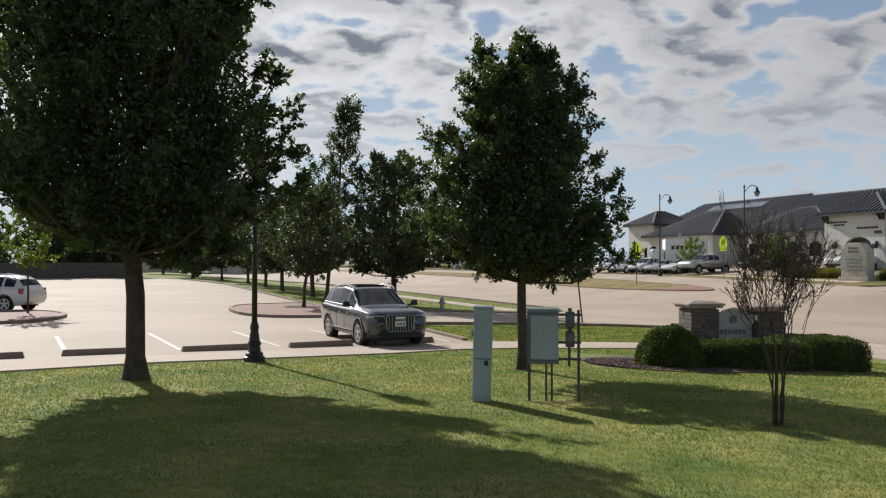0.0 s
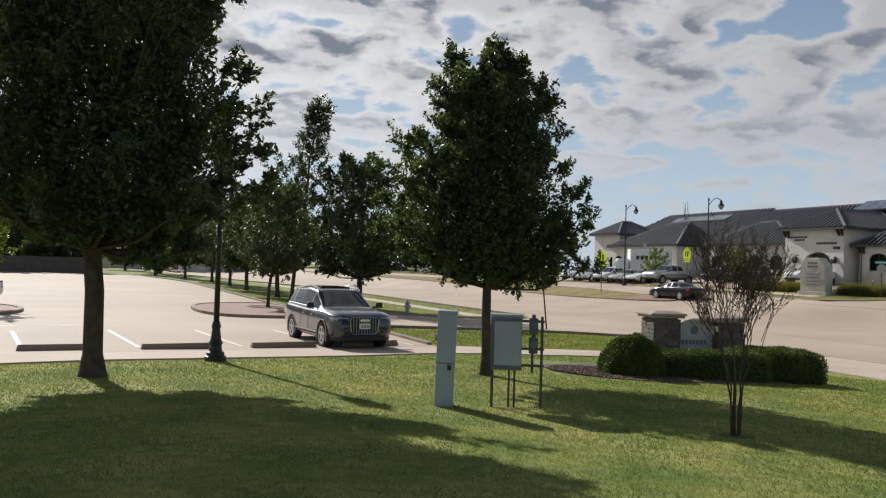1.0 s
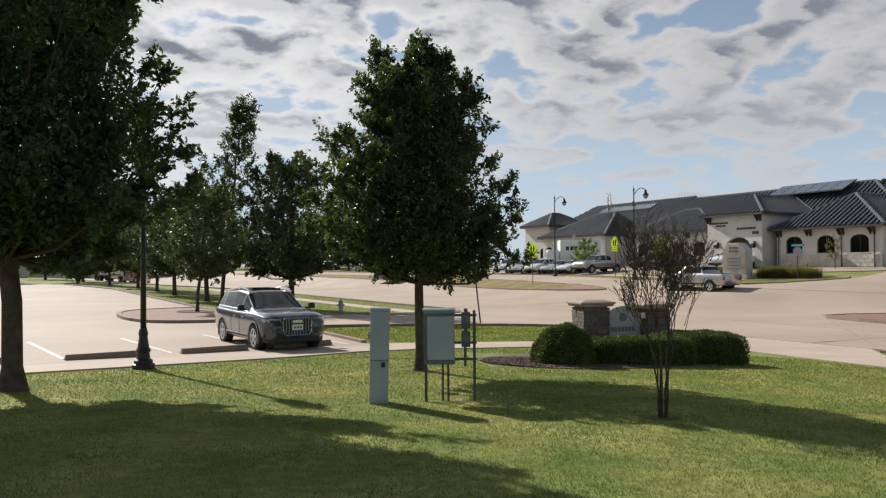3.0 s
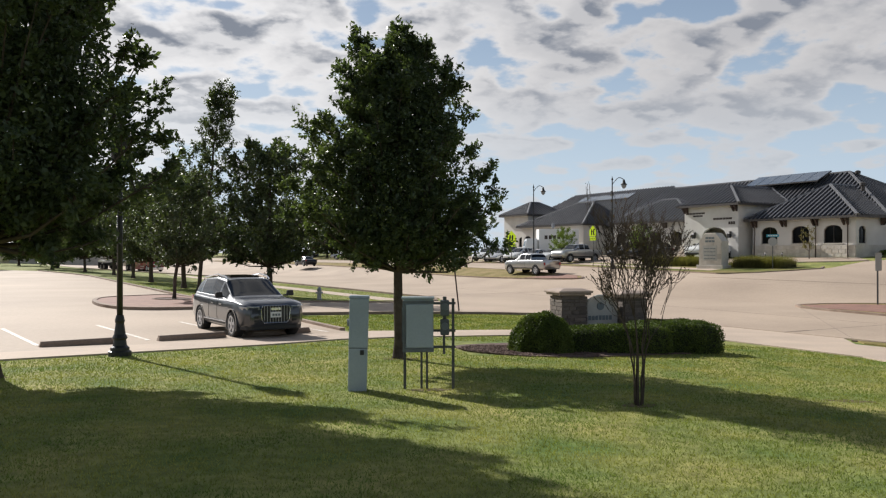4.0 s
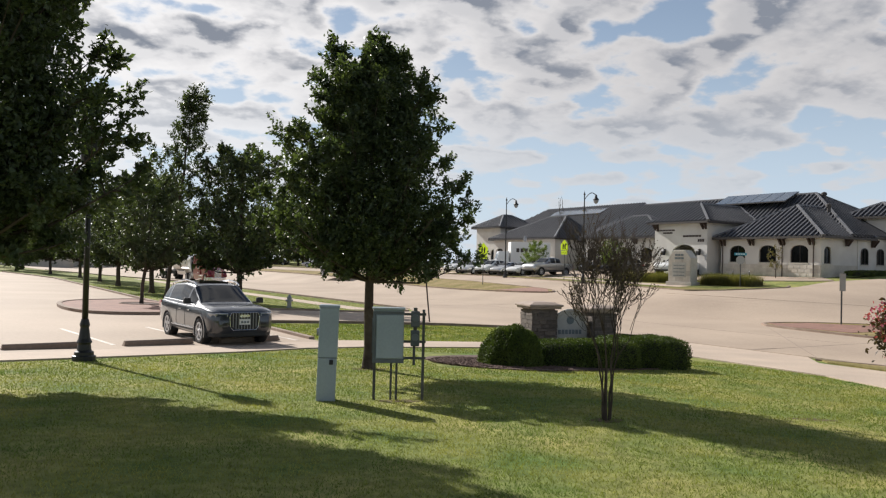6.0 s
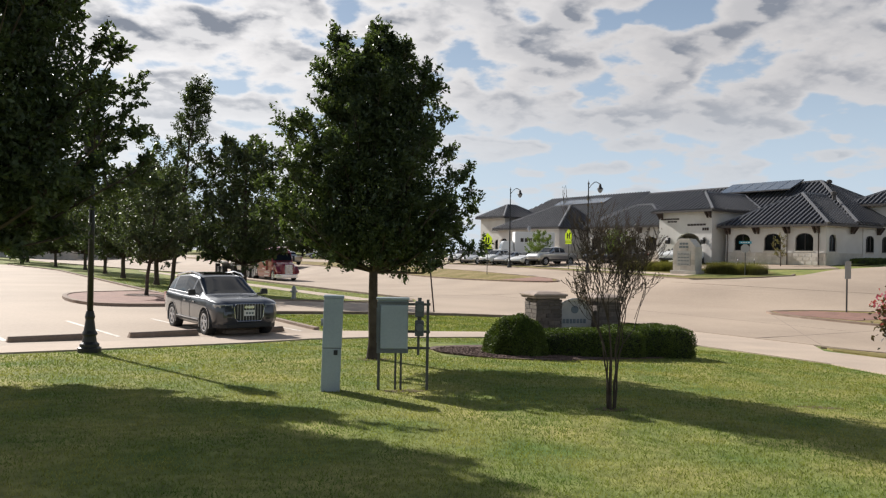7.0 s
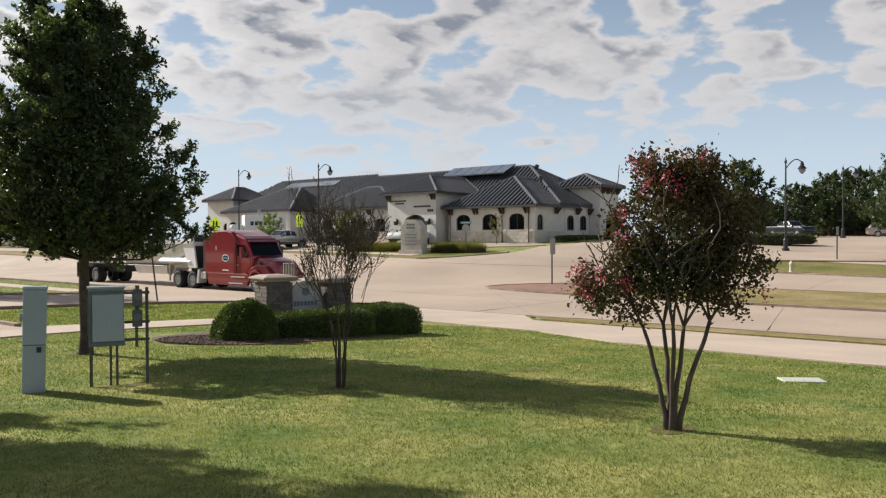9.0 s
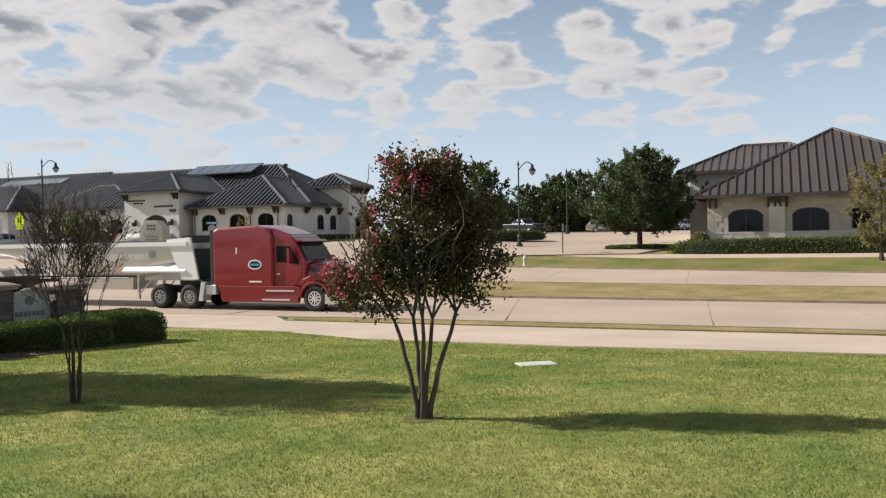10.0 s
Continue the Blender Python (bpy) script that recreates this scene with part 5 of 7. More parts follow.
def car_body(parent, c, paint):
    """Painted shell with open wheel arches, and each pane as a mesh of its own set in it."""
    rings = car_shell(c)
    st = c["st"]
    r = c["wheel"][0]
    panes = []
    a, b = c["screen"]
    panes.append(("windscreen", 0, st[a][0] + .05, st[b][0] - .07))
    a, b = c["rear"]
    panes.append(("rear_window", 0, st[a][0] + .05, st[b][0] - .04))
    for a, b in c["sides"]:
        u0, u1 = st[a][0] + .035, st[b][0] - .035
        if a >= c["screen"][0]:
            u1 = u0 + (u1 - u0) * .78
        panes += [("side_window", 1, u0, u1), ("side_window", -1, u0, u1)]
    bms = {k: bmesh.new() for k in ["body"] + list(range(len(panes)))}
    cache = {k: {} for k in bms}

    def vert(key, i, j, sd):
        q = (i, j, 0 if rings[i][j].x < 1e-5 else sd)
        if q not in cache[key]:
            p = rings[i][j]
            cache[key][q] = bms[key].verts.new((p.x * sd, p.y, p.z))
        return cache[key][q]
    for i in range(len(rings) - 1):
        ym = (rings[i][0].y + rings[i + 1][0].y) / 2
        for j in range(ROW_TOP):
            ctr = (rings[i][j] + rings[i + 1][j + 1]) / 2
            if ctr.x > .5 and any((ctr.y - ya) ** 2 + (ctr.z - r) ** 2 < (r + .055) ** 2 for ya in c["axles"]):
                continue
            for sd in (1, -1):
                key = "body"
                for n, (nm, side, u0, u1) in enumerate(panes):
                    if u0 < ym < u1 and ((side == 0 and j >= ROW_EDGE + 1) or (side == sd and ROW_BELT + 1 <= j < ROW_EDGE - 0)):
                        key = n
                q = [vert(key, i, j, sd), vert(key, i + 1, j, sd), vert(key, i + 1, j + 1, sd), vert(key, i, j + 1, sd)]
                q = [v for n, v in enumerate(q) if v not in q[:n]]
                if len(q) > 2:
                    bms[key].faces.new(q)
    for i in (0, len(rings) - 1):
        bms["body"].faces.new([vert("body", i, j, 1) for j in range(ROW_TOP + 1)] + [vert("body", i, j, -1) for j in range(ROW_TOP - 1, 0, -1)])
    for key, bm in bms.items():
        bmesh.ops.recalc_face_normals(bm, faces=bm.faces)
        if key == "body":
            part("body", bm, paint, parent, smooth=True)
        else:
            nm = panes[key][0]
            part(nm, bm, "glass_dark" if nm == "rear_window" else "car_glass", parent, "tinted windscreen" if nm == "windscreen" else "", smooth=True)
    # seams of the doors, and the bright strip under the side glass
    for sd in (1, -1):
        near = lambda y: min(rings, key=lambda q: abs(q[0].y - y))
        for a, b in c["sides"][-2:]:
            part("door_seam", tubed([(p.x * sd * 1.001, p.y, p.z) for p in near(st[a][0])[3 * FINE:ROW_BELT + 1]], .006, 4), "plastic", parent)
        hi = panes[-1][3]
        lo = min(p[2] for p in panes if p[0] == "side_window")
        strip = [q[ROW_BELT + 1] for q in rings if lo < q[0].y < hi]
        part("window_trim", tubed([(p.x * sd * 1.004, p.y, p.z) for p in strip[::2]], .011, 4), "alloy" if c["rails"] else "plastic", parent)
    # wheel wells
    for ya in c["axles"]:
        for sd in (1, -1):
            arc = [(ya + (r + .06) * math.cos(math.pi * k / 14), r + (r + .06) * math.sin(math.pi * k / 14)) for k in range(15)]
            part("wheel_well", prism(arc, sd * .5, sd * .56, "x"), "plastic", parent)


CARS = {
    # stations: y, underside, belt, roof, half width, half roof width; windscreen and rear pane by station; side panes; axles; wheel
    "suv": dict(st=[(-2.54, .50, .90, .94, .74, .58), (-2.47, .40, 1.06, 1.14, .90, .66), (-2.12, .32, 1.13, 1.60, .965, .70), (-1.50, .28, 1.11, 1.71, .985, .72), (-.45, .27, 1.08, 1.755, .99, .73), (.30, .27, 1.07, 1.69, .99, .71), (1.18, .27, 1.06, 1.16, .985, .80),
                    (1.75, .28, 1.05, 1.14, .98, .78), (2.2, .31, 1.01, 1.10, .96, .74), (2.40, .33, .97, 1.04, .91, .68), (2.51, .36, .92, .98, .82, .60), (2.56, .40, .86, .90, .70, .50)],
                screen=(5, 6), rear=(1, 2), sides=[(2, 3), (3, 4), (4, 5), (5, 6)], axles=(1.62, -1.38), wheel=(.39, .27, .255), rails=True, head=(2.36, .80), tail=(-2.47, .95)),
    "sedan": dict(st=[(-2.40, .50, .80, .84, .74, .60), (-2.30, .34, .95, 1.00, .86, .64), (-1.75, .25, .96, 1.03, .90, .62), (-1.1, .22, .95, 1.36, .91, .56), (-.3, .2, .93, 1.44, .91, .57), (.35, .2, .92, 1.38, .91, .56), (1.1, .2, .90, .96, .90, .62), (1.8, .22, .82, .88, .88, .6), (2.25, .28, .70, .76, .82, .52), (2.38, .36, .58, .62, .72, .42)],
                  screen=(5, 6), rear=(2, 3), sides=[(3, 4), (4, 5)], axles=(1.42, -1.38), wheel=(.33, .22, .23), rails=False, head=(2.16, .66), tail=(-2.3, .84)),
    "crossover": dict(st=[(-2.25, .5, .86, .9, .78, .66), (-2.16, .36, 1.0, 1.1, .88, .68), (-1.85, .28, 1.06, 1.5, .91, .64), (-1.2, .25, 1.05, 1.63, .92, .63), (-.3, .25, 1.03, 1.66, .92, .63), (.3, .25, 1.02, 1.6, .92, .62), (1.1, .25, 1.0, 1.06, .91, .66), (1.7, .27, .94, 1.0, .90, .64), (2.1, .32, .82, .88, .86, .58), (2.24, .42, .66, .7, .76, .46)],
                      screen=(5, 6), rear=(1, 2), sides=[(2, 3), (3, 4), (4, 5)], axles=(1.35, -1.35), wheel=(.36, .24, .25), rails=True, head=(2.0, .78), tail=(-2.15, .92)),
    "pickup": dict(st=[(-2.95, .62, 1.22, 1.26, .92, .86), (-2.88, .50, 1.28, 1.32, .99, .92), (-1.14, .45, 1.28, 1.32, 1.0, .92), (-.98, .45, 1.28, 1.86, 1.0, .76), (-.25, .45, 1.27, 1.94, 1.0, .77), (.55, .45, 1.26, 1.90, 1.0, .76), (1.3, .45, 1.24, 1.32, 1.0, .86), (2.3, .46, 1.21, 1.29, .99, .84), (2.72, .48, 1.14, 1.22, .96, .78), (2.88, .52, 1.02, 1.08, .90, .70), (2.94, .6, .88, .92, .8, .6)],
                   screen=(5, 6), rear=(2, 3), sides=[(3, 4), (4, 5)], axles=(1.95, -1.78), wheel=(.42, .28, .25), rails=False, head=(2.8, .94), tail=(-2.93, .98)),
}


def car(name, m, kind, paint, label, category="car", group="", rim="alloy"):
    ob = thing(name, m, label, category, group)
    c = CARS[kind]
    car_body(ob, c, paint)
    r, w, rr = c["wheel"]
    hw = max(s[4] for s in c["st"])
    for y in c["axles"]:
        for sd in (1, -1):
            # wheel arch: dark well with a raised lip
            lip = [(math.cos(math.pi * (-.12 + 1.24 * k / 18)), math.sin(math.pi * (-.12 + 1.24 * k / 18))) for k in range(19)]
            arch = bmesh.new()
            for (c0, s0), (c1, s1) in zip(lip, lip[1:]):
                ro, ri = r + .072, r + .03
                prism([(y + ro * c0, r + .01 + ro * s0), (y + ro * c1, r + .01 + ro * s1), (y + ri * c1, r + .01 + ri * s1), (y + ri * c0, r + .01 + ri * s0)], sd * (hw - .14), sd * (hw + .004), "x", arch)
            bmesh.ops.remove_doubles(arch, verts=arch.verts, dist=.0005)
            part("wheel_arch", arch, paint if kind == "suv" else "plastic", ob)
            wheel(ob, sd * (hw - 0.006 - w / 2), y, r, w, rr, rim)
    for sd in (1, -1):
        yh, zh = c["head"]
        if kind != "suv":
            part("headlight", boxed(sd * hw * .74 - .17, sd * hw * .74 + .15, yh - .12, yh + .1, zh - .06, zh + .07, top=(.9, .7)), "headlight", ob, bevel=0.02)
        yt, zt = c["tail"]
        part("tail_light", boxed(sd * hw * 0.86 - 0.1, sd * hw * 0.86 + 0.06, yt - 0.05, yt + 0.16, zt - 0.12, zt + 0.14), "tail_red", ob, bevel=0.02)
        ym = c["st"][c["screen"][1]][0] - 0.28
        zm = c["st"][c["screen"][1]][2] + 0.10
        bm = boxed(sd * (hw + 0.13) - 0.12, sd * (hw + 0.13) + 0.1, ym - 0.06, ym + 0.07, zm - 0.02, zm + 0.15, top=(.85, .8))
        box(bm, sd * hw - 0.06, sd * hw + 0.08, ym - 0.03, ym + 0.03, zm - 0.02, zm + 0.03)
        part("mirror", bm, "plastic", ob, bevel=0.02)
        for a, b in c["sides"][-2:]:
            yd = c["st"][a][0] * 0.7 + c["st"][b][0] * 0.3
            part("door_handle", boxed(sd * (hw - .015) - 0.02, sd * (hw - .015) + 0.02, yd, yd + 0.2, .92, .955), paint, ob)
        if c["rails"]:
            a, b = c["st"][2], c["st"][5]
            part("roof_rail", tubed([(sd * c["st"][2][5] * .93, a[0] + .1, a[3] - .03), (sd * c["st"][3][5] * .93, a[0] + .3, a[3] + .07), (sd * c["st"][4][5] * .93, -.5, c["st"][4][3] + .045), (sd * b[5] * .93, b[0] - .1, b[3] + .05), (sd * b[5] * .93, b[0] + .1, b[3] - .04)], 0.022, 6), "chrome", ob)
        part("sill_trim", boxed(sd * (hw - .02) - .02, sd * (hw - .02) + .02, c["axles"][1] + .5, c["axles"][0] - .5, c["st"][4][1] + .1, c["st"][4][1] + .2), "plastic", ob)
    if kind != "suv" or name != "parked_suv":
        part("front_bumper", boxed(-hw * .78, hw * .78, c["st"][-1][0] - .22, c["st"][-1][0] + .02, c["st"][-1][1] - .13, c["st"][-1][1] + .05), "plastic", ob, bevel=0.03)
    return ob


def make_suv():
    ob = car("parked_suv", at_xy(-2.16, 24.0, 180 + 25) @ Matrix.Scale(.93, 4), "suv", "car_grey", "dark grey SUV with chrome roof rails parked at the lot edge", "car")
    y = 2.565
    shape = [(-.34, .47), (.34, .47), (.41, .56), (.44, .86), (.38, .96), (-.38, .96), (-.44, .86), (-.41, .56)]
    gr = part("grille", prism(shape, y - .14, y + .004, "y"), "plastic", ob, "black grille with chrome surround", bevel=0.015)
    for k in range(9):
        u = -.34 + .085 * k
        part("grille_bar", boxed(u - .009, u + .009, y - .02, y + .014, .49 if abs(u) < .3 else .55, .95 if abs(u) < .37 else .88), "sign_back", gr)
    part("grille_frame", tubed([(u, y + .006, v) for u, v in shape + shape[:1]], .013, 6), "chrome", gr)
    plate = part("number_plate", boxed(-.16, .16, y + .012, y + .03, .62, .78), "white", ob)
    bm = bmesh.new()
    for k in range(3):
        box(bm, -.12 + k * .085, -.12 + k * .085 + .06, y + .031, y + .034, .665, .725)
    part("plate_bars", bm, "text_grey", plate)
    em = bmesh.new()
    for k in range(4):
        lathe([(.042, y + .014), (.042, y + .022)], 14, "y", em, (-.105 + .07 * k, 0, .865))
    part("badge", em, "chrome", gr)
    nose = [(-.93, 2.15), (-.84, 2.42), (-.66, 2.545), (0, 2.58), (.66, 2.545), (.84, 2.42), (.93, 2.15), (.6, 2.1), (-.6, 2.1)]
    part("valance", prism(nose, .27, .43, "z"), "plastic", ob, "black lower bumper", bevel=0.03)
    for sd in (1, -1):
        intake = [(.50, 2.575), (.69, 2.56), (.86, 2.44), (.925, 2.25), (.8, 2.2), (.5, 2.4)]
        for z in (.50, .60):
            part("air_intake", prism([(sd * u, v - .004) for u, v in intake], z, z + .07, "z"), "plastic", ob, bevel=0.008)
        part("side_strip", boxed(sd * .985 - .012, sd * .985 + .012, -.92, 1.12, .43, .46), "alloy", ob)
    for sd in (1, -1):
        lens = [(.47, 2.575), (.68, 2.56), (.82, 2.49), (.915, 2.36), (.945, 2.2), (.86, 2.2), (.7, 2.34), (.47, 2.45)]
        part("headlight_unit", prism([(sd * u, v - .012) for u, v in lens], .83, .945, "z"), "headlight_dark", ob, "clear slanted headlight", bevel=0.02)
    part("sunroof", boxed(-.46, .46, -1.2, .0, 1.70, 1.762), "glass_dark", ob)


make_suv()
car("parked_crossover", at_sr(-6.1, 41.6, 62), "crossover", "car_white", "white crossover parked at a lot island", "car")

# cars before the office, and others further off
PARKED = [(68.2, 105.5, 58, "crossover", "car_white"), (67.4, 100.2, 60, "sedan", "car_silver"), (67.8, 96.2, 58, "crossover", "car_white"), (68.0, 92.6, 58, "sedan", "car_silver"), (68.6, 89.6, 56, "sedan", "car_white"), (68.8, 84.8, 50, "pickup", "car_silver")]
for s, r, turn, kind, paint in PARKED:
    word = {"car_white": "white", "car_silver": "silver"}[paint]
    car("parked_" + kind, at_sr(s, r, turn + 48, fit=False), kind, paint, "%s %s parked before the office building" % (word, kind), "car", "cars at the office")
for s, r, turn, kind, paint, lab in ((75.6, 82.5, 95, "crossover", "car_black", "black"), (75.6, 78.0, 95, "suv", "car_black", "black"), (76.0, 68.2, 95, "pickup", "car_white", "white"), (74, 108, 150, "suv", "car_black", "black"),
                                     (112, 33, 150, "pickup", "car_black", "black"), (118, 22.5, 200, "suv", "car_tan", "tan"), (126, 12, 240, "crossover", "car_silver", "silver"), (88, 32.5, 240, "sedan", "car_silver", "silver"), (90, 35, 240, "crossover", "car_white", "white"),
                                     (68, 152, 60, "pickup", "car_white", "white"), (67, 160, 60, "sedan", "car_silver", "silver"), (69, 190, 60, "sedan", "car_black", "black"), (69, 205, 60, "crossover", "car_silver", "silver")):
    car("parked_" + kind, at_sr(s, r, turn, fit=False), kind, paint, "%s %s parked on a concrete lot" % (lab, kind), "car", "cars far off")


def box_truck():
    ob = thing("box_truck", at_sr(74.5, 98.5, 62, fit=False), "white box truck parked before the office", "truck")
    part("cargo_box", boxed(-1.2, 1.2, -3.4, 1.3, .9, 3.5), "white", ob, bevel=0.04)
    cab = part("cab", boxed(-1.05, 1.05, 1.4, 3.2, .5, 2.4, top=(.9, .7), shift=(0, -.25)), "car_white", ob, bevel=0.08)
    part("windscreen", boxed(-.9, .9, 2.75, 2.95, 1.5, 2.2, top=(.95, 1), shift=(0, -.22)), "glass_dark", cab)
    t = bmesh.new()
    for k in range(6):
        box(t, 1.202, 1.215, -2.2 + k * .5, -1.85 + k * .5, 2.3, 2.75)
        box(t, -1.215, -1.202, -2.2 + k * .5, -1.85 + k * .5, 2.3, 2.75)
    part("lettering", t, "text_dark", ob)
    for y in (2.3, -2.3):
        for sd in (1, -1):
            wheel(ob, sd * .95, y, .42, .26, .24)


box_truck()

# ---------------------------------------------------------------- moving vehicles


def far_pose(k):
    """A place in the far lane, k seconds of the pickup's way past the median's nose."""
    return pose(27.4 - 6.33 * k, 45.1 + 14.73 * k, .97 + .1 * min(k, 2), 0, 0, 23.3) @ Matrix.Scale(.95, 4)


silver_pickup = car("moving_pickup", far_pose(0), "pickup", "car_silver", "silver crew-cab pickup driving along the far lane", "pickup truck")
# black plane added in place of the open bed's dark inside
part("dark_bed_plane", boxed(-.86, .86, -2.8, -1.2, 1.30, 1.335), "plastic", silver_pickup)
black_sedan = car("moving_sedan", far_pose(2), "sedan", "car_black", "dark blue-black sedan driving along the far lane", "car")


def make_truck():
    """Tractor with sleeper and bottom-dump trailer; origin on the ground under the front axle."""
    ob = thing("semi_truck", pose(0, 0, 0), "red semi truck with sleeper cab pulling a silver dump trailer", "truck")
    # sleeper, cab, hood
    body = [(-4.85, 0.95), (-1.9, 0.95), (-1.9, 3.05), (-2.2, 3.36), (-2.7, 3.46), (-4.6, 3.38), (-4.85, 3.28)]
    part("sleeper", prism(body, -1.2, 1.2, "x"), "truck_red", ob, "glossy red sleeper", smooth=False, bevel=0.09)
    cabp = [(-2.0, 0.95), (-.45, 0.95), (-.40, 1.95), (-.92, 2.80), (-1.1, 2.98), (-2.0, 3.24)]
    cab = part("cab", prism(cabp, -1.08, 1.08, "x"), "truck_red", ob, bevel=0.08)
    bm = bmesh.new()
    st = [(-.6, 1.0, .85, 2.02), (0.1, .95, .8, 1.95), (0.75, .86, .72, 1.84), (1.2, .74, .68, 1.70), (1.36, .60, .62, 1.56)]
    rings = [[bm.verts.new(v) for v in ((-w, y, z0), (-w * 1.02, y, (z0 + z1) / 2), (-w * .86, y, z1 - .08), (-w * .4, y, z1), (w * .4, y, z1), (w * .86, y, z1 - .08), (w * 1.02, y, (z0 + z1) / 2), (w, y, z0))] for y, w, z0, z1 in st]
    for a, b in zip(rings, rings[1:]):
        for k in range(8):
            bm.faces.new((a[k], a[(k + 1) % 8], b[(k + 1) % 8], b[k]))
    bm.faces.new(rings[0])
    bm.faces.new(rings[-1][::-1])
    bmesh.ops.recalc_face_normals(bm, faces=bm.faces)
    hood = part("hood", bm, "truck_red", ob, smooth=True, bevel=0.04)
    g = part("grille", boxed(-.42, .42, 1.33, 1.40, .68, 1.62, top=(.95, 1)), "chrome", ob, "tall chrome grille", bevel=0.02)
    for k in range(7):
        part("grille_bar", boxed(-.34 + .113 * k - .02, -.34 + .113 * k + .02, 1.401, 1.415, .74, 1.56), "plastic", g)
    bp = [(-1.22, 0.25), (-1.18, .62), (-.75, 1.32), (.75, 1.32), (1.18, .62), (1.22, .25), (1.14, .25), (1.0, .75), (.7, 1.1), (-.7, 1.1), (-1.0, .75), (-1.14, .25)]
    part("bumper", prism([(x, y + .22) for x, y in bp], .30, .68, "z"), "chrome", ob, "chrome front bumper", bevel=0.03)
    for sd in (1, -1):
        # fender over the front wheel
        fo, fi = [], []
        for k in range(11):
            a = math.pi * (0.02 + 0.96 * k / 10)
            fo.append((0.72 * math.cos(a), .52 + .70 * math.sin(a)))
            fi.append((0.60 * math.cos(a), .52 + .58 * math.sin(a)))
        part("fender", prism(fo + fi[::-1], sd * .70, sd * 1.22, "x"), "truck_red", ob, bevel=0.03)
        part("fender_top", prism([(.62, .88), (1.25, .72), (1.3, .95), (.75, 1.45), (.1, 1.55), (-.55, 1.3), (-.62, 1.05), (-.2, 1.2), (.2, 1.22), (.45, 1.08)], sd * .72, sd * 1.16, "x"), "truck_red", ob, bevel=0.05)
        part("headlight", boxed(sd * .95 - .2, sd * .95 + .2, 1.0, 1.30, .84, 1.02, top=(.8, .6), shift=(0, -.1)), "headlight", ob, bevel=0.04)
        part("side_fairing", prism([(-4.4, .33), (-.75, .33), (-.62, .95), (-.95, 1.0), (-4.55, 1.0)], sd * 1.02, sd * 1.22, "x"), "truck_red", ob, "red side skirt with steps", bevel=0.03)
        for z, y0, y1 in ((.42, -2.4, -1.1), (.78, -2.2, -.9)):
            part("step", boxed(sd * 1.21 - .04, sd * 1.21 + .05, y0, y1, z, z + .06), "alloy", ob)
        part("door", prism([(-1.85, 1.0), (-1.0, 1.0), (-.62, 1.45), (-.62, 1.95), (-1.05, 2.68), (-1.85, 2.74)], sd * 1.081, sd * 1.094, "x"), "truck_red", cab, bevel=0.006)
        part("side_window", prism([(-1.78, 1.98), (-.74, 1.86), (-.78, 2.05), (-1.12, 2.58), (-1.78, 2.62)], sd * 1.0945, sd * 1.105, "x"), "glass_dark", cab, "dark cab side window")
        part("door_handle", boxed(sd * 1.11 - .02, sd * 1.11 + .02, -1.78, -1.6, 1.45, 1.5), "chrome", cab)
        mir = bmesh.new()
        box(mir, sd * 1.38 - .1, sd * 1.38 + .1, -1.06, -.94, 1.9, 2.5)
        tube(mir, [(sd * 1.08, -1.1, 1.95), (sd * 1.38, -1.0, 1.95)], .025, 6)
        tube(mir, [(sd * 1.08, -1.2, 2.45), (sd * 1.38, -1.0, 2.45)], .025, 6)
        part("mirror", mir, "truck_red" if sd > 0 else "plastic", ob, bevel=0.01)
        el = part("decal", prism([(-2.76 + .33 * math.cos(k * math.pi / 12), 1.86 + .20 * math.sin(k * math.pi / 12)) for k in range(24)], sd * 1.2015, sd * 1.207, "x"), "white", ob, "oval white and blue door emblem")
        part("decal_field", prism([(-2.76 + .28 * math.cos(k * math.pi / 12), 1.86 + .15 * math.sin(k * math.pi / 12)) for k in range(24)], sd * 1.2075, sd * 1.211, "x"), "car_black", el)
        part("decal_band", prism([(-3.0, 1.82), (-2.52, 1.82), (-2.52, 1.90), (-3.0, 1.90)], sd * 1.2115, sd * 1.215, "x"), "sign_blue", el)
        part("side_marks", prism([(-3.05, 1.14), (-2.45, 1.14), (-2.45, 1.20), (-3.05, 1.20)], sd * 1.2015, sd * 1.205, "x"), "white", ob)
        part("vent_mark", prism([(-3.68, 2.30), (-3.62, 2.30), (-3.62, 2.56), (-3.68, 2.56)], sd * 1.2015, sd * 1.207, "x"), "white", ob)
        part("hood_vent", prism([(-.35, 1.62), (.08, 1.52), (.12, 1.66), (-.3, 1.76)], sd * .96, sd * 1.0, "x"), "plastic", hood)
        part("fuel_box", boxed(sd * 1.1 - .1, sd * 1.1 + .12, -5.2, -4.7, .62, 1.02), "aluminium", ob, bevel=0.02)
    ws = [Vector((-.98, -.42, 2.02)), Vector((.98, -.42, 2.02)), Vector((.92, -.88, 2.76)), Vector((-.92, -.88, 2.76))]
    bm = bmesh.new()
    n = (ws[1] - ws[0]).cross(ws[3] - ws[0]).normalized()
    va = [bm.verts.new(p + n * .07) for p in ws]
    vb = [bm.verts.new(p - n * .03) for p in ws]
    bm.faces.new(va)
    bm.faces.new(vb[::-1])
    for k in range(4):
        bm.faces.new((va[k], vb[k], vb[(k + 1) % 4], va[(k + 1) % 4]))
    bmesh.ops.recalc_face_normals(bm, faces=bm.faces)
    part("windscreen", bm, "glass_dark", ob, "dark raked windscreen")
    part("sun_visor", boxed(-1.0, 1.0, -1.0, -.62, 2.76, 2.85, shift=(0, -.1)), "truck_red", ob, bevel=0.02)
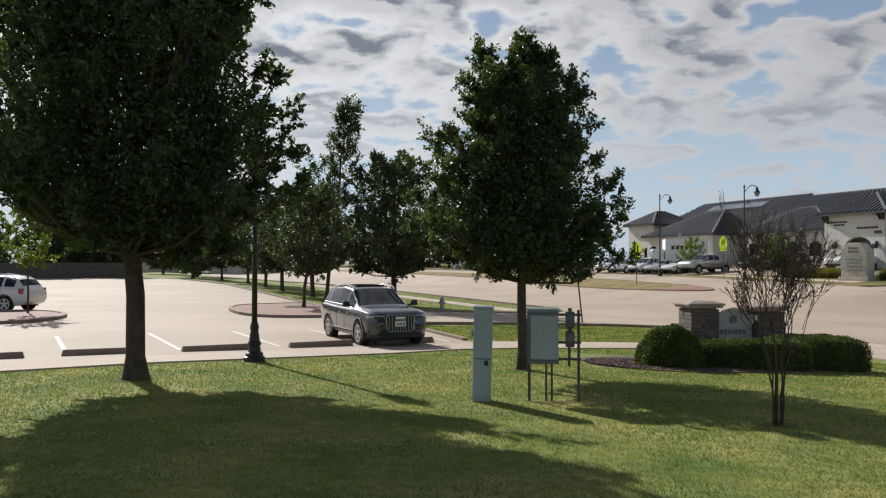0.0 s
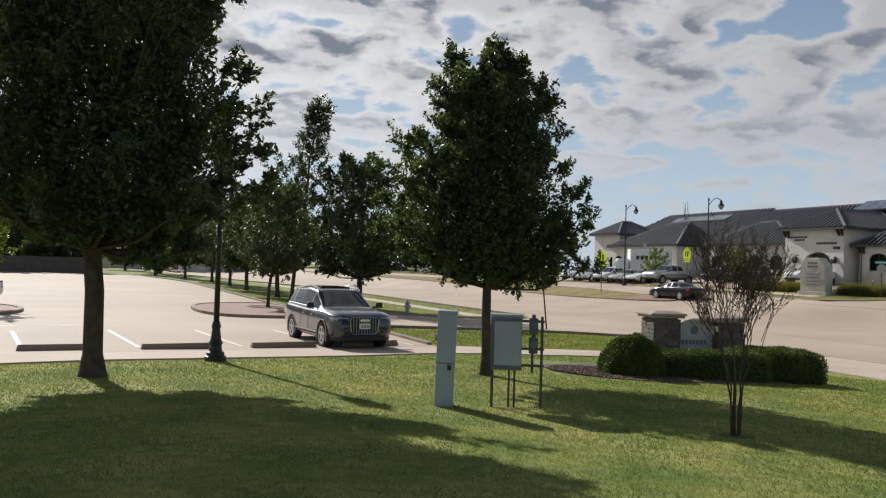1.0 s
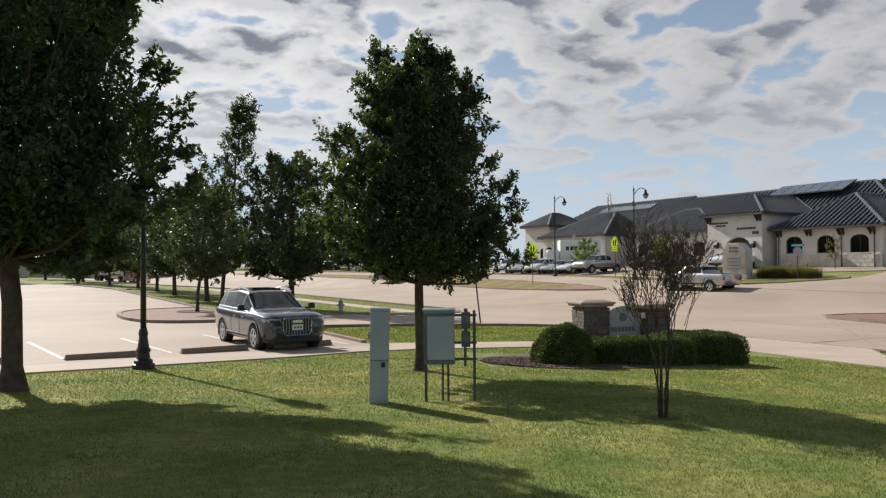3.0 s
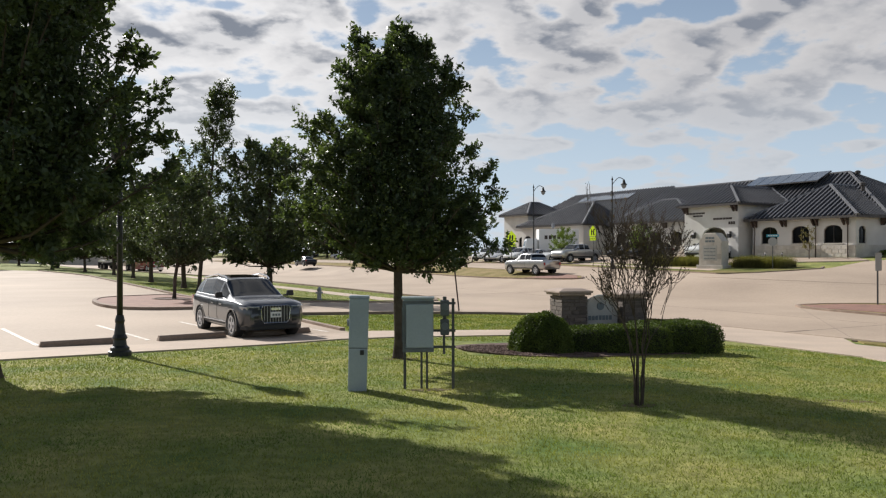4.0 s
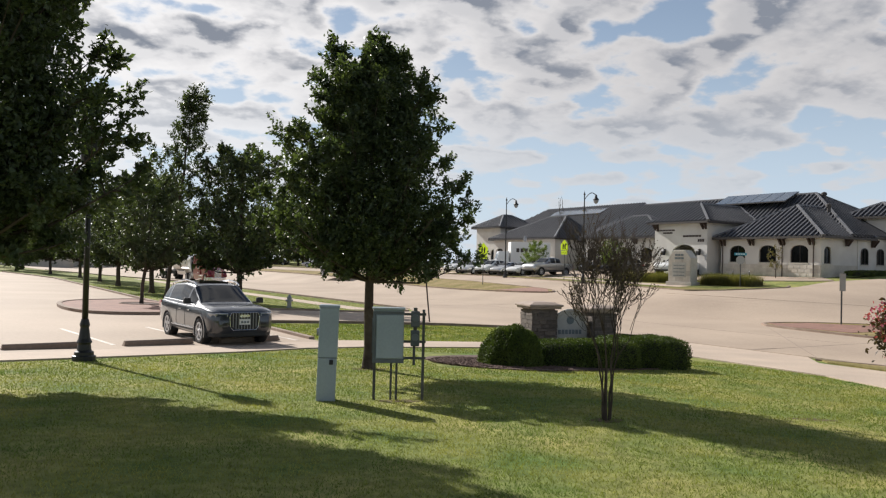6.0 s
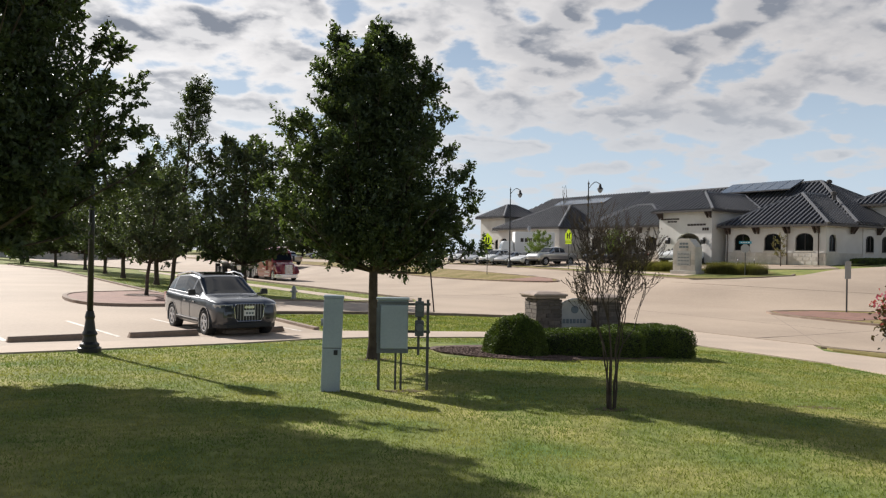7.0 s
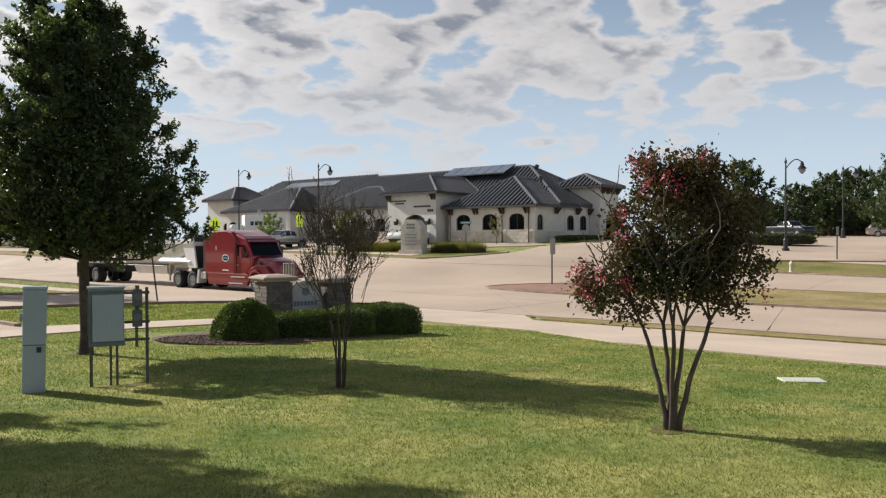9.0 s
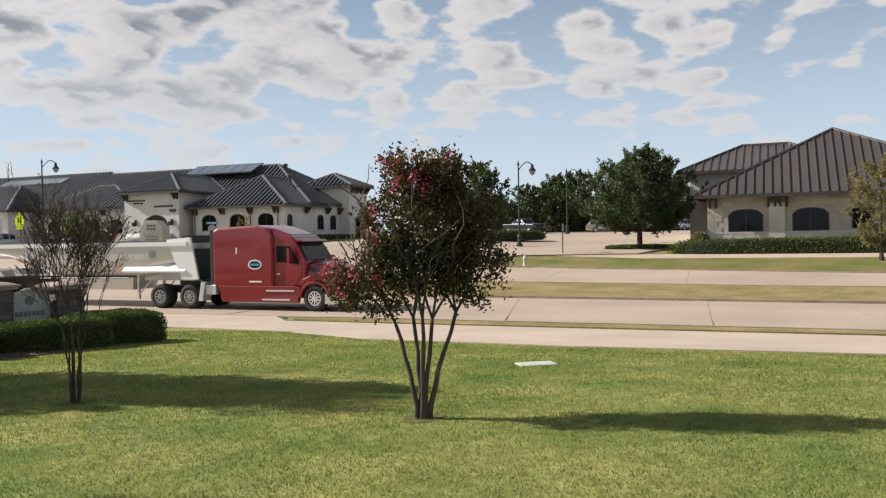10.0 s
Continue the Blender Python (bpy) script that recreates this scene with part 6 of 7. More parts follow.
    part("roof_cap", prism([(-2.0, 3.10), (-1.1, 2.92), (-1.3, 3.08), (-2.0, 3.32), (-2.5, 3.42), (-2.5, 3.2)], -.95, .95, "x"), "truck_red", ob, bevel=0.05)
    part("sleeper_rear", boxed(-1.16, 1.16, -5.0, -4.855, 1.0, 3.28), "plastic", ob)
    part("chassis", boxed(-.43, .43, -8.6, .9, .62, .92), "plastic", ob)
    part("fifth_wheel", boxed(-.55, .55, -7.1, -5.9, .95, 1.16), "black_metal", ob)
    for x in (.5, -.5):
        part("mudguard", boxed(x * 2 - .28, x * 2 + .28, -5.55, -5.35, .35, 1.15, shift=(0, .15)), "alloy", ob)
    part("exhaust_hoses", tubed([(0, -5.1, 2.0), (.1, -5.5, 1.5), (0, -6.0, 1.35)], .04, 6), "plastic", ob)
    wh = []
    for sd in (1, -1):
        wh.append(wheel(ob, sd * 1.03, 0, .52, .32, .28, "chrome", 10))
        for y in (-6.08, -7.65):
            wh.append(wheel(ob, sd * .93, y, .52, .58, .265, "sign_back", 8))
        for y in (-17.8, -19.3):
            wh.append(wheel(ob, sd * .93, y, .52, .58, .265, "sign_back", 8))
    # trailer tub: deep rounded belly, sloped ends
    tr = bmesh.new()
    secs = []
    for y, bot in ((-6.1, 1.95), (-6.9, 1.75), (-8.6, 1.28), (-13.8, 1.25), (-15.6, 1.75), (-16.6, 2.1), (-19.4, 2.35)):
        q = []
        for k in range(15):
            a = math.pi * k / 14
            q.append((-1.25 * math.copysign(abs(math.cos(a)) ** 0.6, math.cos(a)), y, 2.62 - (2.62 - bot) * math.sin(a) ** 0.7))
        secs.append([tr.verts.new((-1.25, y, 2.78))] + [tr.verts.new(p) for p in q] + [tr.verts.new((1.25, y, 2.78))])
    for a, b in zip(secs, secs[1:]):
        for k in range(len(a) - 1):
            tr.faces.new((a[k], a[k + 1], b[k + 1], b[k]))
    tr.faces.new(secs[0])
    tr.faces.new(secs[-1][::-1])
    bmesh.ops.recalc_face_normals(tr, faces=tr.faces)
    tub = part("trailer_tub", tr, "aluminium", ob, "silver aluminium dump tub", smooth=True)
    part("tarp", prism([(-1.18, 2.74), (1.18, 2.74), (.7, 2.9), (-.7, 2.9)], -19.3, -6.2, "y"), "plastic", ob, "dark roll tarp over the tub")
    for sd in (1, -1):
        part("top_rail", boxed(sd * 1.27 - .06, sd * 1.27 + .06, -19.5, -6.1, 2.66, 2.84), "white", tub)
        part("side_shelf", prism([(sd * .95, 1.62), (sd * 1.32, 1.55), (sd * 1.32, 1.62), (sd * 1.05, 1.88)], -9.6, -6.2, "y"), "white", ob)
        part("front_wing", prism([(-5.55, 1.25), (-6.4, 1.25), (-7.2, 2.95), (-5.95, 3.02)], sd * 1.16, sd * 1.26, "x"), "white", ob)
        part("wheel_cover", prism([(-16.8, 1.35), (-20.2, 1.35), (-20.4, 1.5), (-19.9, 1.68), (-17.1, 1.62)], sd * .62, sd * 1.27, "x"), "aluminium", ob)
        part("mud_flap", boxed(sd * .95 - .3, sd * .95 + .3, -20.4, -20.35, .3, 1.35), "plastic", ob)
        part("leg", boxed(sd * .8 - .05, sd * .8 + .05, -9.2, -9.1, .35, 1.5), "aluminium", ob)
        part("leg_brace", tubed([(sd * .8, -9.15, .55), (sd * .8, -8.2, 1.4)], .03, 6), "aluminium", ob)
        part("belly_pipe", tubed([(sd * 1.0, -9.5, 1.28), (sd * 1.0, -15.0, 1.26)], .035, 6), "galv", ob)
        part("tub_strut", tubed([(sd * 1.28, -15.7, 2.3), (sd * 1.28, -13.6, 1.45)], .035, 6), "white", ob)
        part("badge", lathe([(.16, sd * 1.262), (.16, sd * 1.27)], 14, "x", at=(0, -8.0, 2.3)), "text_grey", tub)
    part("front_bulkhead", prism([(-5.75, 1.2), (-5.9, 1.2), (-6.6, 3.1), (-6.25, 3.1)], -1.0, 1.0, "x"), "plastic", ob)
    part("trailer_frame", boxed(-.5, .5, -20.3, -15.2, .75, 1.3), "plastic", ob)
    part("gooseneck", boxed(-.6, .6, -9.0, -5.9, 1.165, 1.5), "aluminium", ob)
    part("hopper_gate", boxed(-.7, .7, -13.2, -9.6, .75, 1.3, top=(1.2, 1.1)), "aluminium", ob)
    return ob, wh


semi_truck, truck_wheels = make_truck()

# ---------------------------------------------------------------- lamps, signs, utility boxes


def lot_lamp():
    x, y = -4.12, 17.64
    ob = thing("lamp_post", at_xy(x, y, 12), "black cast lamp post with a fluted base at the lawn edge", "lamp post")
    bm = bmesh.new()
    lathe([(.23, -.05), (.23, .10), (.19, .12), (.19, .18), (.14, .22), (.125, .34), (.155, .38), (.115, .46), (.085, .68), (.10, .74), (.07, .86)], 16, "z", bm)
    part("base", bm, "black_metal", ob, smooth=False, bevel=0.008)
    part("pole", lathe([(.062, .84), (.056, 2.5), (.048, 4.0)], 14), "black_metal", ob, smooth=True)
    part("lantern", lathe([(.06, 4.0), (.16, 4.08), (.22, 4.55), (.26, 4.57), (.05, 4.82), (.03, 4.95)], 14), "black_metal", ob)


lot_lamp()


def street_lamp(m, h, reach, label):
    ob = thing("street_lamp", m, label, "street lamp", "street lamps")
    part("base", lathe([(.3, -.1), (.3, .25), (.2, .3), (.16, .9), (.2, .95), (.1, 1.1)], 12), "black_metal", ob)
    part("pole", tubed([(0, 0, 1.0), (0, 0, h * .6), (0, 0, h)], [.1, .08, .06], 8), "black_metal", ob)
    n = 8
    arc = [(reach * k / n, 0, h - .5 + .75 * math.sin(math.pi * .5 * min(1, k / n * 1.5)) - (0.25 * max(0, k / n - .7) / .3)) for k in range(n + 1)]
    part("arm", tubed(arc, .045, 6), "black_metal", ob)
    part("finial", lathe([(.07, h - .05), (.12, h + .05), (.03, h + .3), (.005, h + .5)], 8), "black_metal", ob)
    z = arc[-1][2]
    head = part("lamp_head", lathe([(.05, z + .05), (.12, z - .05), (.16, z - .3), (.34, z - .5), (.34, z - .56)], 12, at=(reach, 0, 0)), "black_metal", ob)
    part("globe", lathe([(.28, z - .561), (.26, z - .75), (.1, z - .95), (.02, z - .98)], 12, at=(reach, 0, 0)), "lamp_glass", head, "frosted glass globe")
    return ob


for s, r, turn, h in ((59.6, 67.3, -41, 9.8), (62.5, 85.8, -41, 10.2), (70.0, 21.0, -73, 7.4), (96, 22.8, -73, 7.6)):
    street_lamp(at_sr(s, r, turn), h, 1.25, "tall black street lamp with a bell-shaped head")


def short_lamp(m):
    ob = thing("post_lamp", m, "black post lamp with a white globe before the office", "lamp")
    part("pole", lathe([(.12, -.1), (.12, .4), (.05, .5), (.045, 4.6)], 8), "black_metal", ob)
    part("globe", lathe([(.1, 4.6), (.26, 4.8), (.28, 5.1), (.18, 5.35), (.02, 5.45)], 12), "lamp_glass", ob, "white frosted globe")


short_lamp(at_sr(75, 98, 0))


def school_sign(m, label, lift=1.05):
    """Fluorescent pentagon with two walking figures shown as plain shapes, and a plate under it."""
    ob = thing("crossing_sign", m, label, "road sign", "crossing signs")
    part("post", tubed([(0, 0, -.1), (0, 0, 3.2 + lift)], .04, 6), "galv", ob)
    pent = [(u, v + lift) for u, v in ((-.48, 2.2), (.48, 2.2), (.48, 2.85), (0, 3.4), (-.48, 2.85))]
    board = part("board", prism(pent, -.06, -.045, "y"), "sign_lime", ob, "fluorescent yellow-green board")
    mk = bmesh.new()
    for x in (-.13, .13):
        prism([(x + u, v + lift) for u, v in ((-.09, 2.32), (.03, 2.32), (.08, 2.75), (.05, 2.95), (-.05, 2.95), (-.1, 2.7))], -.068, -.062, "y", mk)
    part("marks", mk, "plastic", board)
    plate = part("plate", boxed(-.42, .42, -.06, -.045, 1.75 + lift, 2.14 + lift), "sign_lime", ob)
    t = bpy.data.curves.new("lettering", "FONT")
    t.body, t.size, t.align_x, t.extrude = "AHEAD", 0.27, "CENTER", 0.002
    to = new("lettering", t)
    to.data.materials.append(M["plastic"])
    to.parent = plate
    to.matrix_basis = pose(0, -.064, 1.85 + lift, 90, 0, 0)


def facing(s, r):
    """Pose whose -y side looks to the lawn where the camera stands."""
    p = W(s, r)
    return pose(p.x, p.y, p.z, 0, 0, math.degrees(math.atan2(-p.x, p.y))) @ Matrix.Scale(drawn_in(s, r), 4)


school_sign(facing(51.0, 74.2) @ Matrix.Scale(1.08, 4), "yellow-green school crossing sign on a post in the median")
school_sign(facing(63.4, 75.0) @ pose(0, 0, .0, 0, 0, -38) @ Matrix.Scale(1.1, 4), "yellow-green school crossing sign by the far kerb")


def post_sign(name, m, h, w, hh, mat, label, octagon=False):
    ob = thing(name, m, label, "road sign")
    part("post", tubed([(0, 0, -.1), (0, 0, h)], .045, 6), "galv", ob)
    if octagon:
        part("board", prism([(w * math.cos(math.pi / 8 + k * math.pi / 4), h - w + w * math.sin(math.pi / 8 + k * math.pi / 4)) for k in range(8)], -.06, -.05, "y"), mat, ob)
        top = part("street_plate", boxed(-.55, .55, -.03, -.015, h + .02, h + .26), "sign_blue", ob, "teal street name blade")
        bm = bmesh.new()
        for k in range(4):
            box(bm, -.42 + k * .22, -.27 + k * .22, -.04, -.032, h + .09, h + .19)
        part("lettering", bm, "white", top)
    else:
        part("board", boxed(-w / 2, w / 2, -.06, -.047, h - hh, h), mat, ob)
    return ob


post_sign("stop_sign", facing(64.2, 50.3), 3.0, .42, .4, "sign_back", "stop sign seen from behind with a teal street blade", True)
post_sign("median_sign", facing(41.0, 25.6) @ pose(0, 0, .12, 0, 0, 62), 2.75, .62, .95, "sign_back", "grey backed sign on a post in the median")
post_sign("side_sign", facing(62.5, 15.2) @ pose(0, 0, 0, 0, 0, 75), 2.4, .5, .6, "sign_back", "small sign on a post by the side street")


def pedestal_box():
    x, y = 0.56, 11.72
    ob = thing("utility_pedestal", at_xy(x, y, -4) @ pose(0, 0, 0, 0, 1.4, 0), "tall pale grey steel utility pedestal leaning on the lawn", "utility box")
    part("lower_case", boxed(-.135, .135, -.13, .13, -.12, .62), "grey_steel", ob, bevel=0.012)
    up = part("upper_case", boxed(-.138, .138, -.133, .133, .625, 1.34), "grey_steel", ob, bevel=0.012)
    part("lid", boxed(-.15, .15, -.145, .145, 1.34, 1.375, top=(.94, .94)), "grey_steel", ob, bevel=0.006)
    part("latch", boxed(.03, .085, -.155, -.132, .53, .60), "black_metal", ob, bevel=0.004)
    part("seam", boxed(-.137, .137, -.1345, -.1335, .618, .627), "grey_dark", up)
    part("side_meter", lathe([(.055, -.17), (.055, -.137)], 14, "x", at=(0, 0, .98)), "lamp_glass", ob)


pedestal_box()


def control_cabinet():
    x, y = 1.68, 11.72
    ob = thing("control_cabinet", at_xy(x - .12, y, -7), "grey steel control cabinet on a post frame with two meters", "utility box")
    part("case", boxed(-.33, .115, -.10, .12, .56, 1.33), "grey_steel", ob, bevel=0.008)
    d = part("door", boxed(-.285, .105, -.135, -.102, .62, 1.25), "grey_steel", ob, bevel=0.008)
    fr = bmesh.new()
    for a in ((-.335, .12, -.128, -.101, .555, .612), (-.335, .12, -.12, -.101, 1.262, 1.30), (-.335, -.295, -.128, -.101, .613, 1.261)):
        box(fr, *a)
    part("door_frame", fr, "grey_dark", d)
    part("rain_hood", boxed(-.35, .13, -.15, .13, 1.33, 1.355), "grey_steel", ob)
    part("hinge", boxed(-.345, -.331, -.1, -.04, .7, 1.2), "grey_dark", ob)
    for xx in (-.305, -.06, .02):
        part("leg", tubed([(xx, 0, -.15), (xx, 0, .56)], .022 if xx < -.1 else .017, 8), "galv", ob)
    part("post", boxed(.385, .425, -.02, .02, -.15, 1.33), "galv", ob)
    for z in (.62, .86, 1.26):
        part("strut", boxed(.10, .44, -.035, -.005, z - .018, z + .018), "galv", ob)
    part("riser", tubed([(.27, -.05, .52), (.27, -.05, 1.34)], .02, 8), "galv", ob)
    for z in (.93, 1.21):
        mt = part("meter", boxed(.215, .345, -.12, -.03, z - .13, z + .1), "meter", ob, "dark grey meter", bevel=0.015)
        part("meter_dial", lathe([(.05, -.14), (.055, -.121)], 14, "y", at=(.28, 0, z)), "grey_dark", mt)
        part("conduit_nut", lathe([(.028, z + .1), (.028, z + .15)], 8, at=(.28, -.07, 0)), "galv", mt)


control_cabinet()


def hydrant(m, mat, label):
    ob = thing("fire_hydrant", m, label, "hydrant")
    part("barrel", lathe([(.17, -.05), (.17, .06), (.12, .08), (.12, .52), (.15, .54), (.15, .58), (.12, .62), (.07, .7), (.03, .76)], 12), mat, ob)
    part("nozzle", lathe([(.06, -.2), (.06, .2)], 10, "x", at=(0, 0, .42)), mat, ob)
    part("pumper", lathe([(.075, -.19), (.075, 0)], 10, "y", at=(0, 0, .40)), mat, ob)


hydrant(at_sr(52.9, 15.5), "hydrant", "pale silver-yellow fire hydrant on the verge")
# grey colour stands for the shade on this hydrant
hydrant(at_sr(16.6, 43.4), "sign_back", "fire hydrant in the grass beside the driveway, coloured grey for shade")
tagged(finish("ground_cover", boxed(-.32, .32, -.2, .2, -.05, .03), "green_plastic", bevel=0.01, m=at_xy(11.05, 8.15, -35)), "pale plastic valve box cover in the lawn", "cover")

def parking_stop(m):
    prof = [(-.09, 0), (.09, 0), (.075, .10), (.04, .14), (-.04, .14), (-.075, .10)]
    bm = prism([(u * 1.1, v) for u, v in prof], -.9, .9, "x")
    for v in bm.verts:
        if v.co.z > .05:
            v.co.x *= .955
    return tagged(finish("parking_stop", bm, "curb", m=m), "weathered concrete parking stop at a stall's head", "parking stop", "parking stops")


for (x0, y0), (x1, y1) in (((-8.73, 18.79), (-7.35, 19.4)), ((-6.35, 19.95), (-4.95, 20.65)), ((-4.05, 21.25), (-2.5, 22.1)), ((-1.85, 22.55), (-.3, 23.4)), ((-11.1, 17.55), (-9.5, 18.3)), ((-13.6, 16.3), (-12.0, 17.1))):
    x, y = (x0 + x1) / 2, (y0 + y1) / 2
    parking_stop(at_xy(x, y, math.degrees(math.atan2(y1 - y0, x1 - x0)), 0.03))

stake = thing("staked_pole", at_sr(19.7, 33.0), "thin leaning wooden stake in the grass", "stake")
part("pole", tubed([(0, 0, -.1), (-.42, -.1, 2.9)], .035, 6), "timber", stake)
for k in range(2):
    rk = thing("bike_rack", at_sr(75.8, 60.4 - 2.2 * k, 40), "black metal bike hoop before the office", "bike rack", "bike racks")
    part("hoop", tubed([(-.35 * math.cos(math.pi * j / 10), 0, .5 + .35 * math.sin(math.pi * j / 10)) for j in range(11)] , .05, 6), "black_metal", rk)
    part("legs", tubed([(-.35, 0, -.05), (-.35, 0, .5)], .05, 6), "black_metal", rk)
    part("legs", tubed([(.35, 0, -.05), (.35, 0, .5)], .05, 6), "black_metal", rk)

# ---------------------------------------------------------------- small trees and shrubs


def stem_tree(name, m, seed, stems, height, label, bark, leafing, radius=.018, twig_levels=3, wild=.5, bend=1.2, fine=.0045, reach=9.0, foot=.1):
    """Several slim stems from one root, forking into twigs; leafing(rng, tips) gives leaf and flower points."""
    g = np.random.default_rng(seed)
    ob = thing(name, m, label, "tree")
    tips = []
    twigs = bmesh.new()
    for (ax, ay, top, fork) in stems:
        bm = bmesh.new()
        pts = [Vector((ax * foot * .7, ay * foot * .7, -.08)), Vector((ax * foot, ay * foot, .12))]
        for k in range(1, 6):
            f = k / 5
            pts.append(Vector((ax * (foot + (1 - foot) * f ** bend) + g.normal() * .008, ay * (foot + (1 - foot) * f ** bend) + g.normal() * .008, .12 + (fork - .12) * f)))
        tube(bm, pts, [radius * 1.7, radius * 1.35] + [radius * (1.15 - .09 * k) for k in range(5)], 8)

        def fork_out(p, d, length, r, level):
            e = p + d * length
            if level and math.hypot(e.x, e.y) > reach:
                return
            mid = p.lerp(e, .5) + Vector((g.normal(), g.normal(), g.normal())) * length * .06
            tube(twigs, [p, mid, e], [r, r * .85, max(r * .6, fine * .8)], 5 if level < 2 else 4, cap=False)
            tips.append((mid, level))
            tips.append((e, level))
            if level < twig_levels:
                for q in range(2 if level > 1 else 3):
                    nd = (d + Vector((g.normal() * wild, g.normal() * wild, g.normal() * .3 + .2))).normalized()
                    fork_out(e if q else p.lerp(e, .7), nd, length * g.uniform(.55, .82), max(r * .62, fine), level + 1)
        d0 = (pts[-1] - pts[-2]).normalized()
        for q in range(3):
            nd = (d0 + Vector((g.normal() * wild * .75, g.normal() * wild * .75, .15))).normalized()
            fork_out(pts[-1], nd, (top - fork) * g.uniform(.3, .48), radius * .62, 0)
        part("stem", bm, bark, ob, smooth=True)
    tagged(part("brushwood", twigs, bark, ob, smooth=True), kind="stuff")
    mesh = leafing(g, tips)
    if mesh:
        for nm, me in mesh:
            o = tagged(new(nm, me), kind="stuff")
            o.parent = ob
    return ob


def crape_leaves(g, tips):
    # crown drawn as many leafy shoots between two surfaces, open at the rim
    c = []
    def lobe(at, ab, n, per=58, sp=.058):
        for _ in range(n):
            v = g.normal(size=3)
            v /= np.linalg.norm(v)
            p = np.array(at) + v * np.array(ab) * g.uniform(.15, 1) ** .45
            c.append(p + g.normal(size=(per, 3)) * sp)
    lobe((0.06, 0.0, 1.90), (.55, .52, .60), 92)
    lobe((-.50, .05, 1.32), (.42, .42, .30), 46)
    lobe((0.0, 0.0, 1.52), (.62, .5, .34), 60)
    lobe((.50, .0, 1.50), (.42, .42, .42), 54)
    lobe((.42, .05, 1.98), (.36, .4, .42), 44)
    lobe((-.34, .0, 1.85), (.3, .36, .4), 30)
    lobe((-.10, 0, 2.42), (.32, .32, .26), 26)
    lobe((.26, .0, 2.40), (.26, .26, .26), 26)
    c = np.concatenate(c)
    shoots = [np.array((g.uniform(-.36, .44), g.uniform(-.3, .3), 2.42)) for _ in range(16)]
    for p in shoots:
        n = 26
        h = np.linspace(0, g.uniform(.1, .28), n)[:, None]
        c = np.concatenate([c, p + h * np.array([[g.normal() * .25, g.normal() * .25, 1]]) + g.normal(size=(n, 3)) * .025])
    fl = []
    for at in ((-.50, -.2, 2.56), (-.28, -.3, 2.50), (.42, -.2, 2.58), (.5, 0, 2.5), (.10, -.45, 2.30), (-.32, -.45, 2.32), (-.05, -.5, 2.38), (-.62, -.2, 2.05), (-.60, -.3, 1.80), (-.88, -.25, 1.38), (-.80, -.3, 1.30), (-.45, -.4, 1.42), (-.95, 0, 1.42), (-.98, -.2, 1.5), (-.72, -.35, 1.5), (-.9, -.1, 1.55), (.92, .1, 1.32), (-.2, .3, 2.58), (.2, .3, 2.6), (-.7, .3, 2.1)):
        at = (at[0] * (.7 if at[2] > 1.6 else .92), at[1] * .85, at[2])
        fl.append(np.array(at) + g.normal(size=(42, 3)) * np.array((.035, .035, .055)))
    fl = np.concatenate(fl)
    return [("foliage", leaves_mesh("foliage", c, .045, g, ("crape_leaf",), shape=.55)), ("blossom", leaves_mesh("blossom", fl, .026, g, ("flower",), shape=.9))]


stem_tree("crape_myrtle", at_xy(5.76, 5.62, -46), 41, [(-.24, .0, 2.3, .95), (-.06, .1, 2.5, 1.0), (.12, -.05, 2.6, 1.0), (.36, .05, 2.3, 1.05), (.03, -.14, 2.4, 1.0)], 2.7, "crape myrtle with dark foliage and pink blossom on the lawn", "bark_pale", crape_leaves, radius=.023, twig_levels=2, reach=.85, foot=.22)


def bare_leaves(g, tips):
    pts = np.array([t + Vector((g.normal(), g.normal(), g.normal())) * .025 for t, lv in tips if lv >= 2])
    pts = pts[g.uniform(size=len(pts)) < .22]
    return [("dry_seed", leaves_mesh("seed_pods", pts, .024, g, ("crape_leaf",), shape=.9))]


stem_tree("bare_crape_myrtle", at_xy(4.08, 9.82, 0), 43, [(-.16, .05, 2.3, 1.0), (-.08, -.08, 2.45, 1.15), (-.02, .08, 2.5, 1.1), (.07, -.04, 2.45, 1.2), (.13, .05, 2.3, 1.05), (.12, -.05, 1.95, .85), (-.14, .0, 1.95, .9)], 2.7, "nearly leafless crape myrtle with thin dark twigs on the lawn", "bark", bare_leaves, radius=.0105, foot=.35, twig_levels=5, wild=.34, bend=2.4, fine=.003, reach=.72)

# right-hand side beyond the road
tree("verge_live_oak", at_sr(67, 9.9, 0), np.random.default_rng(51), "broad dark green tree in a planted island by the side street", leaf="far_leaf", height=7.7, trunk_r=.22, bole=1.6,
     profile=[(0, 2.8), (.12, 4.5), (.35, 5.2), (.6, 4.6), (.85, 2.9), (1, .9)], rise=.55, limbs=76, subs=7, twigs=5, leaves=18, infill=15000, sub_len=.9, twig_len=.45, leaf_size=.19, stray=.07)
tree("edge_tree", at_sr(56, -6.3, 0), np.random.default_rng(53), "tree with thin tan-green foliage before the office", leaf="tan_leaf", height=6.2, trunk_r=.12, bole=.9,
     profile=[(0, 1.0), (.2, 1.9), (.5, 2.3), (.8, 1.7), (1, .5)], limbs=34, subs=6, twigs=5, leaves=12, sub_len=.6, twig_len=.35, leaf_size=.14, stray=.05)
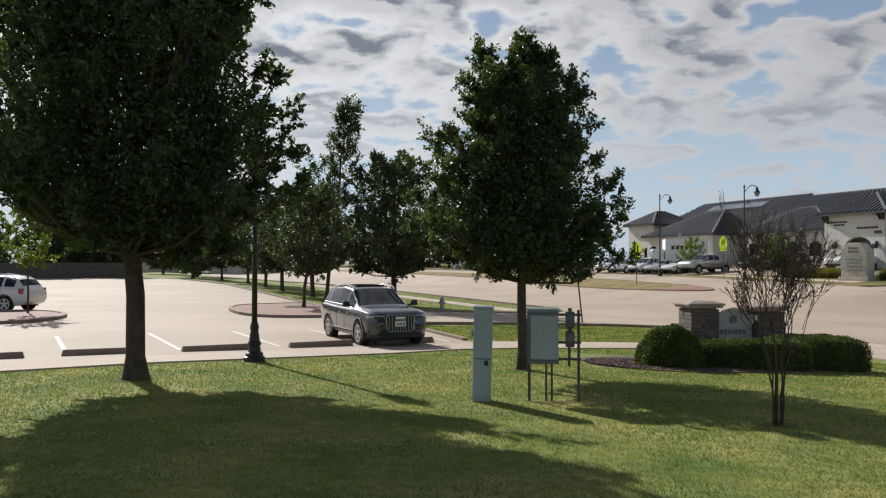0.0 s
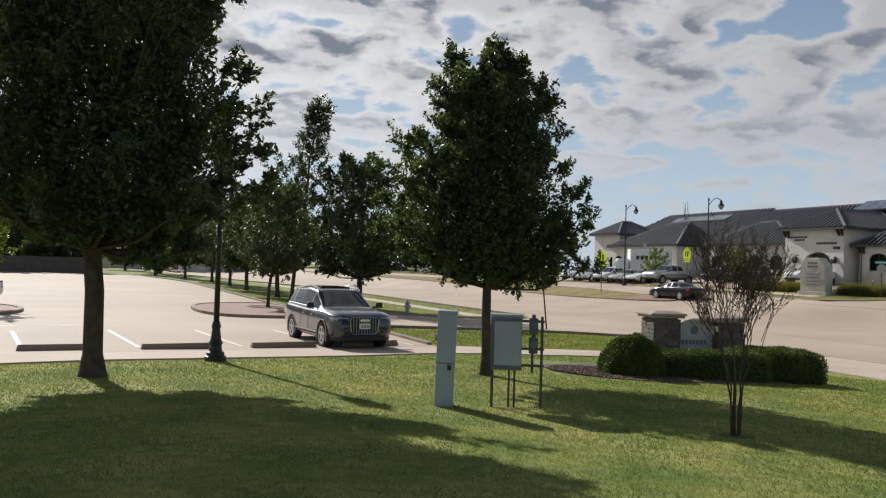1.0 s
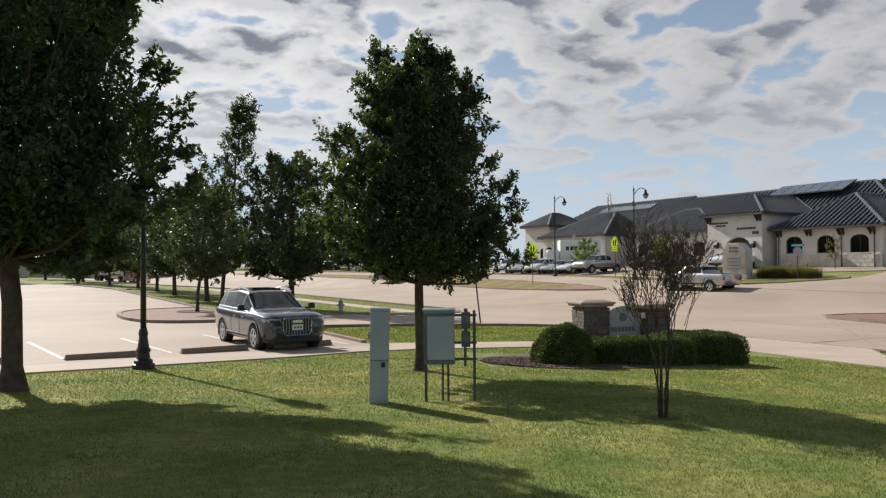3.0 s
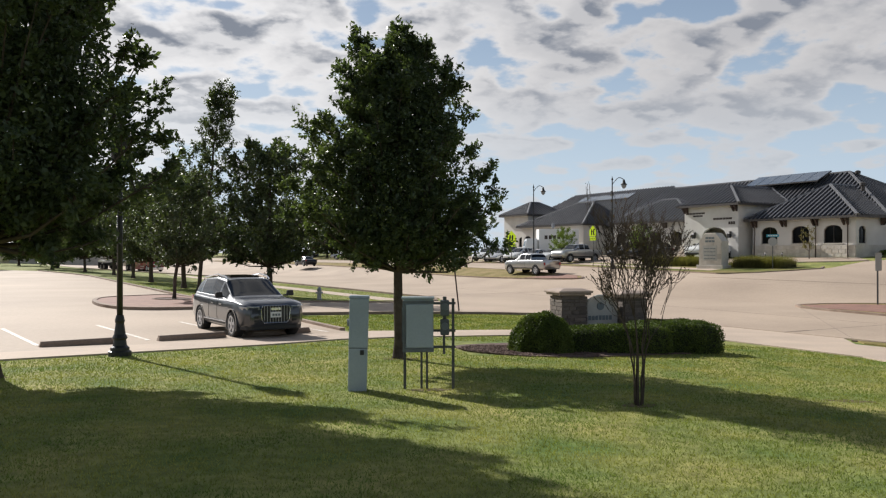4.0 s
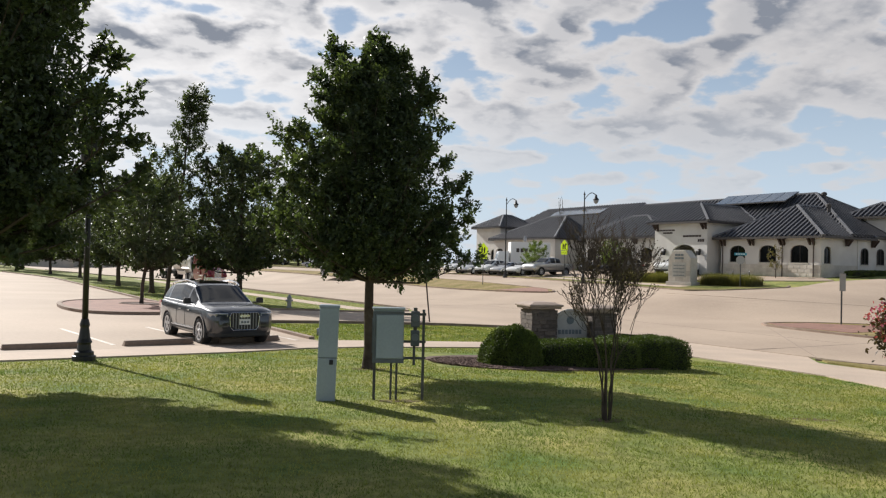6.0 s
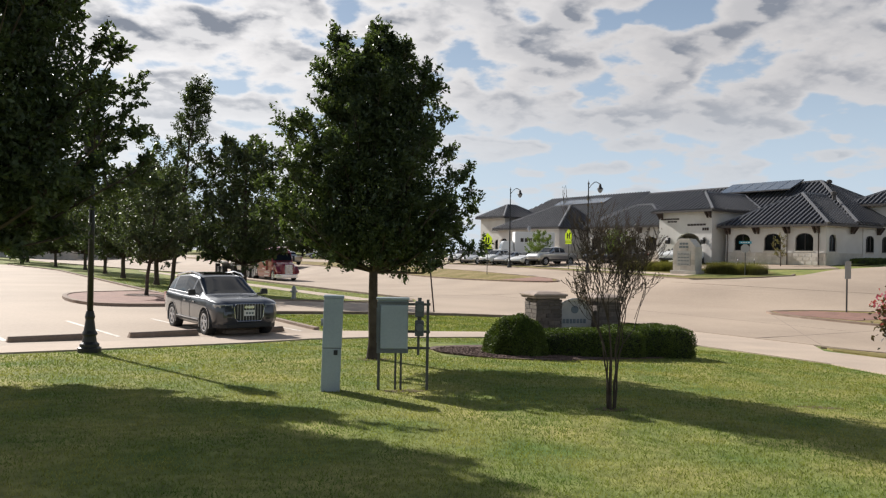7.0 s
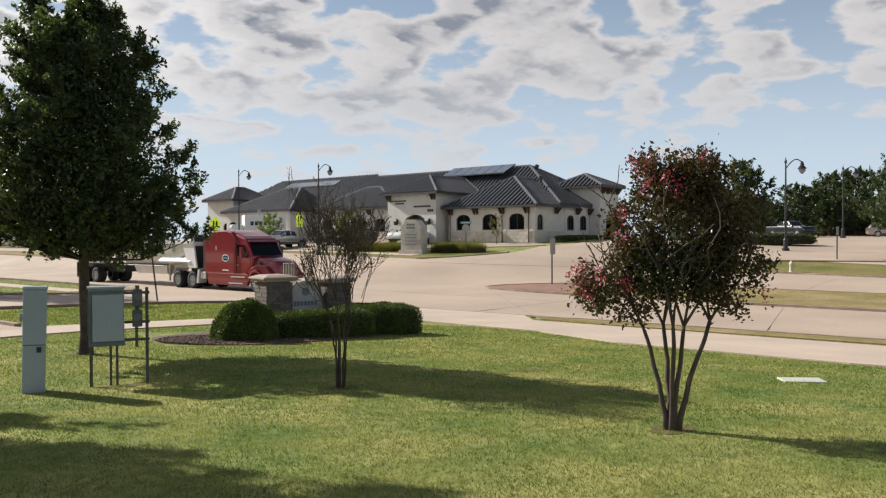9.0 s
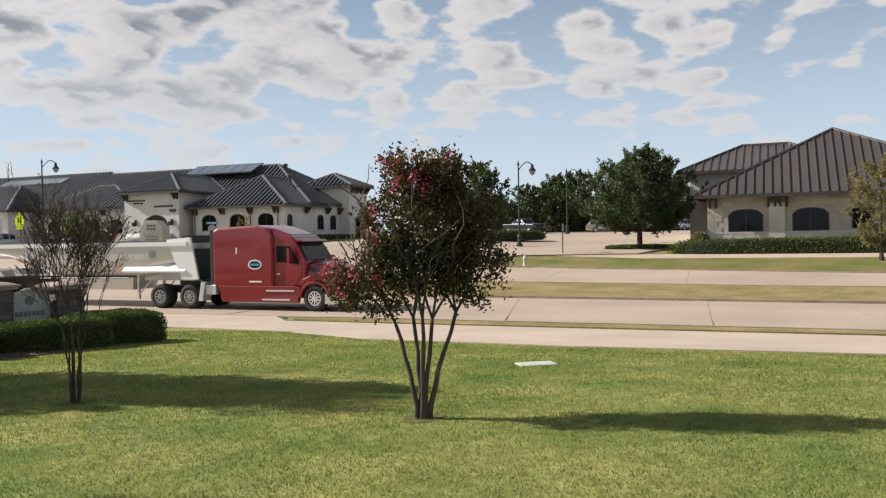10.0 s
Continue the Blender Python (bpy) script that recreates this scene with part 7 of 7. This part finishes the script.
for s, r, sd in ((69.5, 88.5, 61), (69.0, 72.5, 62)):
    tree("lime_tree", at_sr(s, r), np.random.default_rng(sd), "small bright yellow-green tree before the office", leaf="lime_leaf", height=4.4, trunk_r=.06, bole=1.7,
         profile=[(0, 1.2), (.3, 1.9), (.7, 1.6), (1, .5)], limbs=18, subs=5, twigs=4, leaves=12, infill=600, sub_len=.6, twig_len=.35, leaf_size=.18, stray=.06, group="lime trees")
tree("young_tree", at_sr(76.8, 55.6), np.random.default_rng(65), "thin young tree by the office wall", leaf="tan_leaf", height=3.4, trunk_r=.04, bole=1.0, profile=[(0, .4), (.4, .9), (.8, .7), (1, .2)], limbs=12, subs=4, twigs=3, leaves=8, sub_len=.35, leaf_size=.12)
far = tree("distant_tree", at_sr(150, 22), np.random.default_rng(71), "distant dark green tree behind the side street", leaf="far_leaf", height=11, trunk_r=.25, bole=1.2,
           profile=[(0, 3.0), (.15, 4.6), (.4, 5.2), (.65, 4.6), (.88, 2.8), (1, .8)], limbs=34, subs=6, twigs=5, leaves=6, infill=1500, sub_len=1.3, twig_len=.8, leaf_size=.58, stray=.15, group="distant trees")
# trees behind the lot
for s, r, turn, sc in [(8.5, 130, 100, 1), (10.5, 148, 250, 1.1), (5.5, 170, 10, 1.05), (-3, 132, 60, 1.1), (-12, 131, 140, 1.2), (-22, 132, 200, 1.15), (-33, 131, 20, 1.25), (-46, 130, 300, 1.2), (-60, 131, 90, 1.2), (-27, 126, 250, 0.9), (-8, 140, 0, 1.3), (-40, 139, 40, 1.35), (-75, 130, 10, 1.3)]:
    copy_thing(far, at_sr(s, r, turn)).scale = (.78 * sc, .78 * sc, .86 * sc)
fr = random.Random(9)
for k in range(50):
    s, r = (fr.uniform(128, 205), fr.uniform(-12, 62)) if k < 28 else (fr.uniform(72, 90), fr.uniform(170, 330)) if k < 35 else (fr.uniform(-110, 5), fr.uniform(150, 175)) if k < 41 else (fr.uniform(68, 84), fr.uniform(150, 290))
    sc = fr.uniform(.7, 1.25)
    sc *= .72 if k < 28 else 1.0
    copy_thing(far, at_sr(s, r, fr.uniform(0, 360))).scale = (sc, sc, sc * fr.uniform(.85, 1.15))

hedge_thing("office_hedge", at_sr(61.7, -6.5), .75, 12.6, 1.05, 16000, np.random.default_rng(81), "long clipped dark hedge before the office", leaf=.13, round_=8)
for s, r, a in ((176, -8, -6), (180, 26, 3), (184, 60, 8)):
    hedge_thing("tree_line_brush", at_sr(s, r, a), 5.0, 19.5, 5.2, 5000, np.random.default_rng(90 + r), "dense dark brush under the distant trees", wavy=.16, leaf=.7, mat="far_leaf", round_=4)
hedge_thing("street_hedge", at_sr(79, 28, 20), 1.0, 6.5, 1.0, 5000, np.random.default_rng(83), "dark clipped hedge along the side street", leaf=.16, round_=6)
hedge_thing("island_hedge", at_sr(66.5, 9.8), .9, 2.6, .35, 3000, np.random.default_rng(84), "low ground cover under the broad tree", leaf=.12, round_=5)
hedge_thing("office_shrubs", at_sr(86.5, 49.6, 0), 6.0, .7, .55, 4000, np.random.default_rng(85), "low dark shrubs along the office wall", leaf=.15, round_=5)
hedge_thing("wall_bush", at_sr(63.0, 4.9), .8, .8, 1.5, 3000, np.random.default_rng(86), "yellow-green bush at the office corner", leaf=.12, mat="tan_leaf", round_=2.4)


def reed_bed(m, a, b, h, n, seed, label):
    """Ornamental grass: thin upright blades in one bed."""
    g = np.random.default_rng(seed)
    x, y = g.uniform(-a, a, n), g.uniform(-b, b, n)
    hh = h * g.uniform(.6, 1.15, n)
    dx, dy = g.normal(0, .16, n) * h, g.normal(0, .16, n) * h
    v = np.stack([np.stack([x - .02, y, np.zeros(n)], 1), np.stack([x + .02, y, np.zeros(n)], 1), np.stack([x + dx, y + dy, hh], 1)], 1).reshape(-1, 3)
    me = bpy.data.meshes.new("reeds")
    me.from_pydata(v.tolist(), [], np.arange(3 * n).reshape(n, 3).tolist())
    me.materials.append(M["dry_reed"])
    ob = new("ornamental_grass", me)
    ob.matrix_basis = m
    tagged(ob, label, "grass", kind="stuff")


reed_bed(at_sr(65.6, 52.6, 0), 1.2, 3.0, 1.15, 5000, 91, "tall ornamental grass beside the monument sign")
reed_bed(at_sr(66.0, 63.5, 0), 1.0, 5.0, 1.1, 6000, 92, "tall ornamental grass beside the monument sign")

# back of the lot: grey wall, low sheds, far houses
tagged(finish("boundary_wall", prism([(-120, .6), (0, .6), (0, 3.0), (-120, 3.0)], 124.6, 125, "y"), "wood_wall", m=pose(0, 0, 0, 0, 0, R_YAW)), "dark grey wall at the back of the lot", "wall", kind="structure")
for s, r, w, d, h in ((14, 215, 22, 10, 4), (30, 232, 16, 10, 4.5), (-8, 205, 20, 10, 4)):
    b = thing("far_house", at_sr(s, r, 15), "low grey house far behind the trees", "house")
    part("wall", boxed(-w / 2, w / 2, -d / 2, d / 2, -.5, h), "stone", b)
    part("roof", prism([(-w / 2 - .5, h), (w / 2 + .5, h), (w / 2 - 3, h + 2.6), (-w / 2 + 3, h + 2.6)], -d / 2 - .5, d / 2 + .5, "y"), "roof", b)
    for k in range(4):
        part("window", boxed(-w / 2 + 2 + k * w / 4.5, -w / 2 + 3.4 + k * w / 4.5, -d / 2 - .06, -d / 2 - .004, 1.2, 2.6), "glass_dark", b)
# worn soil where trees and posts stand in the lawn
soil = random.Random(17)
for x, y, a, b, lab in ((4.08, 9.82, .28, .22, "bare brown soil round the leafless tree"), (5.76, 5.62, .34, .28, "bare brown soil round the crape myrtle"), (1.6, 16.15, .45, .4, "bare brown soil round the oak's trunk"),
                        (1.62, 11.6, .42, .2, "worn brown soil under the control cabinet"), (-5.36, 14.0, .5, .4, "bare brown soil round the large oak"), (7.6, 10.6, .55, .22, "dry bare patch in the lawn")):
    ring = [(.75 * a * soil.uniform(.6, 1.2) * math.cos(k * math.pi / 12), .75 * b * soil.uniform(.6, 1.2) * math.sin(k * math.pi / 12)) for k in range(24)]
    drape("soil_patch", [sr_of(x + u, y + v) for u, v in ring], 0.005, "soil", lab, "soil", depth=0.03)

# ---------------------------------------------------------------- grass blades on the near lawn


def grass_patch():
    g = np.random.default_rng(101)
    n = 620000
    d = 1.6 + 24.0 * g.uniform(0, 1, n) ** 1.6
    ang = g.uniform(radians(-48), radians(96), n)
    x, y = np.sin(ang) * d, np.cos(ang) * d
    s, r = x * N2.x + y * N2.y, x * U2.x + y * U2.y
    edge = np.interp(s, [-30, -12, -2.4, .7, 6, 10, 14.5], [13.1, 15.9, 17.3, 18.0, 18.8, 20.1, 20.5])
    keep = (r < edge - .05) & (s < np.interp(r, [-60, 4, 9.5, 13, 17.9], [17.6, 17.6, 18.3, 20.1, 20.5]))
    bed = (x > 3.2) & (x < 10.2) & (y > 17.1 + .5 * np.clip(x - 5.6, 0, 9)) & (y < 21.6)
    keep &= ~bed
    # the blades thin out towards the sides and the near end
    deg = np.degrees(ang)
    keep &= g.uniform(0, 1, n) < np.clip((d - 1.6) / 2.0, 0, 1) * np.clip((deg + 48) / 14, 0, 1) * np.clip((96 - deg) / 14, 0, 1)
    x, y, s, r, d = x[keep], y[keep], s[keep], r[keep], d[keep]
    n = len(x)
    z = (1.4 - .6 * np.clip(r / 21, -.4, 1)) * np.interp(s, (-200, 0, 8, 20, 26.3), (1, 1, .86, .2, 0))
    h = g.uniform(.010, .028, n) * (1 + .03 * d)
    w = (.0020 + .0005 * d) * g.uniform(.7, 1.3, n)
    a = g.uniform(0, 6.283, n)
    lx, ly = g.normal(0, .7, n) * h, g.normal(0, .7, n) * h
    c, sn = np.cos(a) * w, np.sin(a) * w
    v = np.stack([np.stack([x - c, y - sn, z - .005], 1), np.stack([x + c, y + sn, z - .005], 1), np.stack([x + lx, y + ly, z + h], 1)], 1).reshape(-1, 3)
    me = bpy.data.meshes.new("grass")
    me.vertices.add(3 * n)
    me.vertices.foreach_set("co", v.ravel())
    me.loops.add(3 * n)
    me.loops.foreach_set("vertex_index", np.arange(3 * n))
    me.polygons.add(n)
    me.polygons.foreach_set("loop_start", np.arange(n) * 3)
    me.polygons.foreach_set("loop_total", np.full(n, 3))
    me.materials.append(M["blade"])
    me.update(calc_edges=True)
    tagged(new("grass", me), "short mown grass blades of the lawn", "grass", kind="stuff")


grass_patch()


def verge_grass(name, poly, n, seed, up=0.0):
    """Blades over a plan area that lies beyond the near lawn."""
    g = np.random.default_rng(seed)
    lo, hi = np.min(poly, 0), np.max(poly, 0)
    v = []
    while len(v) < n * 3:
        s, r = g.uniform(lo[0], hi[0]), g.uniform(lo[1], hi[1])
        inside = False
        for (s0, r0), (s1, r1) in zip(poly, poly[1:] + poly[:1]):
            if (r0 > r) != (r1 > r) and s < (s1 - s0) * (r - r0) / (r1 - r0) + s0:
                inside = not inside
        if not inside:
            continue
        p = W(s, r, up - .005)
        a, w, h = g.uniform(0, 6.28), .02 * g.uniform(.6, 1.4), g.uniform(.02, .06)
        v += [(p.x - math.cos(a) * w, p.y - math.sin(a) * w, p.z), (p.x + math.cos(a) * w, p.y + math.sin(a) * w, p.z), (p.x + g.normal() * h * .6, p.y + g.normal() * h * .6, p.z + h)]
    me = bpy.data.meshes.new(name)
    me.from_pydata(v, [], [(3 * k, 3 * k + 1, 3 * k + 2) for k in range(len(v) // 3)])
    me.materials.append(M["blade"])
    tagged(new(name, me), "short grass of the verge by the driveway", "grass", kind="stuff")


verge_grass("verge_grass", [(9.7, 22.8), (25, 22.8), (25, 26), (23.3, 29), (20, 31), (14, 30.5), (10, 29)], 26000, 111)
verge_grass("verge_grass", [(10, 40), (20, 41), (23.4, 43), (25, 48), (25, 75), (9.8, 75)], 22000, 112)
# ---------------------------------------------------------------- what moves


def truck_s(r):
    return lin(r, (0, 85, 110, 130, 152, 195), (28.62, 28.62, 27.6, 23.0, 17.85, 15.3))


def truck_r(t):
    return lin(t, (0, 2.5, 5.5, 7.0, 8.5, 9.5, 10.0, 10.6), (195, 152, 109.6, 77.8, 46.1, 26.1, 16.6, 5.4))


def motions():
    rows = []
    for k in range(21):
        t = k * 0.5
        r = truck_r(t)
        d = truck_s(r + 2) - truck_s(r - 2)
        p = W(truck_s(r), r)
        rows.append((t, pose(p.x, p.y, p.z + ROAD_UP, 0, 0, R_YAW + 180 - math.degrees(math.atan2(d, 4)))))
    walk(semi_truck, rows)
    # wheels roll with the road speed
    for w in truck_wheels:
        base = w.matrix_basis.translation.copy()
        walk(w, [(k / 30, pose(base.x, base.y, base.z, -math.degrees((truck_r(0) - truck_r(k / 30)) / 0.52))) for k in range(0, 301)])
    walk(silver_pickup, [(t, far_pose(t - 2.5)) for t in [k * 0.5 for k in range(21)]])
    walk(black_sedan, [(t, far_pose(1.19 * t - .1)) for t in [k * 0.5 for k in range(21)]])


motions()
